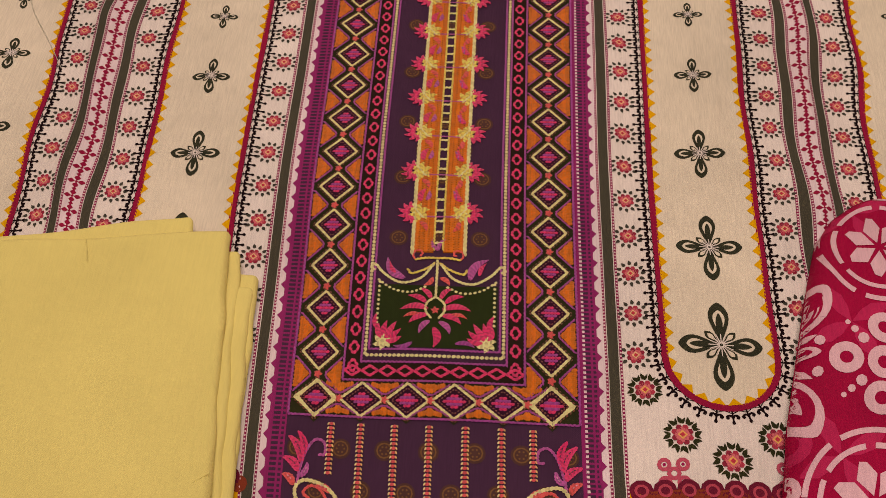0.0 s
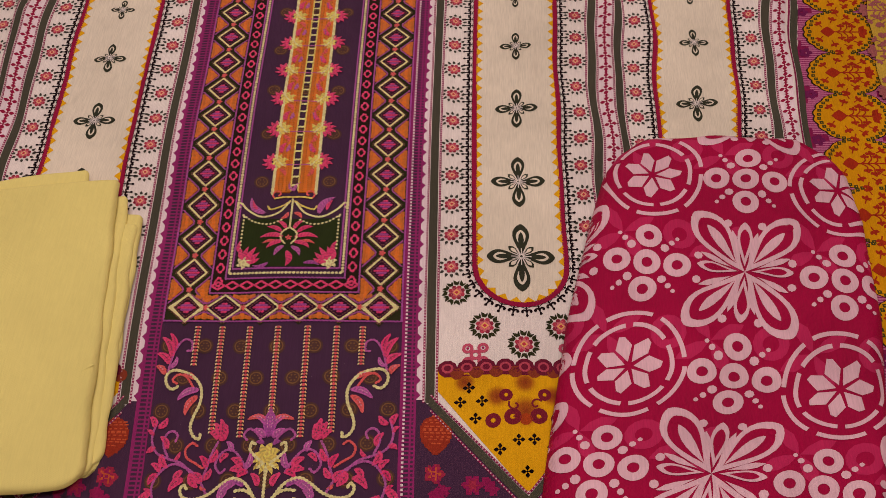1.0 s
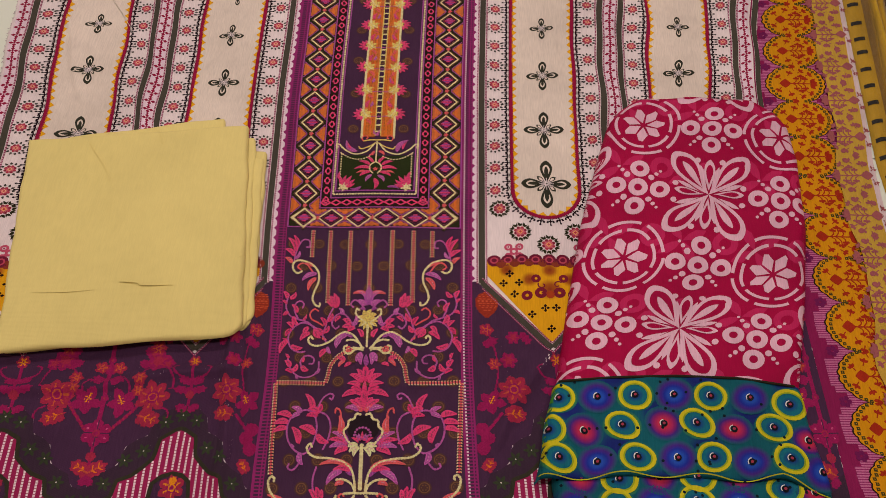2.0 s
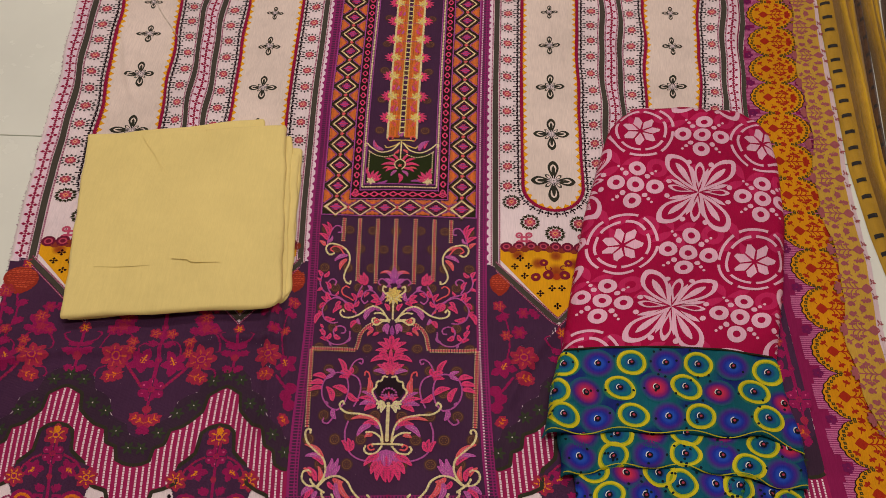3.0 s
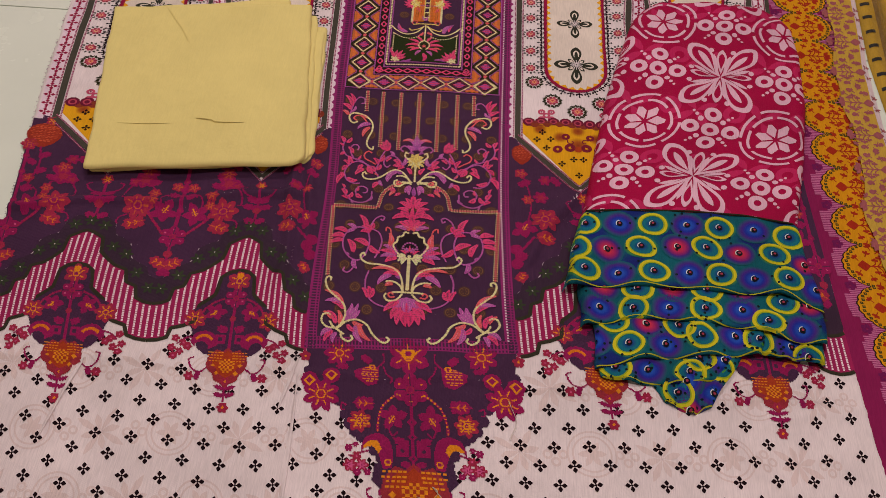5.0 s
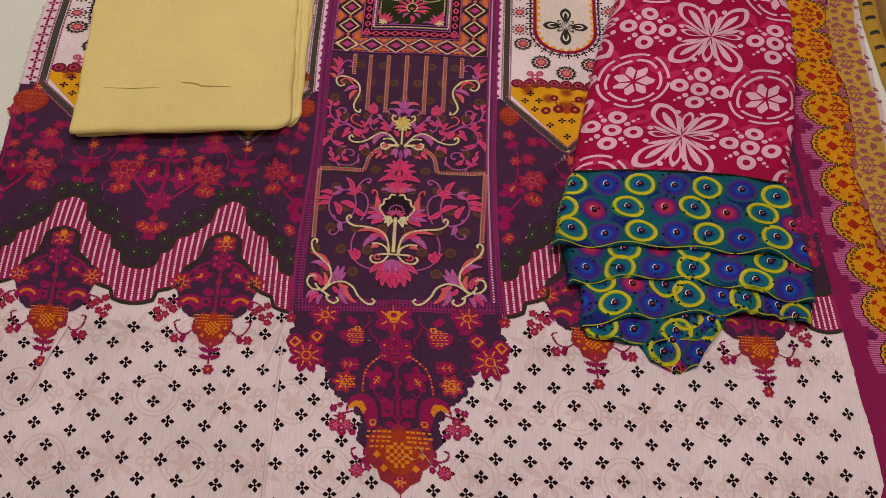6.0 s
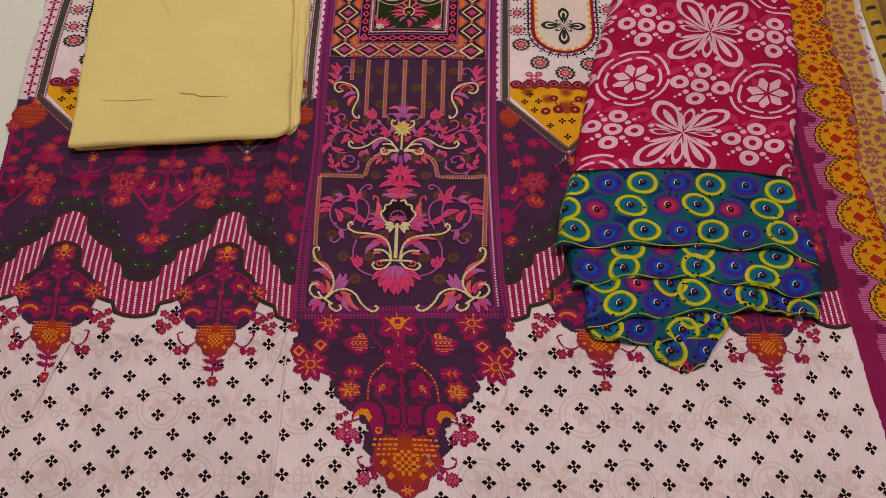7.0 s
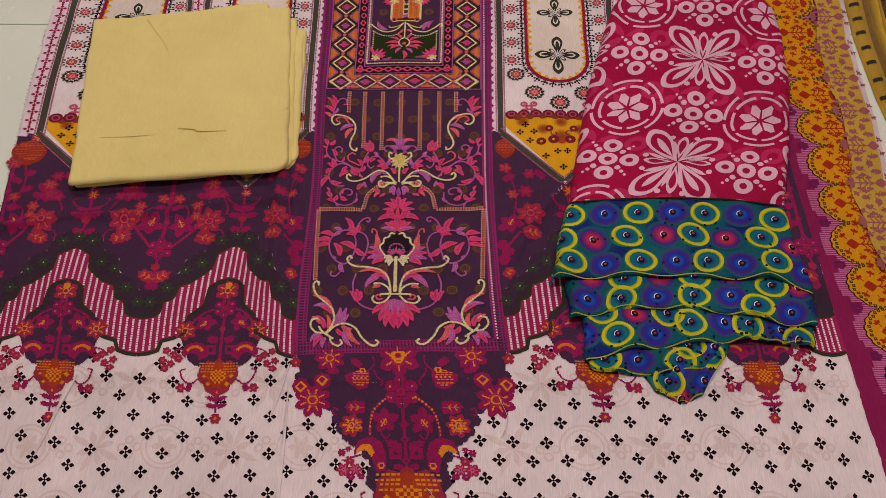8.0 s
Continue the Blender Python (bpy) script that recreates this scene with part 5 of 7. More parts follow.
def bloom(p, c, r, n, col, eye=P_OR, a0=0.0, lift=L3):
    """A printed flower: broad round petals, a darker heart, bright stamens and an eye."""
    heart = P_RED if col == P_MAG else P_MAG
    for k in range(n):
        a = a0 + 2 * math.pi * k / n
        p.petal(c, r * 1.04, r * 4.2 / n, a, col, lift, 1.5, None, n=9, blunt=0.8)
    p.dot(c, r * 0.46, col, lift, 10)
    if r > 0.0075:
        p.dot(c, r * 0.42, heart, lift + 0.0002, 10)
        for k in range(n):
            e = np.exp(1j * (a0 + 2 * math.pi * k / n))
            p.line(c + e * r * np.linspace(0.36, 0.70, 3), 0.0018, eye, lift + 0.0004)
        p.ring(c, r * 0.24, 0.0018, eye, lift + 0.0005, 10)
    else:
        p.dot(c, max(r * 0.26, 0.0012), eye, lift + 0.0004, 5)


def star_flower(p, c, r, turn, lift=L3):
    """Five pointed leaf-like petals with a short row of mustard stamens."""
    for k in range(5):
        p.petal(c, r * (1.0 if k % 2 == 0 else 0.85), r * 0.62, turn + 2 * math.pi * k / 5, P_MAG, lift, 1.1, None, n=8, blunt=0.85)
    p.dot(c, r * 0.4, P_MAG, lift, 8)
    e = np.exp(1j * turn)
    p.line(c + e * r * np.linspace(-0.1, 0.55, 4), 0.0019, P_OR, lift + 0.0004)
    for q in (0.05, 0.25):
        for g in (-1, 1):
            p.dot(c + e * r * (q + 0.14j * g), 0.0011, P_OR, lift + 0.0004, 4)


def round_six(p, c, r, eye):
    """Six round petals in a ring, parted by a thin dark cross, each with a bright dot."""
    for k in range(6):
        e = np.exp(1j * (math.pi / 6 + k * math.pi / 3))
        p.dot(c + 0.62 * r * e, 0.37 * r, P_MAG, L3, 12)
        p.dot(c + 0.68 * r * e, 0.0016, eye, L5, 5)
    p.dot(c, 0.3 * r, P_MAG, L3, 8)
    for k in range(4):
        p.line(c + 1j ** k * np.linspace(0.2, 0.95, 4) * r, 0.0016, PURPLE, L5)
    p.ring(c, 0.2 * r, 0.0016, P_RED, L6, 8)


def tick_rows(p, c, w, h, lift, col=P_OR):
    """Rows of mustard ticks in a patch."""
    for j in range(int(-h / 0.0034), int(h / 0.0034) + 1):
        half = w * math.sqrt(max(0.0, 1 - (j * 0.0034 / h) ** 2))
        for x in np.arange(-half + 0.0034 * (j % 2) / 2, half, 0.0052):
            p.fill(c + x + 1j * j * 0.0034 + np.array([0, 0.0036, 0.0036 + 0.0015j, 0.0015j]), col, lift)


def hatched(p, c, w, h, col, lift=L3):
    """A fruit-like bulb, rust with rows of mustard ticks, drawn to a point below."""
    t = np.linspace(0, 2 * math.pi, 28, endpoint=False)
    q = np.abs(np.sin(t))
    below = np.sin(t) < 0
    shape = np.where(below, w * np.sign(np.cos(t)) * (1 - q ** 2.1), w * np.cos(t)) + 1j * np.where(below, -1.15 * h * q, 0.85 * h * q)
    p.fill(c + shape, tuple(0.62 * k for k in col), lift)
    tick_rows(p, c + 0.1j * h, w * 0.82, h * 0.72, lift + 0.0006, DIM)


def leafp(p, a, b, w, col=P_MAG, vein=True, lift=L3):
    """A lobed leaf from a to b with a bright midrib."""
    d = b - a
    n = abs(d)
    e = d / n
    for q, size in ((0.22, 0.85), (0.48, 1.0), (0.72, 0.75)):
        for g in (-1, 1):
            p.dot(a + d * q + 1j * e * g * w * 0.30, w * 0.34 * size, col, lift, 8)
    p.petal(a, n, w * 0.9, float(np.angle(d)), col, lift, 1.0, None, n=8)
    if vein:
        p.line(np.linspace(a + d * 0.12, a + d * 0.8, 5), 0.0015, DIM, lift + 0.0004)
        for q in (0.35, 0.6):
            for g in (-1, 1):
                p.line(a + d * q + e * n * np.linspace(0, 0.2, 3) * np.exp(1j * g * 0.9), 0.0015, P_TICK, lift + 0.0004)


def tendril(p, m, *pts, col=None):
    p.line(np.array([m(z) for z in curve(*pts)]), 0.0021, P_MAG if col is None else col, L3)


def tree(p, c, sides=(-1, 1)):
    """The flowering tree printed between two repeats; c: its root flower."""
    round_six(p, c, 0.0185, P_PINK)
    p.line(np.linspace(c + 0.018j, c + 0.150j, 18), 0.0046, P_MAG, L3)
    for q in (0.046, 0.098, 0.128):
        p.dot(c + 1j * q, 0.0050, P_MAG, L3, 8)
        p.dot(c + 1j * q, 0.0018, P_RED, L4, 5)
    p.line(np.linspace(c - 0.017j, c - 0.062j, 6), 0.0044, P_MAG, L3)
    p.dot(c - 0.030j, 0.0062, P_RED, L3, 8)
    bloom(p, c + 0.152j, 0.012, 6, P_RED, DIM)
    for f in sides:
        m = lambda z, f=f: complex(c.real + f * np.real(z), c.imag + np.imag(z))
        leafp(p, m(-0.0037-0.0529j), m(0.0218-0.0372j), 0.0150, P_RED)
        leafp(p, m(-0.0033-0.0554j), m(0.0085-0.0655j), 0.0085, P_MAG, False)
        arm = np.array([m(z) for z in curve(0.0134+0.0028j, 0.0244+0.0168j, 0.0356+0.0306j, 0.0415+0.0414j, 0.0445+0.0532j)])
        p.line(arm, 0.0040, P_MAG, L3)
        beads(p, arm, 0.0050, 0.0024, P_RED, L5)
        bloom(p, m(0.0558+0.0475j), 0.0205, 7, P_RED, DIM, 0.9)
        leafp(p, m(0.0410+0.0252j), m(0.0707+0.0140j), 0.0175, P_RED)
        star_flower(p, m(0.0210+0.0412j), 0.0205, math.pi / 2 + f * 0.5)
        leafp(p, m(0.0041+0.0648j), m(0.0186+0.0746j), 0.0105, P_MAG, False)
        leafp(p, m(-0.0003+0.0807j), m(0.0085+0.0915j), 0.009, P_MAG, False)
        bloom(p, m(0.0106+0.0877j), 0.0085, 5, P_RED, DIM)
        tendril(p, m, 0.0259+0.0505j, 0.0266+0.0635j, 0.0208+0.0709j, 0.0187+0.0662j)
        tendril(p, m, 0.0410+0.0442j, 0.0371+0.0579j, 0.0377+0.0718j, 0.0413+0.0819j, 0.0497+0.0855j, 0.0604+0.0833j)
        for z, r in ((0.0373+0.0570j, 0.0078), (0.0384+0.0718j, 0.0088)):
            bloom(p, m(z), r, 6, P_RED, DIM)
        bloom(p, m(0.0558+0.0947j), 0.0150, 6, P_MAG, P_RED, 0.3)
        leafp(p, m(0.0463+0.0884j), m(0.0334+0.0953j), 0.0085, P_MAG, False)
        leafp(p, m(0.0491+0.1005j), m(0.0396+0.1142j), 0.0090, P_MAG, False)
        bloom(p, m(0.0684+0.0896j), 0.0085, 5, P_MAG, P_RED)
        bloom(p, m(0.0535+0.1119j), 0.0105, 6, P_RED, DIM)
        tendril(p, m, 0.0670+0.0336j, 0.0750+0.0298j, 0.0786+0.0217j, 0.0758+0.0174j)
        tendril(p, m, 0.0691+0.0849j, 0.0769+0.0708j, 0.0773+0.0588j, 0.0732+0.0570j)


def below_point(p, c):
    """The small hanging sprig under the point of each repeat."""
    bloom(p, c - 0.203j, 0.0085, 6, P_RED, P_OR)
    p.line(1j * np.linspace(-0.205, -0.262, 8) + c, 0.0032, P_MAG, L3)
    for v, size in ((-0.226, 0.017), (-0.238, 0.022), (-0.262, 0.016)):
        for f in (-1, 1):
            leafp(p, c + 1j * (v - 0.006), c + f * size + 1j * v, 0.0085, P_MAG, False)
    p.dot(c - 0.248j, 0.0058, P_RED, L4, 8)
    for f in (-1, 1):
        m = lambda z, f=f: c + complex(f * np.real(z), np.imag(z))
        tendril(p, m, 0.010 - 0.226j, 0.020 - 0.220j, 0.024 - 0.212j, 0.018 - 0.209j)
        leafp(p, m(0.030 - 0.178j), m(0.044 - 0.160j), 0.009, P_MAG, False)
        bloom(p, m(0.052 - 0.168j), 0.0095, 6, P_MAG, P_RED)


def medallion(p, c):
    """The dark pendant with flowers that hangs in each scallop; c: its top flower."""
    q = lambda z: c + z
    edge = [0.008j, 0.016 + 0.002j, 0.021 - 0.012j, 0.022 - 0.030j, 0.034 - 0.040j, 0.050 - 0.048j, 0.056 - 0.062j, 0.050 - 0.078j, 0.046 - 0.090j, 0.040 - 0.104j, 0.030 - 0.112j, -0.116j]
    p.fill(np.array([q(z) for z in edge] + [q(complex(-np.real(z), np.imag(z))) for z in edge[-2:0:-1]]), PURPLE, L2)
    bloom(p, q(-0.003j), 0.0160, 6, P_RED, P_OR, math.pi / 6)
    p.dot(q(0.005j), 0.005, P_OR, L6, 8)
    round_six(p, q(-0.029j), 0.0150, P_PINK)
    p.line(np.linspace(q(-0.044j), q(-0.112j), 10), 0.0034, P_MAG, L3)
    p.dot(q(-0.060j), 0.0045, P_RED, L4, 6)
    for f in (-1, 1):
        m = lambda z, f=f: q(complex(f * np.real(z), np.imag(z)))
        star_flower(p, m(0.022 - 0.050j), 0.0150, -math.pi / 2 + f * 0.9)
        arm = np.array([m(z) for z in curve(0.014 - 0.030j, 0.028 - 0.038j, 0.038 - 0.050j, 0.040 - 0.064j)])
        p.line(arm, 0.0030, P_MAG, L3)
        beads(p, arm, 0.0050, 0.0020, P_RED, L5)
        bloom(p, m(0.047 - 0.062j), 0.0145, 7, P_RED, P_OR, 0.3)
        leafp(p, m(0.004 - 0.078j), m(0.018 - 0.072j), 0.0085, P_MAG, False)
        p.fill(m(0.012 - 0.090j) + 0.0062 * np.array([1 + 1j, -1 + 1j, -1 - 1j, 1 - 1j]), P_MAG, L3)
        p.fill(m(0.012 - 0.090j) + 0.0026 * np.array([1 + 1j, -1 + 1j, -1 - 1j, 1 - 1j]), PURPLE, L5)
        # the drooping crescents
        p.strip([m(z) for z in arc(0.032 - 0.096j, 0.0175, 190, 5, 16)], [m(z) for z in arc(0.035 - 0.103j, 0.0090, 190, 5, 16)], P_MAG, L4)
        p.line(np.array([m(z) for z in arc(0.032 - 0.097j, 0.0118, 150, 30, 10)]), 0.0040, P_TICK, L5)
        tendril(p, m, 0.048 - 0.088j, 0.058 - 0.092j, 0.066 - 0.100j)
        for dz in (0, 0.010 + 0.006j, 0.004 - 0.012j, 0.014 - 0.008j, -0.006 - 0.004j, 0.011 - 0.019j):
            bloom(p, m(0.058 - 0.098j + dz), 0.0056, 5, P_RED, P_PINK)
        tendril(p, m, 0.022 - 0.130j, 0.034 - 0.138j, 0.044 - 0.132j, 0.048 - 0.120j, 0.042 - 0.117j)
        bloom(p, m(0.046 - 0.144j), 0.0066, 6, P_RED, P_PINK)
        leafp(p, m(0.034 - 0.138j), m(0.038 - 0.149j), 0.006, P_MAG, False)
    big_bulb(p, q(-0.124j), 0.66)
    p.line(np.linspace(q(-0.150j), q(-0.176j), 6), 0.0024, P_MAG, L3)
    for f in (-1, 1):
        for v in (-0.154, -0.164):
            leafp(p, q(1j * (v - 0.004)), q(f * 0.014 + 1j * v), 0.0056, P_MAG, False)
    bloom(p, q(-0.183j), 0.0075, 6, P_RED, P_OR)


def big_bulb(p, c, s):
    """The large rust bulb: a stepped outline, two ticked shoulders, a checked heart and small diamonds."""
    side = [0.034j, 0.010 + 0.026j, 0.022 + 0.030j, 0.036 + 0.016j, 0.040 - 0.002j, 0.036 - 0.014j, 0.026 - 0.022j, 0.022 - 0.034j, 0.010 - 0.040j, -0.050j]
    shape = np.array(side + [complex(-np.real(z), np.imag(z)) for z in side[-2:0:-1]])
    p.fill(c + shape * s, lin("98303a"), L4)
    p.fill(c + shape * s * 0.72 + 0.004j * s, lin("a83c20"), L4 + 0.0001)
    for f in (-1, 1):
        for j in range(4):
            for k in range(5 - j // 2):
                z = complex(f * (0.008 + 0.0062 * k + 0.001 * j), 0.022 - 0.0058 * j)
                p.fill(c + s * z + s * np.array([0, f * 0.0044, f * 0.0044 + 0.0026j, 0.0026j]), P_OR, L5 + 0.0002)
        for z in (0.026 - 0.004j, 0.018 - 0.020j):
            d = c + s * complex(f * z.real, z.imag)
            p.fill(d + s * 0.0044 * np.array([1, 1j, -1, -1j]), P_OR, L5 + 0.0002)
    for j in range(-3, 4):
        for k in range(-3, 4):
            if (j + k) % 2 == 0 and abs(j) + abs(k) < 5:
                p.fill(c + s * (0.0042 * k + 1j * (0.0042 * j - 0.004)) + s * 0.0021 * np.array([1 + 1j, -1 + 1j, -1 - 1j, 1 - 1j]), P_OR, L5 + 0.0002)
    bloom(p, c - 0.036j * s, 0.0095 * s, 6, P_RED, P_OR, 0.0, L5)


STITCH = 0.0013


def lower_flowers():
    for c, s in ((-0.331 - 0.2955j, (-1, 1)), (0.335 - 0.2955j, (-1, 1)), (-0.550 - 0.2955j, (1,)), (0.553 - 0.2955j, (-1,))):
        p = Print(lay_shirt)
        tree(p, complex(c), s)
        p.cross_stitch(STITCH, "flowering_tree_print", STITCHED, shirt, "magenta flowering tree print")
    for c in UNITS:
        p = Print(lay_shirt)
        below_point(p, c + 0.003)
        p.cross_stitch(STITCH, "sprig_print", STITCHED, shirt, "small magenta sprig print")
        p = Print(lay_shirt)
        medallion(p, c + 0.002 - 0.360j)
        p.cross_stitch(STITCH, "pendant_print", STITCHED, shirt, "dark floral pendant print with an orange bulb")
    for f in (-1, 1):
        p = Print(lay_shirt)
        # half trees cut by the ladder border, and the rust bulbs beside it
        hatched(p, f * 0.152 - 0.118j, 0.0150, 0.020, lin("b8402c"))
        bloom(p, f * 0.151 - 0.158j, 0.0095, 5, P_RED, DIM)
        leafp(p, f * 0.146 - 0.182j, f * 0.166 - 0.170j, 0.010, P_MAG, False)
        p.line(curve(f * 0.150 - 0.150j, f * 0.162 - 0.19j, f * 0.164 - 0.22j, f * 0.156 - 0.255j, n=30), 0.0022, P_MAG, L3)
        bloom(p, f * 0.182 - 0.242j, 0.0200, 7, P_RED, DIM)
        star_flower(p, f * 0.153 - 0.258j, 0.0190, math.pi / 2 - f * 0.5)
        leafp(p, f * 0.168 - 0.276j, f * 0.196 - 0.270j, 0.0165, P_RED)
        for k in range(3):
            p.dot(f * (0.141 + 0.006 * (k == 1)) + 1j * (-0.292 - 0.012 * k), 0.0085, P_MAG, L3, 10)
        p.line(np.linspace(f * 0.146 - 0.296j, f * 0.166 - 0.272j, 6), 0.0036, P_MAG, L3)
        leafp(p, f * 0.141 - 0.345j, f * 0.152 - 0.328j, 0.0120, P_RED)
        bloom(p, f * 0.160 - 0.206j, 0.0085, 6, P_RED, DIM)
        bloom(p, f * 0.178 - 0.200j, 0.0110, 6, P_MAG, P_RED)
        p.cross_stitch(STITCH, "side_print", STITCHED, shirt, "magenta and rust flowers along the ladder border")
    p = Print(lay_shirt)
    hatched(p, -0.535 - 0.122j, 0.0225, 0.025, lin("b8402c"))
    bloom(p, -0.529 - 0.094j, 0.0085, 5, P_RED, P_OR)
    p.line(curve(-0.535 - 0.148j, -0.530 - 0.18j, -0.538 - 0.22j, n=20), 0.0030, P_MAG, L3)
    for f, v in ((1, -0.162), (-1, -0.176), (1, -0.192)):
        leafp(p, -0.534 + 1j * (v - 0.006), -0.534 + f * 0.016 + 1j * (v + 0.004), 0.009, P_MAG, False)
    p.cross_stitch(STITCH, "corner_print", STITCHED, shirt, "rust bulb with a leafy magenta stem")


def point_flowers():
    """Flowers that fill the dark point below the middle panel."""
    p = Print(lay_shirt)
    rng = random.Random(17)
    for u in np.arange(-0.126, 0.127, 0.0072):
        v = float(triangle_edge(u))
        if abs(u) > 0.03:
            p.dot(u + 1j * (v + 0.002 + rng.uniform(-0.002, 0.002)), rng.uniform(0.005, 0.0085), PURPLE, L2, 7)
    bloom(p, -0.464j, 0.0260, 6, P_MAG, P_OR, -math.pi / 2)
    p.fill(-0.460j + 0.011 * np.array([1, 0.6 + 0.5j, -0.6 + 0.5j, -1, -0.5 - 0.6j, 0.5 - 0.6j]), P_OR, L6)
    p.dot(-0.460j, 0.0042, P_MAG, L6 + 0.0002, 6)
    round_six(p, 0.0000-0.5110j.imag * 1j, 0.0225, P_OR)
    p.line(1j * np.linspace(-0.532, -0.612, 16), 0.0036, P_MAG, L3)
    for v in (-0.553, -0.572, -0.599):
        p.fill(1j * v + 0.0062 * np.array([1, 1j, -1, -1j]), P_MAG, L3)
        p.dot(1j * v, 0.0018, PURPLE, L5, 4)
    for f in (-1, 1):
        q = lambda z, f=f: complex(f * np.real(z), np.imag(z))
        for z, r, n in ((0.0881-0.4619j, 0.0200, 7), (0.1110-0.5211j, 0.0235, 8), (0.0638-0.5547j, 0.0150, 7), (0.1321-0.4668j, 0.0075, 5)):
            bloom(p, q(z), r, n, P_MAG if r > 0.016 else P_RED, P_OR, 0.4)
        tick_rows(p, q(0.0624-0.5554j), 0.010, 0.010, L6)
        # fruit with a checked side
        z0 = q(0.0513-0.4926j)
        p.fill(np.array([q(z) for z in (0.0468-0.4781j, 0.0380-0.4810j, 0.0379-0.4921j, 0.0412-0.5047j, 0.0530-0.5075j, 0.0679-0.4979j, 0.0697-0.4869j, 0.0607-0.4834j)]), P_MAG, L3)
        tick_rows(p, z0, 0.0095, 0.0125, L5)
        p.ring(q(0.0466-0.4813j), 0.0036, 0.0022, P_OR, L5, 6)
        tendril(p, q, 0.0316-0.4607j, 0.0315-0.4712j, 0.0361-0.4778j, 0.0408-0.4811j)
        tendril(p, q, 0.0324-0.4792j, 0.0288-0.4902j, 0.0225-0.4978j, 0.0251-0.5026j)
        leafp(p, q(0.0470-0.4757j), q(0.0605-0.4641j), 0.0085, P_MAG, False)
        leafp(p, q(0.0751-0.4823j), q(0.0938-0.4814j), 0.007, P_MAG, False)
        for z in (0.0981-0.4950j, 0.1258-0.5017j):
            c = q(z)
            p.dot(c, 0.0115, P_MAG, L3, 8)
            p.fill(c + 0.0080 * np.array([1, 1j, -1, -1j]), P_OR, L4)
            p.fill(c + 0.0046 * np.array([1, 1j, -1, -1j]), P_MAG, L5)
        leafp(p, q(0.0443-0.5316j), q(0.0722-0.5311j), 0.0150)
        star_flower(p, q(0.0223-0.5481j), 0.0185, -math.pi / 2 + f * 0.6)
        arm = np.array([q(z) for z in curve(0.0148-0.5162j, 0.0289-0.5273j, 0.0374-0.5397j, 0.0411-0.5561j, 0.0418-0.5679j)])
        p.line(arm, 0.0030, P_MAG, L3)
        beads(p, arm, 0.0048, 0.0022, P_OR, L4)
        tendril(p, q, 0.0792-0.5351j, 0.0848-0.5315j, 0.0861-0.5391j, 0.0819-0.5412j)
        tendril(p, q, 0.0282-0.5630j, 0.0238-0.5716j, 0.0177-0.5670j)
        leafp(p, q(0.0034-0.5823j), q(0.0241-0.5745j), 0.0090, P_MAG, False)
        leafp(p, q(0.0035-0.6091j), q(0.0153-0.6039j), 0.0070, P_MAG, False)
        p.fill(q(0.0125-0.5898j) + 0.0075 * np.array([1 + 1j, -1 + 1j, -1 - 1j, 1 - 1j]), P_MAG, L3)
        p.fill(q(0.0125-0.5898j) + 0.0030 * np.array([1, 1j, -1, -1j]), PURPLE, L5)
        # the drooping crescents
        p.strip([q(z) for z in curve(0.0625-0.5894j, 0.0563-0.5756j, 0.0420-0.5700j, 0.0291-0.5761j, 0.0242-0.5916j, 0.0251-0.6113j, n=30)],
                [q(z) for z in curve(0.0613-0.5915j, 0.0526-0.5855j, 0.0441-0.5887j, 0.0404-0.5978j, 0.0382-0.6061j, 0.0359-0.6130j, n=30)], P_MAG, L4)
        p.strip([q(z) for z in curve(0.0594-0.5857j, 0.0520-0.5797j, 0.0424-0.5794j, 0.0373-0.5885j, n=16)], [q(z) for z in curve(0.0584-0.5892j, 0.0513-0.5862j, 0.0460-0.5874j, 0.0415-0.5950j, n=16)], P_OR, L5)
        p.ring(q(0.0301-0.6045j), 0.0036, 0.0020, P_OR, L5, 6)
        tendril(p, q, 0.0532-0.5912j, 0.0630-0.5944j, 0.0715-0.5989j, 0.0768-0.5970j)
        for z, r in ((0.0752-0.6095j, 0.0085), (0.0611-0.6090j, 0.0080), (0.0669-0.6176j, 0.0050), (0.0548-0.6171j, 0.0045), (0.0766-0.5885j, 0.0050), (0.0675-0.5987j, 0.0062), (0.0688-0.5846j, 0.0040)):
            bloom(p, q(z), r, 6, P_RED if r > 0.006 else P_MAG, P_PINK)
        tendril(p, q, 0.0296-0.6415j, 0.0432-0.6487j, 0.0529-0.6463j, 0.0558-0.6384j, 0.0504-0.6355j)
        tendril(p, q, 0.0378-0.6458j, 0.0448-0.6541j, 0.0477-0.6595j)
        bloom(p, q(0.0498-0.6622j), 0.0090, 8, P_RED, P_PINK)
        bloom(p, q(0.0366-0.6591j), 0.0045, 5, P_MAG, P_PINK)
        for z0, z1 in ((0.0377-0.6445j, 0.0405-0.6358j), (0.0412-0.6486j, 0.0370-0.6551j)):
            leafp(p, q(z0), q(z1), 0.0060, P_MAG, False)
    p.fill(np.array([0.046 - 0.606j, 0.050 - 0.626j, 0.040 - 0.636j, -0.040 - 0.636j, -0.050 - 0.626j, -0.046 - 0.606j]), PURPLE, L2)
    big_bulb(p, -0.639j, 1.0)
    p.line(1j * np.linspace(-0.690, -0.715, 6), 0.0024, P_MAG, L3)
    for f in (-1, 1):
        leafp(p, -0.702j, f * 0.018 - 0.694j, 0.0070, P_MAG, False)
    bloom(p, -0.722j, 0.0085, 6, P_RED, P_OR)
    p.cross_stitch(STITCH, "point_print", STITCHED, shirt, "magenta and orange flowers in the dark point")


neck_border()
placket()
front_embroidery()
lower_flowers()
point_flowers()


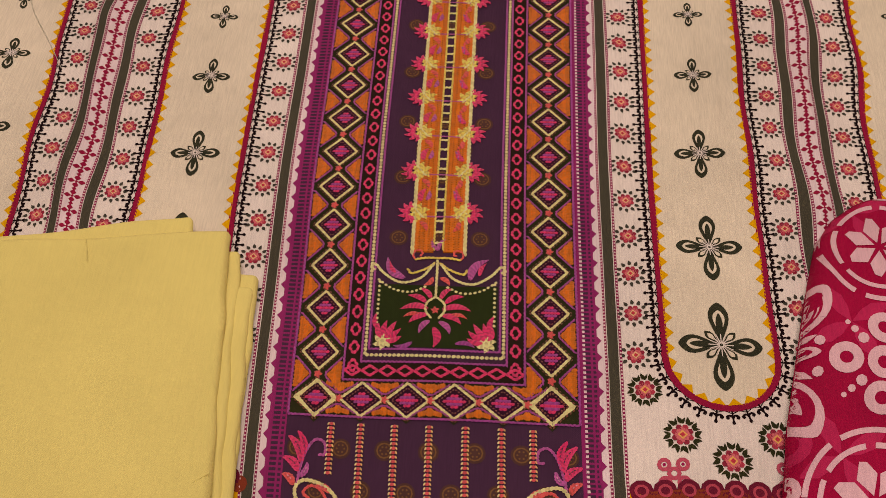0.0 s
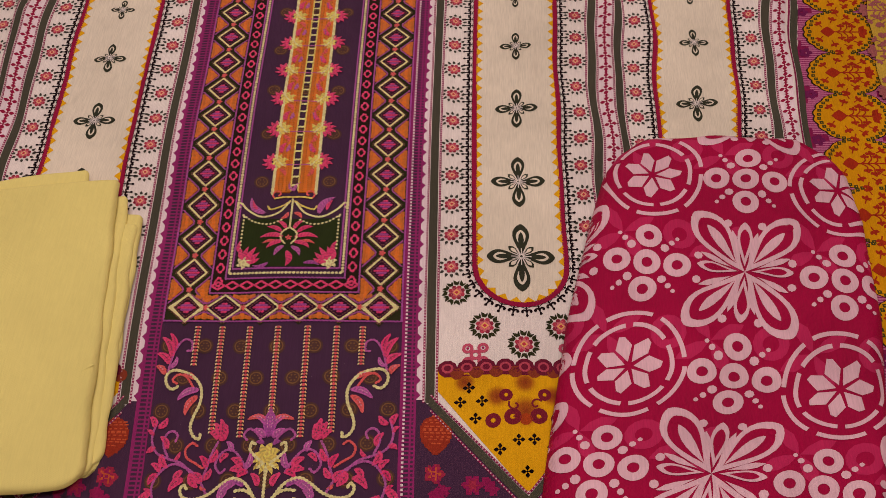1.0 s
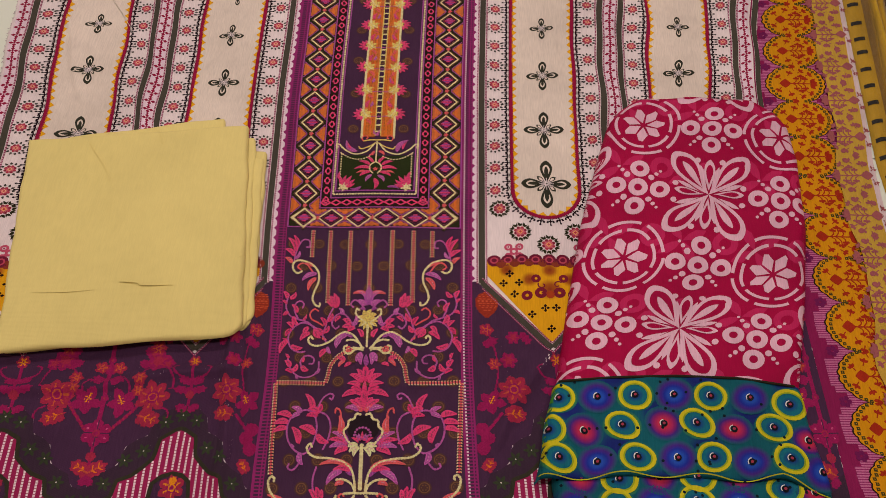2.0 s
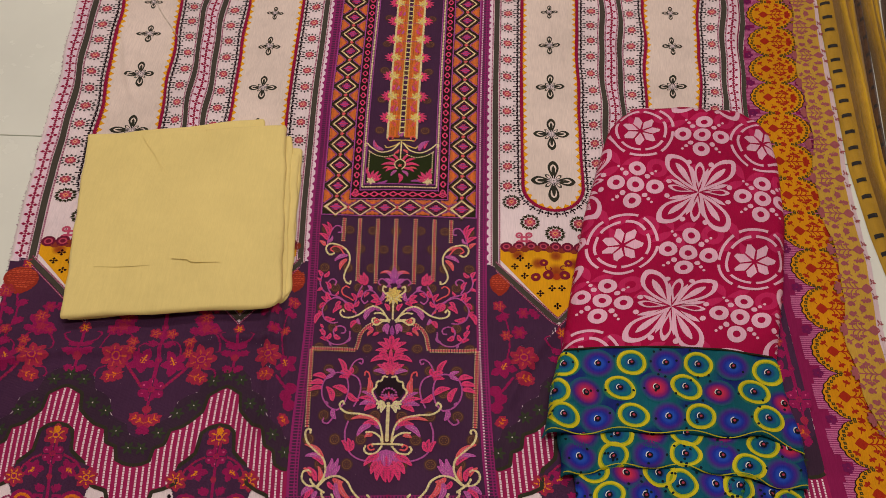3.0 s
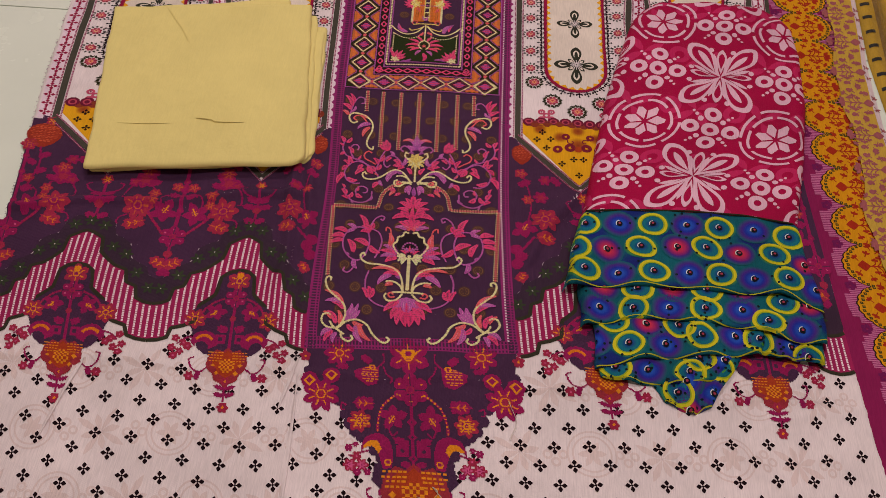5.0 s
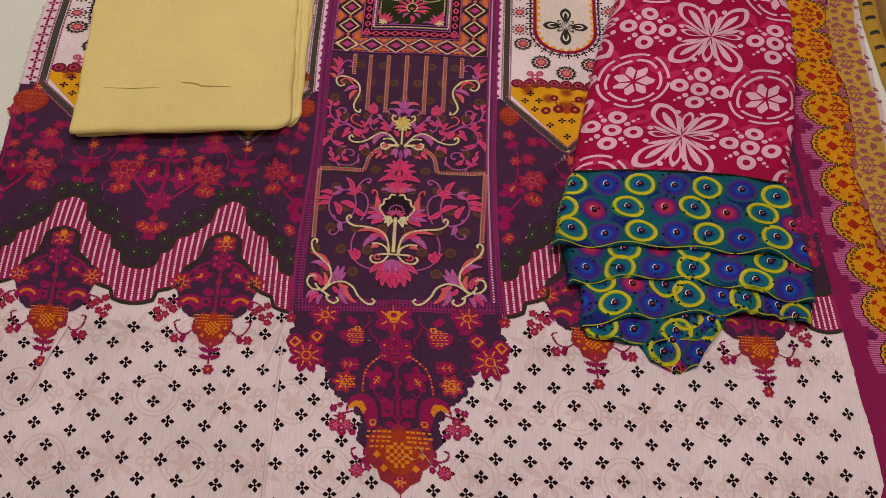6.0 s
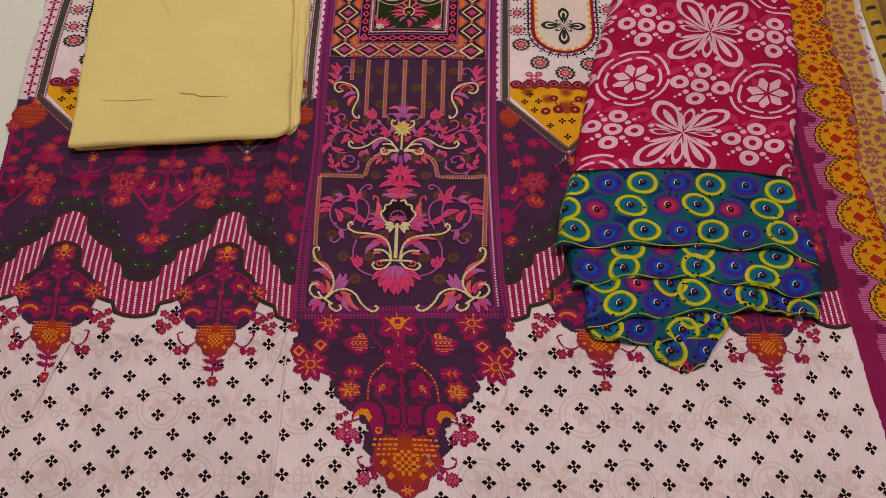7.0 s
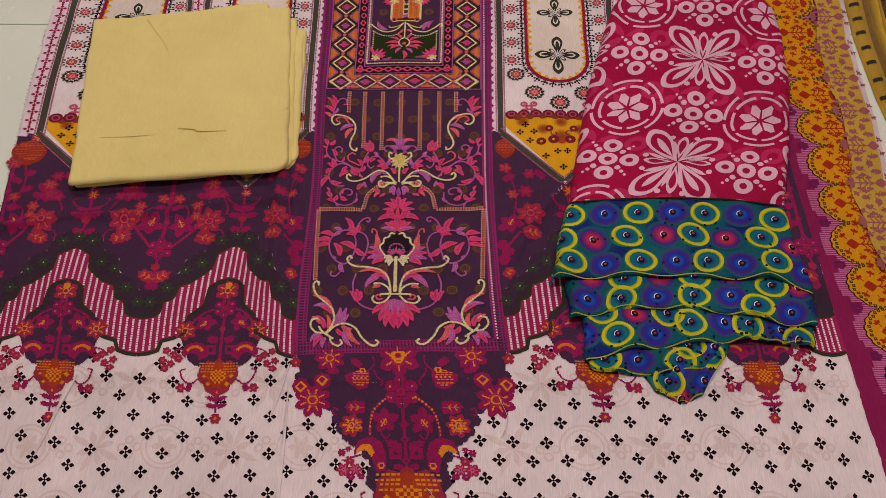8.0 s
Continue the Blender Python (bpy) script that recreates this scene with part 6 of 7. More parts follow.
def pinched_fold(pts, width=0.0022, height=0.0026):
    """A sharp pinched fold in the white hem, leaning to one side."""
    path = curve(*[complex(*q) for q in pts], n=50)
    run = np.gradient(path)
    side = 1j * run / np.abs(run)
    swell = np.sin(np.linspace(0.05, math.pi - 0.05, len(path))) ** 0.4
    verts, faces = [], []
    for z, d, q in zip(path, side, swell):
        for off, up in ((2.2, 0.0001), (0.9, 0.45), (-0.3, 1.0), (-0.75, 0.75), (-0.45, 0.0001)):
            e = z + d * off * width * q
            h = float(shirt_height(np.array([e.real]), np.array([e.imag]))[0])
            verts.append((e.real, e.imag, h + up * height * q))
    for k in range(len(path) - 1):
        for a in range(4):
            faces.append((k * 5 + a, k * 5 + a + 1, k * 5 + a + 6, k * 5 + a + 5))
    ob = mesh_object("pinched_fold", verts, faces, PRINT, shirt)
    dye(ob, np.tile(np.array(WHITE), (len(verts), 1)))


pinched_fold(((-0.084, -0.80), (-0.094, -0.68), (-0.098, -0.58), (-0.104, -0.50)), 0.0018, 0.0034)
pinched_fold(((-0.388, -0.606), (-0.376, -0.550), (-0.366, -0.500)), 0.0022, 0.0044)
pinched_fold(((-0.120, -0.548), (-0.112, -0.510), (-0.106, -0.475)), 0.0018, 0.0036)


def loose_thread(pts, label):
    """A loose end of sewing thread lying on the cloth."""
    path = curve(*[complex(*q) for q in pts], n=40)
    xyz = lay_shirt(path, np.full(len(path), 0.0026))
    verts, faces = [], []
    for x, y, z in xyz:
        verts += [(x + 0.0004 * math.cos(a), y + 0.0004 * math.sin(a), z + 0.0004 * math.sin(a * 2 + 0.6)) for a in (0, 2.1, 4.2)]
    for k in range(len(xyz) - 1):
        for a in range(3):
            faces.append((k * 3 + a, k * 3 + (a + 1) % 3, k * 3 + 3 + (a + 1) % 3, k * 3 + 3 + a))
    ob = mesh_object("loose_thread", verts, faces, THREAD)
    dye(ob, np.tile(np.array(lin("efe6d4")), (len(verts), 1)))
    tagged(ob, label, "thread", "loose threads")


loose_thread(((0.002, -0.645), (0.018, -0.648), (0.026, -0.638), (0.020, -0.632), (0.028, -0.642), (0.040, -0.660)), "thin loose cream thread curled on the dark point")
loose_thread(((-0.445, 0.52), (-0.43, 0.46), (-0.405, 0.41), (-0.385, 0.37)), "thin loose white thread on the striped print")
loose_thread(((0.115, -0.52), (0.122, -0.545), (0.112, -0.57)), "short loose white thread beside the dark point")

# ---- folded mustard-yellow trouser cloth ----
YELLOW_M = cloth_material("yellow_cambric", "ebda88", 0.85, 0.0013, 0.0001, 0.05, 0.025, wrinkle=0.0026)


def corner_sheet(name, corners, z0, thick, parent, material, rough_edge=0.006, seed=0, step=0.008, crown=0.002, rounding=0.02, label=""):
    """One folded layer: a four-cornered sheet with rounded rims; corners run from lower left, against the clock."""
    a, b, c, d = (complex(*q) for q in corners)
    n, m = int(abs(b - a) / step), int(abs(d - a) / step)
    s = np.concatenate([[0, 0.004, 0.012], np.linspace(0.02, 0.98, n), [0.988, 0.996, 1]])
    t = np.concatenate([[0, 0.004, 0.012], np.linspace(0.02, 0.98, m), [0.988, 0.996, 1]])
    S, T = np.meshgrid(s, t)
    z = (1 - T) * ((1 - S) * a + S * b) + T * ((1 - S) * d + S * c)
    # round the corners
    for sx, sy, r in ((0, 0, 0.005), (1, 0, rounding), (1, 1, 0.006), (0, 1, 0.005)):
        w, h = abs(b - a), abs(d - a)
        px, py = np.abs(S - sx) * w, np.abs(T - sy) * h
        P_, Q_ = np.clip(1 - px / r, 0, 1), np.clip(1 - py / r, 0, 1)
        mx, my = P_ - P_ * np.sqrt(1 - Q_ * Q_ / 2), Q_ - Q_ * np.sqrt(1 - P_ * P_ / 2)
        z = z + (a - b) / w * mx * r * (1 if sx else -1) + (a - d) / h * my * r * (1 if sy else -1)
    wob = 0.0016
    z = z + wob * (np.sin(T * 19 + seed) + 0.6 * np.sin(T * 43 + seed * 2)) * (S - 0.5) + 1j * wob * np.sin(S * 15 + seed * 3) * (T - 0.5) * 1.5
    w, h = abs(b - a), abs(d - a)
    edge = np.minimum(np.minimum(S, 1 - S) * w, np.minimum(T, 1 - T) * h)
    roll = np.sqrt(np.clip(1 - (1 - np.clip(edge / rough_edge, 0, 1)) ** 2, 0, 1))
    height = z0 + thick * (0.05 + 0.95 * roll) + crown * np.sin(S * math.pi) * np.sin(T * math.pi)
    height = height + roll * (0.0009 * np.sin(z.real * 31 + seed) * np.sin(z.imag * 27 + seed * 2) + 0.0005 * np.sin(z.real * 70 + z.imag * 33 + seed))
    xyz = np.stack([z.real, z.imag, height], -1).reshape(-1, 3)
    nu, nv = S.shape[1], S.shape[0]
    i, j = np.meshgrid(np.arange(nu - 1), np.arange(nv - 1))
    k = (j * nu + i).ravel()
    faces = np.stack([k, k + 1, k + nu + 1, k + nu], 1).tolist()
    under = len(xyz)
    low = xyz.copy()
    low[:, 2] = z0
    rim = np.concatenate([np.arange(nu), np.arange(nu * 2 - 1, nu * nv, nu), np.arange(nu * nv - 2, nu * (nv - 1) - 1, -1), np.arange(nu * (nv - 2), 0, -nu)])
    verts = np.concatenate([xyz, low[rim]])
    q = len(rim)
    for e in range(q):
        faces.append((int(rim[e]), under + e, under + (e + 1) % q, int(rim[(e + 1) % q])))
    faces.append(tuple(under + e for e in range(q))[::-1])
    return mesh_object(name, verts.tolist(), faces, material, parent, label)


yellow = thing("folded_trouser_cloth", "plain mustard yellow cotton cloth folded flat into a square stack", "cloth", (-0.31, -0.02, 0.008))


def yellow_stack():
    layers = [((-0.446, -0.206), (-0.139, -0.166), (-0.157, 0.122), (-0.494, 0.121)), ((-0.447, -0.204), (-0.136, -0.158), (-0.160, 0.108), (-0.496, 0.122)),
              ((-0.448, -0.208), (-0.141, -0.170), (-0.176, 0.144), (-0.497, 0.123)), ((-0.446, -0.206), (-0.170, -0.172), (-0.2240, 0.1770), (-0.497, 0.124)),
              ((-0.448, -0.212), (-0.1455, -0.1790), (-0.1865, 0.1600), (-0.498, 0.125))]
    for k, corners in enumerate(layers):
        cs = [(x + 0.31, y + 0.02) for x, y in corners]
        corner_sheet("folded_layer", cs, 0.0032 * k, 0.0044 if k < 4 else 0.0064, yellow, YELLOW_M, 0.004 if k < 4 else 0.006, k * 1.7, rounding=0.022)
    # pinched creases: thin lips of cloth that stand up
    for pts in (((-0.4214, -0.1290), (-0.3800, -0.1275), (-0.3414, -0.1227)), ((-0.3132, -0.1098), (-0.2909, -0.1107), (-0.2820, -0.1144), (-0.2432, -0.1123)), ((-0.1764, -0.0751), (-0.1607, -0.0635)), ((-0.4073, 0.1196), (-0.3940, 0.1003), (-0.3762, 0.0767), (-0.3618, 0.0510)), ((-0.3140, 0.1474), (-0.3075, 0.1325), (-0.3029, 0.1176))):
        path = curve(*[complex(*q) for q in pts], n=30)
        flat_lie = 0.3 if abs(pts[-1][1] - pts[0][1]) > abs(pts[-1][0] - pts[0][0]) else 1.0
        w = 0.00045 * flat_lie * np.sin(np.linspace(0.1, math.pi - 0.1, len(path))) ** 0.5
        verts, faces = [], []
        for z, q in zip(path, w):
            x, y = z.real + 0.31, z.imag + 0.02
            top = 0.0196 + 0.0018 * math.sin(math.pi * (z.real + 0.498) / 0.33)
            verts += [(x, y + 0.0018, top), (x, y + 0.0005, top + q * 1.3), (x, y - 0.0002, top + q * 1.1), (x, y + 0.0008, top - 0.001)]
        for e in range(len(path) - 1):
            for c in range(3):
                faces.append((e * 4 + c, e * 4 + c + 1, e * 4 + c + 5, e * 4 + c + 4))
        mesh_object("crease", verts, faces, YELLOW_M, yellow)


yellow_stack()

# ---- folded dupatta ----
dupatta = thing("folded_dupatta", "sheer magenta dupatta folded long, white batik flowers, peacock blue ringed end", "scarf", (0.4, -0.05, 0.008))
DX, DY = 0.4, -0.05
D_Y = [-0.26, -0.1, 0.0055, 0.12, 0.18, 0.205, 0.222, 0.2275, 0.229]
D_L = [0.2365, 0.262, 0.280, 0.308, 0.325, 0.341, 0.362, 0.378, 0.40]
D_R = [0.525, 0.5596, 0.5774, 0.584, 0.579, 0.566, 0.546, 0.532, 0.51]
PINKRED, BATIK, ROSEMID = lin("a4063f"), lin("e2b4c4"), lin("bc2458")


def dupatta_height(x, y):
    lo, hi = np.interp(y, D_Y, D_L), np.interp(y, D_Y, D_R)
    d = np.minimum(np.minimum(x - lo, hi - x), 0.232 - y)
    roll = np.sqrt(np.clip(1 - (1 - np.clip(d / 0.018, 0, 1)) ** 2, 0, 1))
    s = (x - lo) / np.maximum(hi - lo, 1e-6)
    return roll * (0.017 + 0.004 * np.sin(s * math.pi) + 0.0018 * np.sin(x * 38 + y * 13) + 0.0014 * np.sin(y * 41 - x * 9) + 0.0010 * np.sin(x * 90 - y * 61) + 0.0006 * np.sin(x * 60 + y * 140))


def dupatta_lay(z, lift):
    """Pattern place to the folded scarf; what lies past its rim is drawn in to it."""
    A, B = 0.0935 - 0.0095j, 0.0295 + 0.1045j
    w = (0.4515 + 0.050j) + z.real / 0.0935 * A + z.imag / 0.1045 * B
    # the fold pulls the rows of the print a little apart
    row = z.imag / 0.1045
    w = w + np.interp(row, [-2, -1, 0, 1, 2], [0, 0.003, 0, -0.014, -0.017]) + 1j * np.interp(row, [-2, -1, 0, 1, 2], [0, -0.011, 0, 0.0075, 0.011])
    y = np.clip(w.imag, -0.246, 0.229)
    lo, hi = np.interp(y, D_Y, D_L), np.interp(y, D_Y, D_R)
    x = np.clip(w.real, lo + 0.0003, hi - 0.0003)
    inside = (np.abs(x - w.real) + np.abs(y - w.imag)) < 1e-9
    h = dupatta_height(x, y)
    out = np.stack([x - DX, y - DY, h + np.where(inside, lift, 0.0002)], 1)
    return out


def dupatta_body():
    ys = np.concatenate([np.linspace(-0.246, 0.20, 76), np.linspace(0.204, 0.229, 10)])
    t = np.concatenate([[0, 0.004, 0.012, 0.025, 0.04, 0.06], np.linspace(0.08, 0.92, 56), [0.94, 0.96, 0.975, 0.988, 0.996, 1]])
    Y, T = np.meshgrid(ys, t, indexing="ij")
    X = np.interp(Y, D_Y, D_L) * (1 - T) + np.interp(Y, D_Y, D_R) * T
    Z = dupatta_height(X, Y)
    ny, nt = Y.shape
    verts = np.stack([X - DX, Y - DY, Z], -1).reshape(-1, 3)
    i, j = np.meshgrid(np.arange(nt - 1), np.arange(ny - 1))
    k = (j * nt + i).ravel()
    ob = mesh_object("magenta_field", verts.tolist(), np.stack([k, k + 1, k + nt + 1, k + nt], 1).tolist(), CHIFFON, dupatta, "magenta batik field")
    dye(ob, np.tile(np.array(PINKRED), (len(verts), 1)))


def batik_flower(p, c):
    for a, l, w in ((50, 0.078, 0.034), (128, 0.080, 0.034), (-52, 0.080, 0.034), (-130, 0.080, 0.034)):
        e = math.radians(a)
        p.petal(c, l, w, e, BATIK, 0.0006, 1.7, PINKRED, 0.14, 15, 0.6)
        p.petal(c + 0.012 * np.exp(1j * e), l * 0.60, w * 0.28, e, BATIK, 0.0012, 1.5, None, n=9, blunt=0.7)
        p.dot(c + 0.066 * np.exp(1j * e), 0.0040, PINKRED, 0.0012, 8)
    for a, l, w in ((90, 0.048, 0.015), (-90, 0.048, 0.015), (4, 0.040, 0.011), (176, 0.040, 0.011)):
        e = math.radians(a)
        p.petal(c + 0.006 * np.exp(1j * e), l, w, e, BATIK, 0.0009, 1.7, PINKRED, 0.18, 11, 0.65)
    for a in (22, 158, -24, -157, 74, 106, -74, -106):
        e = math.radians(a)
        p.petal(c + 0.012 * np.exp(1j * e), 0.034, 0.0062, e, BATIK, 0.0006, 1.5, None, n=7)
    for a in (72, 108, -72, -108, 16, 164, -16, -164):
        p.dot(c + (0.054 if abs(abs(a) - 90) < 30 else 0.0465) * np.exp(1j * math.radians(a)), 0.0042, BATIK, 0.0005, 8)


def batik_wheel(p, c):
    for r in (0.038, 0.049):
        for k in range(6):
            a = 60 * k + (14 if r > 0.04 else 44)
            p.line(arc(c, r, a, a + 50, 12, 1.05), 0.0042, BATIK, 0.0005)
    for k in range(7):
        a = 2 * math.pi * k / 7 + 0.2
        e = np.exp(1j * a)
        p.fill(c + e * np.array([0.004, 0.018 - 0.0075j, 0.028 - 0.004j, 0.030 + 0.001j, 0.018 + 0.0075j]), BATIK, 0.0005)


def batik_cluster(p, c):
    for k, d in enumerate((0, 0.029, -0.029, 0.028j, -0.028j)):
        p.ring(c + d, 0.0092, 0.0080, BATIK, 0.0005, 20, 0.98)
    for a in (46, 134, 226, -46):
        e = np.exp(1j * math.radians(a))
        for r, q in ((0.0235, 0.0044), (0.0330, 0.0030), (0.0405, 0.0022)):
            p.dot(c + r * e, q, BATIK, 0.0005, 8)


def batik_print():
    p = Print(dupatta_lay, 0.006)
    for i in range(-3, 4):
        for j in range(-4, 4):
            c = complex(0.0935 * i, 0.1045 * j)
            w = 0.4515 + 0.05j + i * (0.0935 - 0.0095j) + j * (0.0295 + 0.1045j)
            if not (0.20 < w.real < 0.63 and -0.33 < w.imag < 0.30):
                continue
            # ghost of the layer below, seen through the thin cloth
            p.ring(c + 0.03 + 0.035j, 0.012, 0.009, ROSEMID, 0.0002, 14)
            for k in range(4):
                p.petal(c - 0.025 + 0.03j, 0.035, 0.014, k * 1.57 + 0.6, ROSEMID, 0.0002, 1.2, None, n=6)
            if i % 2 == 0 and j % 2 == 0:
                batik_flower(p, c)
            elif i % 2 and j % 2:
                batik_wheel(p, c)
            else:
                batik_cluster(p, c)
    # keep what touches the scarf
    keep_v, keep_l, keep_c, keep_f, n = [], [], [], [], 0
    for v, l, c, f in zip(p.v, p.l, p.c, p.f):
        base = f.min()
        xyz = dupatta_lay(v, np.ones(len(v)))
        if (xyz[:, 2] > 0.9).any():
            keep_v.append(v), keep_l.append(l), keep_c.append(c), keep_f.append(f - base + n)
            n += len(v)
    p.v, p.l, p.c, p.f, p.n = keep_v, keep_l, keep_c, keep_f, n
    p.build("batik_print", CHIFFON, dupatta, "pale pink batik flowers, wheels and rings")


dupatta_body()
batik_print()


# ---- peacock blue end of the dupatta ----
TEAL, NAVY, VIOLET, RINGY, INK = lin("0b5a64"), lin("16246c"), lin("42207a"), lin("c8be1c"), lin("081e26")


class Tier:
    """One gathered layer of the blue end; top and bottom edges are lines over its width."""

    def __init__(self, left, right, top, low, z_top, z_low, seed):
        self.left, self.right, self.top, self.low, self.zt, self.zl, self.seed = left, right, top, low, z_top, z_low, seed

    def edge(self, rows, s):
        return np.interp(s, np.linspace(0, 1, len(rows)), rows)

    def place(self, s, t):
        a = self.left[0] * (1 - t) + self.left[1] * t
        b = self.right[0] * (1 - t) + self.right[1] * t
        yt, yl = self.edge(self.top, s), self.edge(self.low, s)
        x = a + (b - a) * s + 0.0012 * np.sin(t * 9 + self.seed)
        k = (self.right[0] - self.left[0]) / 0.29
        y = yt + (yl - yt) * t + 0.0020 * k * np.sin(s * 23 * k + self.seed) * t
        k = self.seed
        side = np.minimum(s, 1 - s) * (self.right[0] - self.left[0])
        roll = np.sqrt(np.clip(1 - (1 - np.clip(side / 0.010, 0, 1)) ** 2, 0, 1))
        z = self.zt + (self.zl - self.zt) * t + 0.0022 * np.sin(s * 17 + k) * t + 0.0012 * np.sin(s * 31 + t * 5 + k * 2) - 0.0030 * smoothstep(0.95, 1.0, t)
        z = 0.0005 + (z - 0.0005) * (0.15 + 0.85 * roll)
        return x, y, z

    def solve(self, x, y):
        t = np.full(np.shape(x), 0.5)
        for _ in range(4):
            a = self.left[0] * (1 - t) + self.left[1] * t
            b = self.right[0] * (1 - t) + self.right[1] * t
            s = (x - a) / (b - a)
            yt, yl = self.edge(self.top, np.clip(s, 0, 1)), self.edge(self.low, np.clip(s, 0, 1))
            t = (y - yt) / (yl - yt)
        return s, t

    def lay(self, z, lift):
        s, t = self.solve(z.real, z.imag)
        inside = (s >= 0) & (s <= 1) & (t >= 0) & (t <= 1)
        x, y, h = self.place(np.clip(s, 0.001, 0.999), np.clip(t, 0.001, 0.999))
        return np.stack([x - DX, y - DY, h + np.where(inside, lift, 0.0001)], 1)


def build_tier(tier, motifs, label):
    n, m = 70, 26
    S, T = np.meshgrid(np.linspace(0, 1, n), np.linspace(0, 1, m))
    x, y, z = tier.place(S, T)
    verts = np.stack([x - DX, y - DY, z], -1).reshape(-1, 3)
    i, j = np.meshgrid(np.arange(n - 1), np.arange(m - 1))
    k = (j * n + i).ravel()
    faces = np.stack([k, k + n, k + n + 1, k + 1], 1).tolist()
    # turned hem under the front edge
    base = len(verts)
    low = verts[(m - 1) * n:].copy()
    low[:, 1] += 0.004
    low[:, 2] -= 0.0012
    verts = np.concatenate([verts, low])
    faces += [((m - 1) * n + q, base + q, base + q + 1, (m - 1) * n + q + 1) for q in range(n - 1)]
    ob = mesh_object("ringed_tier", verts.tolist(), faces, CHIFFON, dupatta, label)
    f = 0.5 + 0.5 * np.sin(verts[:, 0] * 61 + tier.seed) * np.sin(verts[:, 1] * 73 + tier.seed * 2)
    f = smoothstep(0.5, 0.95, f)[:, None]
    dye(ob, np.array(TEAL) * (1 - f) + np.array(NAVY) * f)
    p = Print(tier.lay, 0.006)
    rng = random.Random(tier.seed)
    for kind, x, y in motifs:
        c = complex(x, y)
        sq = rng.uniform(0.82, 0.98)
        if kind == "o":
            p.blend(c, (0.005, 0.0105, 0.0165), (lin("141c50"), lin("14407c"), lin("0f6878"), lin("0c6470")), 0.0006, 20, sq)
            p.blend(c, (0.0175, 0.0230), (lin("3c8a2c"), lin("4c942c"), TEAL), 0.0003, 22, sq)
            a = np.arange(25) * 2 * math.pi / 24
            e = (np.cos(a) + 1j * sq * np.sin(a)) * np.exp(1j * rng.uniform(-0.3, 0.3))
            wob = 0.0007 * np.sin(2 * a + rng.uniform(0, 6))
            p.strip(c + (0.0146 + wob) * e, c + (0.0166 + wob) * e, lin("8ea41c"), 0.0010)
            p.strip(c + (0.0164 + wob) * e, c + (0.0204 + 1.6 * wob) * e, RINGY, 0.0011)
        elif kind == "r":
            p.blend(c, (0.006, 0.0115, 0.0160, 0.0225), (lin("d04a3c"), lin("c02e4c"), lin("8c2060"), lin("3c2478"), TEAL), 0.0006, 20, sq)
        else:
            p.blend(c, (0.006, 0.0115, 0.0165, 0.0235), (lin("182878"), lin("2450b0"), lin("1c2c94"), lin("44247e"), TEAL), 0.0006, 20, sq)
        p.dot(c, 0.0042, lin("12141e"), 0.0016, 10)
        # pale arc beside the bead: its glint, put into the colour
        p.line(arc(c, 0.0046, 95, 215, 7), 0.0011, lin("d8dcd8"), 0.0019)
        p.dot(c, 0.0018, lin("9a3a4c"), 0.0026, 8)
    for _ in range(46):
        s, t = rng.random(), rng.random()
        x, y, _z = tier.place(np.array([s]), np.array([t]))
        p.dot(complex(x[0], y[0]), 0.0019, INK, 0.0012, 6)
    t = np.full(50, 0.985)
    s = np.linspace(0.01, 0.99, 50)
    x, y, _z = tier.place(s, t)
    y = y + 0.0008
    p.line(x + 1j * y, 0.0011, lin("b8b820"), 0.0012)
    keep = [(v, l, c, f) for v, l, c, f in zip(p.v, p.l, p.c, p.f) if (lambda st: ((st[0] > 0) & (st[0] < 1) & (st[1] > 0) & (st[1] < 1)).any())(tier.solve(v.real, v.imag))]
    p.v, p.l, p.c, p.f, p.n = [], [], [], [], 0
    for v, l, c, f in keep:
        p.add(v, l, c, f - f.min())
    p.build("ring_print", CHIFFON, dupatta, "yellow rings and blue eyes with dark beads and painted pale glints")


row_a = [("o", 0.2425, -0.2572), ("b", 0.2875, -0.2542), ("o", 0.3316, -0.2512), ("b", 0.3773, -0.2482), ("o", 0.4196, -0.2492), ("b", 0.4646, -0.2510), ("o", 0.5096, -0.2575)]
row_b = [("o", 0.2313, -0.2970), ("r", 0.2717, -0.2961), ("o", 0.3160, -0.2894), ("r", 0.3640, -0.2844), ("o", 0.4022, -0.2837), ("r", 0.4426, -0.2893), ("o", 0.4894, -0.2871), ("r", 0.5261, -0.3003)]
row_c = [("o", 0.2406, -0.3312), ("b", 0.2839, -0.3319), ("o", 0.3296, -0.3271), ("b", 0.3744, -0.3259), ("o", 0.4155, -0.3240), ("b", 0.4567, -0.3275), ("o", 0.5014, -0.3245), ("b", 0.5355, -0.3356)]
row_d = [("b", 0.2599, -0.3825), ("o", 0.3024, -0.3822), ("b", 0.3472, -0.3766), ("o", 0.3933, -0.3735), ("b", 0.4384, -0.3731), ("o", 0.4705, -0.3880), ("b", 0.5115, -0.3936)]
row_d0 = [("r", 0.2676, -0.3500), ("o", 0.3106, -0.3506), ("r", 0.3553, -0.3459), ("o", 0.3983, -0.3447), ("r", 0.4435, -0.3426), ("o", 0.4938, -0.3559), ("r", 0.5266, -0.3589)]
row_e = [("b", 0.2527, -0.4290), ("o", 0.2957, -0.4302), ("b", 0.3416, -0.4271), ("o", 0.3863, -0.4117), ("b", 0.4276, -0.4089), ("o", 0.4572, -0.4111), ("b", 0.4973, -0.4166), ("o", 0.5160, -0.4301)]
row_e0 = [("o", 0.2778, -0.3979), ("r", 0.3199, -0.4002), ("o", 0.3608, -0.3975)]
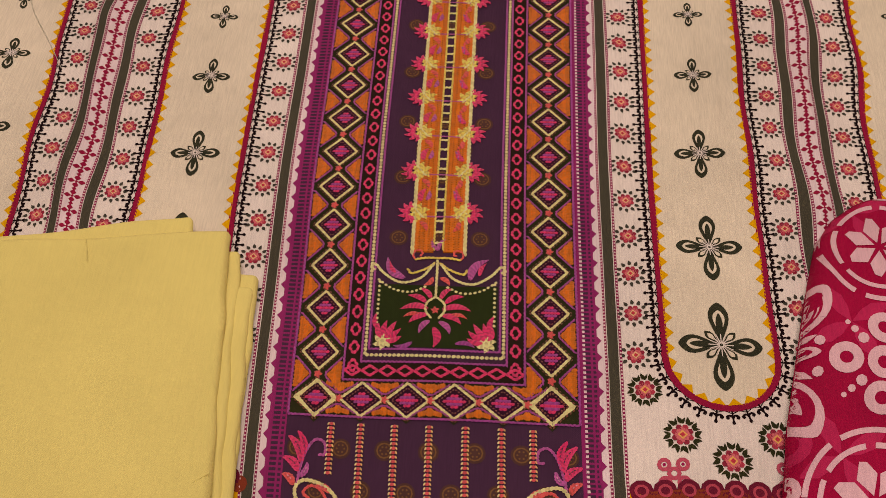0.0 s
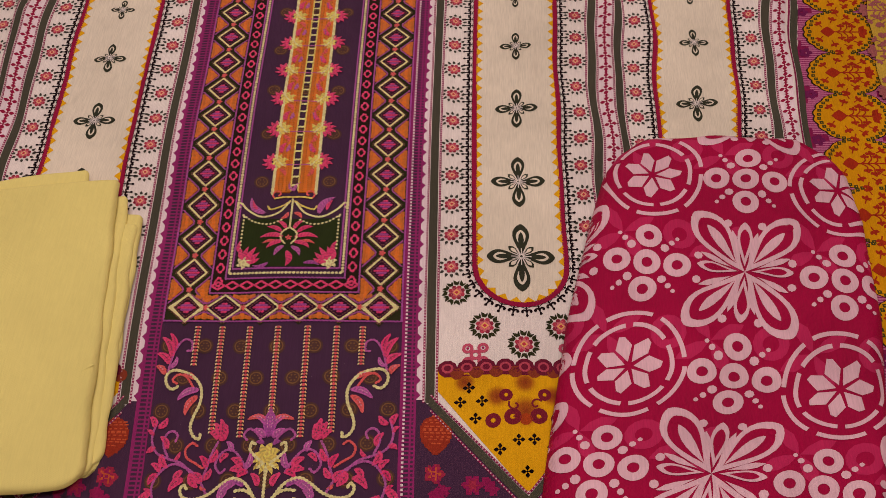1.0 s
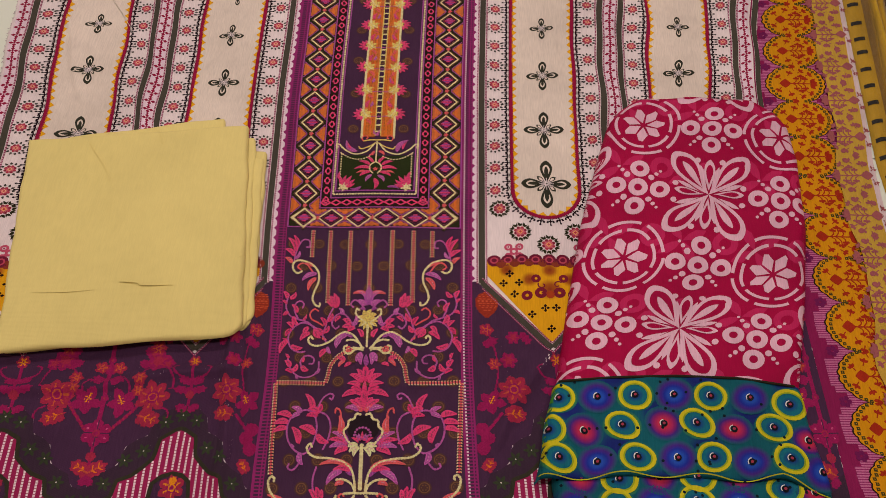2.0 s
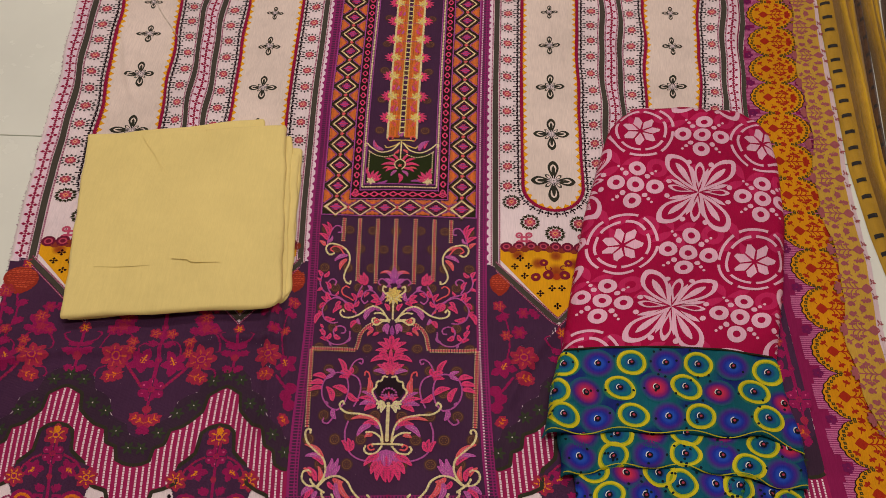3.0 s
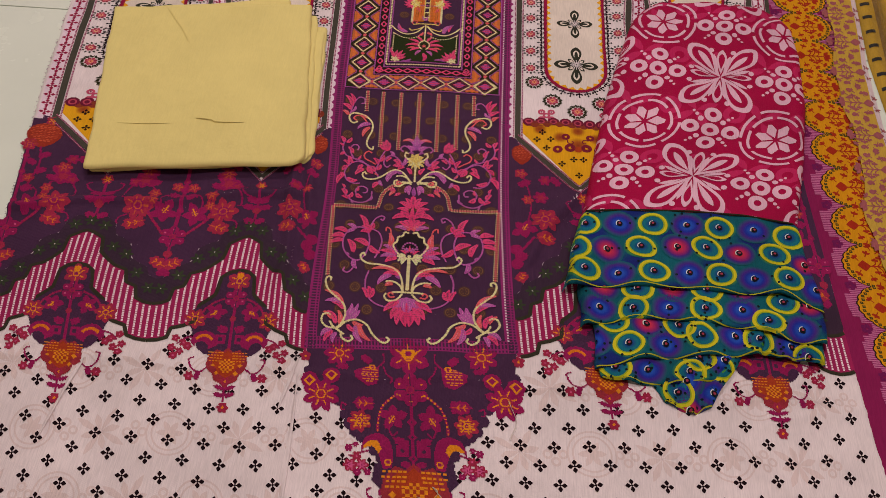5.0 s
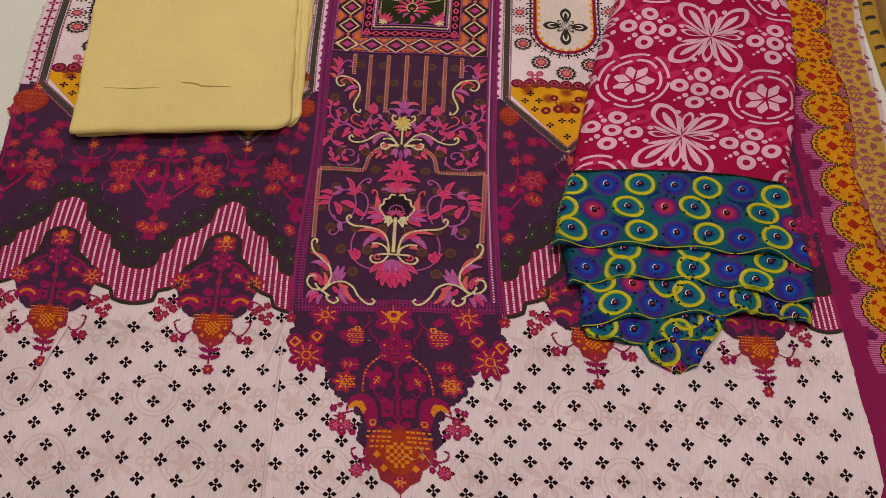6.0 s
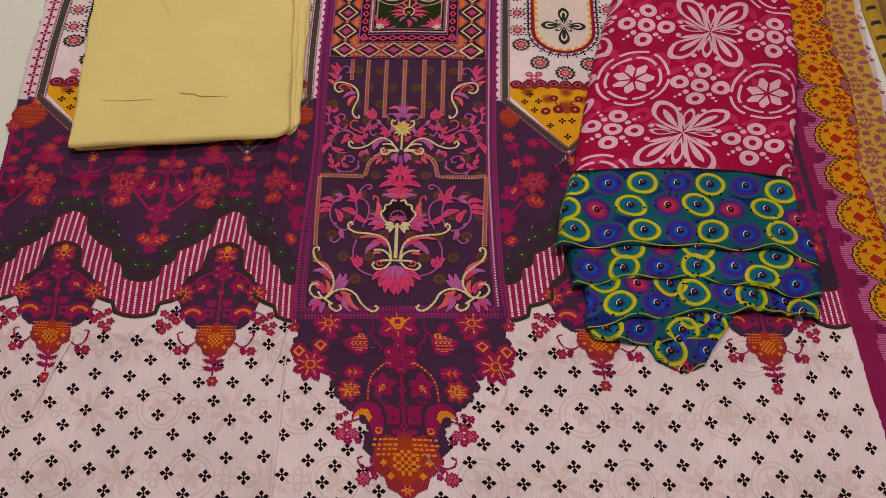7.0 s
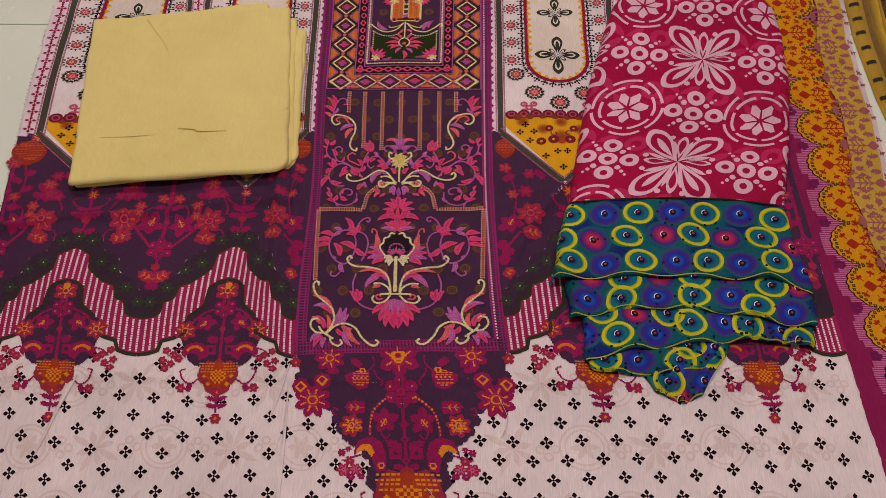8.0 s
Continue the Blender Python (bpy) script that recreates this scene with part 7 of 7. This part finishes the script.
row_f = [("o", 0.2802, -0.4613), ("b", 0.3199, -0.4618), ("o", 0.3711, -0.4615), ("o", 0.3821, -0.4407), ("b", 0.4120, -0.4427)]
row_g = [("o", 0.3555, -0.4891), ("b", 0.3654, -0.4736), ("b", 0.3980, -0.4886), ("o", 0.4046, -0.4511), ("r", 0.3661, -0.5122)]
build_tier(Tier((0.300, 0.336), (0.440, 0.392), [-0.430, -0.432, -0.428], [-0.500, -0.512, -0.516, -0.505], 0.004, 0.002, 5), row_g, "hanging blue tip of the scarf")
build_tier(Tier((0.257, 0.262), (0.432, 0.402), [-0.425, -0.425, -0.425], [-0.474, -0.482, -0.478, -0.468], 0.007, 0.005, 4), row_f, "rolled lower blue layer")
build_tier(Tier((0.254, 0.256), (0.470, 0.462), [-0.380, -0.380, -0.385], [-0.466, -0.452, -0.444, -0.437, -0.430], 0.011, 0.0115, 3), row_e0 + row_e, "third blue layer")
build_tier(Tier((0.420, 0.440), (0.545, 0.537), [-0.375, -0.370, -0.368], [-0.426, -0.430, -0.437], 0.010, 0.006, 6), row_e, "blue side flap")
build_tier(Tier((0.234, 0.239), (0.545, 0.546), [-0.335, -0.335, -0.335], [-0.410, -0.398, -0.393, -0.392, -0.398, -0.408, -0.414], 0.0160, 0.0165, 2), row_d0 + row_d, "second blue layer")
build_tier(Tier((0.2360, 0.2150), (0.5280, 0.5480), [-0.2370, -0.2290, -0.2250, -0.2260, -0.2360], [-0.358, -0.352, -0.349, -0.348, -0.350, -0.348, -0.366], 0.0255, 0.0225, 1), row_a + row_b + row_c, "upper blue layer")


def scarf_seam():
    """The dark hem where magenta meets blue."""
    s = np.linspace(0, 1, 40)
    x = 0.237 + (0.527 - 0.237) * s
    y = np.interp(s, np.linspace(0, 1, 5), [-0.2365, -0.2285, -0.2245, -0.2255, -0.2355])
    pts = np.stack([x - DX, y - DY, 0.0262 + 0 * s], 1)
    rings, faces = [], []
    for k in range(40):
        side = min(s[k], 1 - s[k]) * 0.29
        drop = 1 - math.sqrt(max(0, 1 - (1 - min(side / 0.010, 1)) ** 2))
        for a in range(6):
            e = 2 * math.pi * a / 6
            rings.append((pts[k, 0], pts[k, 1] + 0.0017 * math.cos(e), 0.0005 + (pts[k, 2] - 0.0005) * (1 - 0.85 * drop) + 0.0013 * math.sin(e)))
    for k in range(39):
        for a in range(6):
            faces.append((k * 6 + a, k * 6 + (a + 1) % 6, k * 6 + 6 + (a + 1) % 6, k * 6 + 6 + a))
    ob = mesh_object("dark_seam", rings, faces, CHIFFON, dupatta, "dark olive seam")
    dye(ob, np.tile(np.array(lin("2a2618")), (len(rings), 1)))


scarf_seam()

# ---- magenta border cloth with mustard scallops ----
border = thing("border_cloth", "magenta cloth with mustard scalloped border, thin edge folded back", "cloth")
B_Y = [-0.85, -0.52, -0.42, -0.27, -0.19, -0.06, 0.1, 0.27, 0.335, 0.47, 0.86]
B_MID = [0.715, 0.668, 0.650, 0.632, 0.628, 0.621, 0.606, 0.607, 0.613, 0.627, 0.66]
B_END = [0.80, 0.735, 0.715, 0.690, 0.684, 0.690, 0.688, 0.697, 0.700, 0.706, 0.73]


B_GOLD = lin("cf8d0d")


def border_height(x, y):
    return 0.0030 + 0.0010 * np.sin(y * 19 + x * 5) + 0.0007 * np.sin(y * 47 - x * 21) + 0.0008 * smoothstep(0.62, 0.70, x)


def border_lay(z, lift):
    """z.real: metres from the scallops' middle line."""
    x = np.interp(z.imag, B_Y, B_MID) + z.real
    y = z.imag
    hem = smoothstep(0.592, 0.565, x) * 0.0012
    return np.stack([x, y, border_height(x, y) + lift - hem], 1)


def scallop_motif(p, c, rust, lift):
    """The branching rust flower of one scallop."""
    p.fill(c - 0.0150 + 0.0088 * np.array([1, 0.5 + 0.6j, 1j, -0.5 + 0.6j, -1, -0.5 - 0.6j, -1j, 0.5 - 0.6j]), rust, lift)
    p.line(np.linspace(c - 0.008, c + 0.022, 6), 0.0018, rust, lift)
    for f in (-1, 1):
        for u0, u1, h, q in ((-0.004, 0.001, 0.0085, 0.0052), (0.003, 0.008, 0.0125, 0.0060), (0.010, 0.014, 0.0080, 0.0055)):
            p.line(c + curve(u0, u1 + 0.5j * f * h, u1 + 1j * f * h, n=8), 0.0016, rust, lift)
            for a in (0.3, 1.5, 2.7):
                p.petal(c + u1 + 1j * f * h, q, q * 0.75, f * a, rust, lift, 1.2, None, n=6)
        p.petal(c + 0.021, 0.013, 0.0062, f * 0.95, rust, lift, 1.2, None, n=6)
        p.petal(c + 0.026, 0.0095, 0.0058, f * 1.9, rust, lift, 1.2, None, n=6)
        # loose sprigs towards the waist
        for u, v, a in ((-0.024, 0.0115, 2.2), (-0.009, 0.0190, 1.2), (0.007, 0.0235, 0.7), (0.019, 0.0175, 0.5), (-0.003, 0.0305, 1.9)):
            z = c + u + 1j * f * v
            for t in (-0.9, 0, 0.9):
                p.petal(z, 0.0066, 0.0042, f * (a + t), rust, lift, 1.2, None, n=5)
            p.line(np.linspace(z, z - 0.005 * np.exp(1j * f * a), 3), 0.0014, rust, lift)
    for f in (-1, 1):
        p.petal(c + 0.022, 0.0105, 0.0070, f * 0.32, rust, lift, 1.4, None, n=6)


def build_border():
    p = Print(border_lay, 0.0095)
    n, m = 24, 190
    ys = np.linspace(-0.85, 0.86, m)
    a = 0.52 - np.interp(ys, B_Y, B_MID)
    b = np.interp(ys, B_Y, B_END) - np.interp(ys, B_Y, B_MID)
    t = np.linspace(0, 1, n)
    pts = (a[:, None] + (b - a)[:, None] * t[None] + 1j * ys[:, None]).ravel()
    i, j = np.meshgrid(np.arange(n - 1), np.arange(m - 1))
    k = (j * n + i).ravel()
    p.add(pts, 0.0, lin("861d4e"), np.concatenate([np.stack([k, k + 1, k + n + 1], 1), np.stack([k, k + n + 1, k + n], 1)]))
    p.build("magenta_ground", PRINT, border, "plain magenta ground")
    p = Print(border_lay, 0.0095)
    pitch, vs = 0.0683, np.linspace(-0.85, 0.86, 1400)

    def reach(v):
        """Half width of the mustard band: wide lobes edged with small bumps."""
        q = np.abs(np.cos((v - 0.48) * math.pi / pitch)) ** 0.55
        return 0.011 + 0.030 * q + 0.0022 * np.abs(np.sin((v - 0.48) * math.pi / pitch * 6))

    w = reach(vs)
    for f in (-1, 1):
        # combed fringe outside the lobes, in steps
        for v in np.arange(-0.845, 0.855, 0.0031):
            near = float(reach(np.array([v]))[0])
            far = 0.004 * round(float(reach(np.array([round(v / 0.0093) * 0.0093]))[0]) / 0.004) + (0.0150 if f < 0 else 0.0105)
            far = min(max(far, near + 0.005), 0.056 if f < 0 else 0.050)
            p.strip(f * np.array([near, far]) + 1j * v, f * np.array([near, far]) + 1j * (v + 0.0018), lin("bd6a90"), L1)
            p.strip(f * np.array([near, far]) + 1j * (v + 0.0018), f * np.array([near, far]) + 1j * (v + 0.0031), lin("8c2a5e"), L1)
        for colour, grow, lift in ((lin("2c2014"), 0.0019, L2), (B_GOLD, 0.0, L3)):
            for k in range(5):
                p.strip(f * (w + grow) * k / 5 + 1j * vs, f * (w + grow) * (k + 1) / 5 + 1j * vs, colour, lift)
        # dark squares that follow the rim
        rim = f * (w - 0.0052) + 1j * vs
        d = np.concatenate([[0], np.cumsum(np.abs(np.diff(rim)))])
        for q in np.arange(0.003, d[-1], 0.0064):
            c = complex(np.interp(q, d, rim.real), np.interp(q, d, rim.imag))
            p.fill(c + 0.0021 * np.array([1 + 1j, -1 + 1j, -1 - 1j, 1 - 1j]), lin("43401c"), L4)
            p.dot(c, 0.0007, B_GOLD, L5, 4)
        for k in range(-13, 13):
            # small dark flowers in the notches between the lobes
            c = f * 0.043 + 1j * (0.48 + (k - 5.5) * pitch)
            for a in range(5):
                p.dot(c + 0.0045 * np.exp(1.257j * a), 0.0034, lin("6e1c50"), L2, 6)
    rust = lin("a02c16")
    for k in range(-13, 13):
        scallop_motif(p, 1j * (0.48 + (k - 6) * pitch), rust, L4)
    p.build("scallop_print", PRINT, border, "mustard scallops with rust flowers")
    # the thin edge folded back, wrong side up
    def fold_lay(z, lift):
        x = np.interp(z.imag, B_Y, B_END) - z.real
        h = border_height(x, z.imag)
        return np.stack([x, z.imag, h + 0.0026 * smoothstep(-0.001, 0.004, z.real) + lift + 0.0007 * np.sin(z.imag * 90 + z.real * 60)], 1)
    p = Print(fold_lay)
    ys = np.linspace(-0.84, 0.85, 260)
    wob = 0.0035 * np.sin(ys * 23) + 0.002 * np.sin(ys * 61)
    for k in range(6):
        p.strip((0.050 + wob) * k / 6 - 0.003 + 1j * ys, (0.050 + wob) * (k + 1) / 6 - 0.003 + 1j * ys, lin("bf9a3c") if k > 0 else lin("d8c4c4"), 0.0006)
    mauve = lin("9c5658")
    for k in range(-12, 13):
        c = 0.0250 + 1j * (0.48 - 0.034 + (k - 6) * 0.0683)
        scallop_motif(p, c, mauve, 0.0010)
        for f in (-1, 1):
            for u, v in ((-0.014, 0.020), (0.012, 0.026), (-0.004, 0.032)):
                p.dot(c + u + 1j * f * v, 0.0040, mauve, 0.0010, 7)
    p.build("folded_edge", PRINT, border, "faded reverse side of the folded edge")


build_border()

# ---- pleated mustard cloth beside it ----
PLEAT_M = cloth_material("mustard_pleated_cloth", None, 0.6, 0.0014, 0.0001, 0.15, 0.1, 0.2, 0.3)
pleats = thing("pleated_mustard_cloth", "mustard yellow cloth with black dashes gathered in narrow pleats", "cloth", (0.95, 0.15, 0.0))


def build_pleats():
    rng = random.Random(11)
    x = 0.0
    k = 0
    while x < 0.46:
        w = rng.uniform(0.006, 0.013)
        h = rng.uniform(0.008, 0.024)
        ys = np.linspace(-0.30, 0.75, 90)
        fan = 1 + (ys - 0.2) * 0.35
        base = x * fan + 0.006 * np.sin(ys * 7 + k) * smoothstep(0, 0.1, x) + np.interp(ys, [-0.3, -0.1, 0, 0.13, 0.3, 0.5, 0.75], [0.750, 0.716, 0.704, 0.697, 0.7035, 0.7115, 0.725])
        prof = [(0, 0.0005), (0.12, 0.55), (0.3, 0.9), (0.5, 1.0), (0.72, 0.85), (0.95, 0.35), (1.25, 0.02)]
        verts, cols = [], []
        wave = 1 + 0.25 * np.sin(ys * 13 + k * 2.1)
        tone = rng.choice([lin("c49c10"), lin("b08a0e"), lin("bd960e"), lin("8a6a12"), lin("4e3212")])
        if k == 0:
            tone, w, h = lin("b08a12"), 0.026, 0.006
        for s, q in prof:
            verts.append(np.stack([base + s * w * fan - 0.95, ys - 0.15, 0.001 + q * h * wave], 1))
        grid = np.stack(verts, 1)
        m, n = grid.shape[:2]
        i, j = np.meshgrid(np.arange(n - 1), np.arange(m - 1))
        a = (j * n + i).ravel()
        ob = mesh_object("pleat", grid.reshape(-1, 3).tolist(), np.stack([a, a + 1, a + n + 1, a + n], 1).tolist(), PLEAT_M, pleats)
        dye(ob, np.tile(np.array(tone), (m * n, 1)))
        if k in (0, 4, 9):
            def dash_lay(z, lift, base=base, w=w, h=h, ys=ys, wave=wave, fan=fan, prof=prof):
                bx = np.interp(z.imag, ys, base)
                s = z.real
                q = np.interp(s, [a for a, _ in prof], [b for _, b in prof])
                return np.stack([bx + s * w * np.interp(z.imag, ys, fan) - 0.95, z.imag - 0.15, 0.001 + q * h * np.interp(z.imag, ys, wave) + lift], 1)
            for v in np.arange(-0.28, 0.72, 0.034 if k == 0 else 0.041):
                p = Print(dash_lay, 0.3)
                v += rng.uniform(-0.004, 0.004)
                t = np.linspace(0.15, 0.75, 6)
                p.strip(t + 1j * (v + 0.006 * t), t + 1j * (v + 0.0075 + 0.006 * t), lin("17130e"), 0.0007)
                p.build("dash", PLEAT_M, ob, "black woven dash")
        x += w * 1.02
        k += 1


build_pleats()
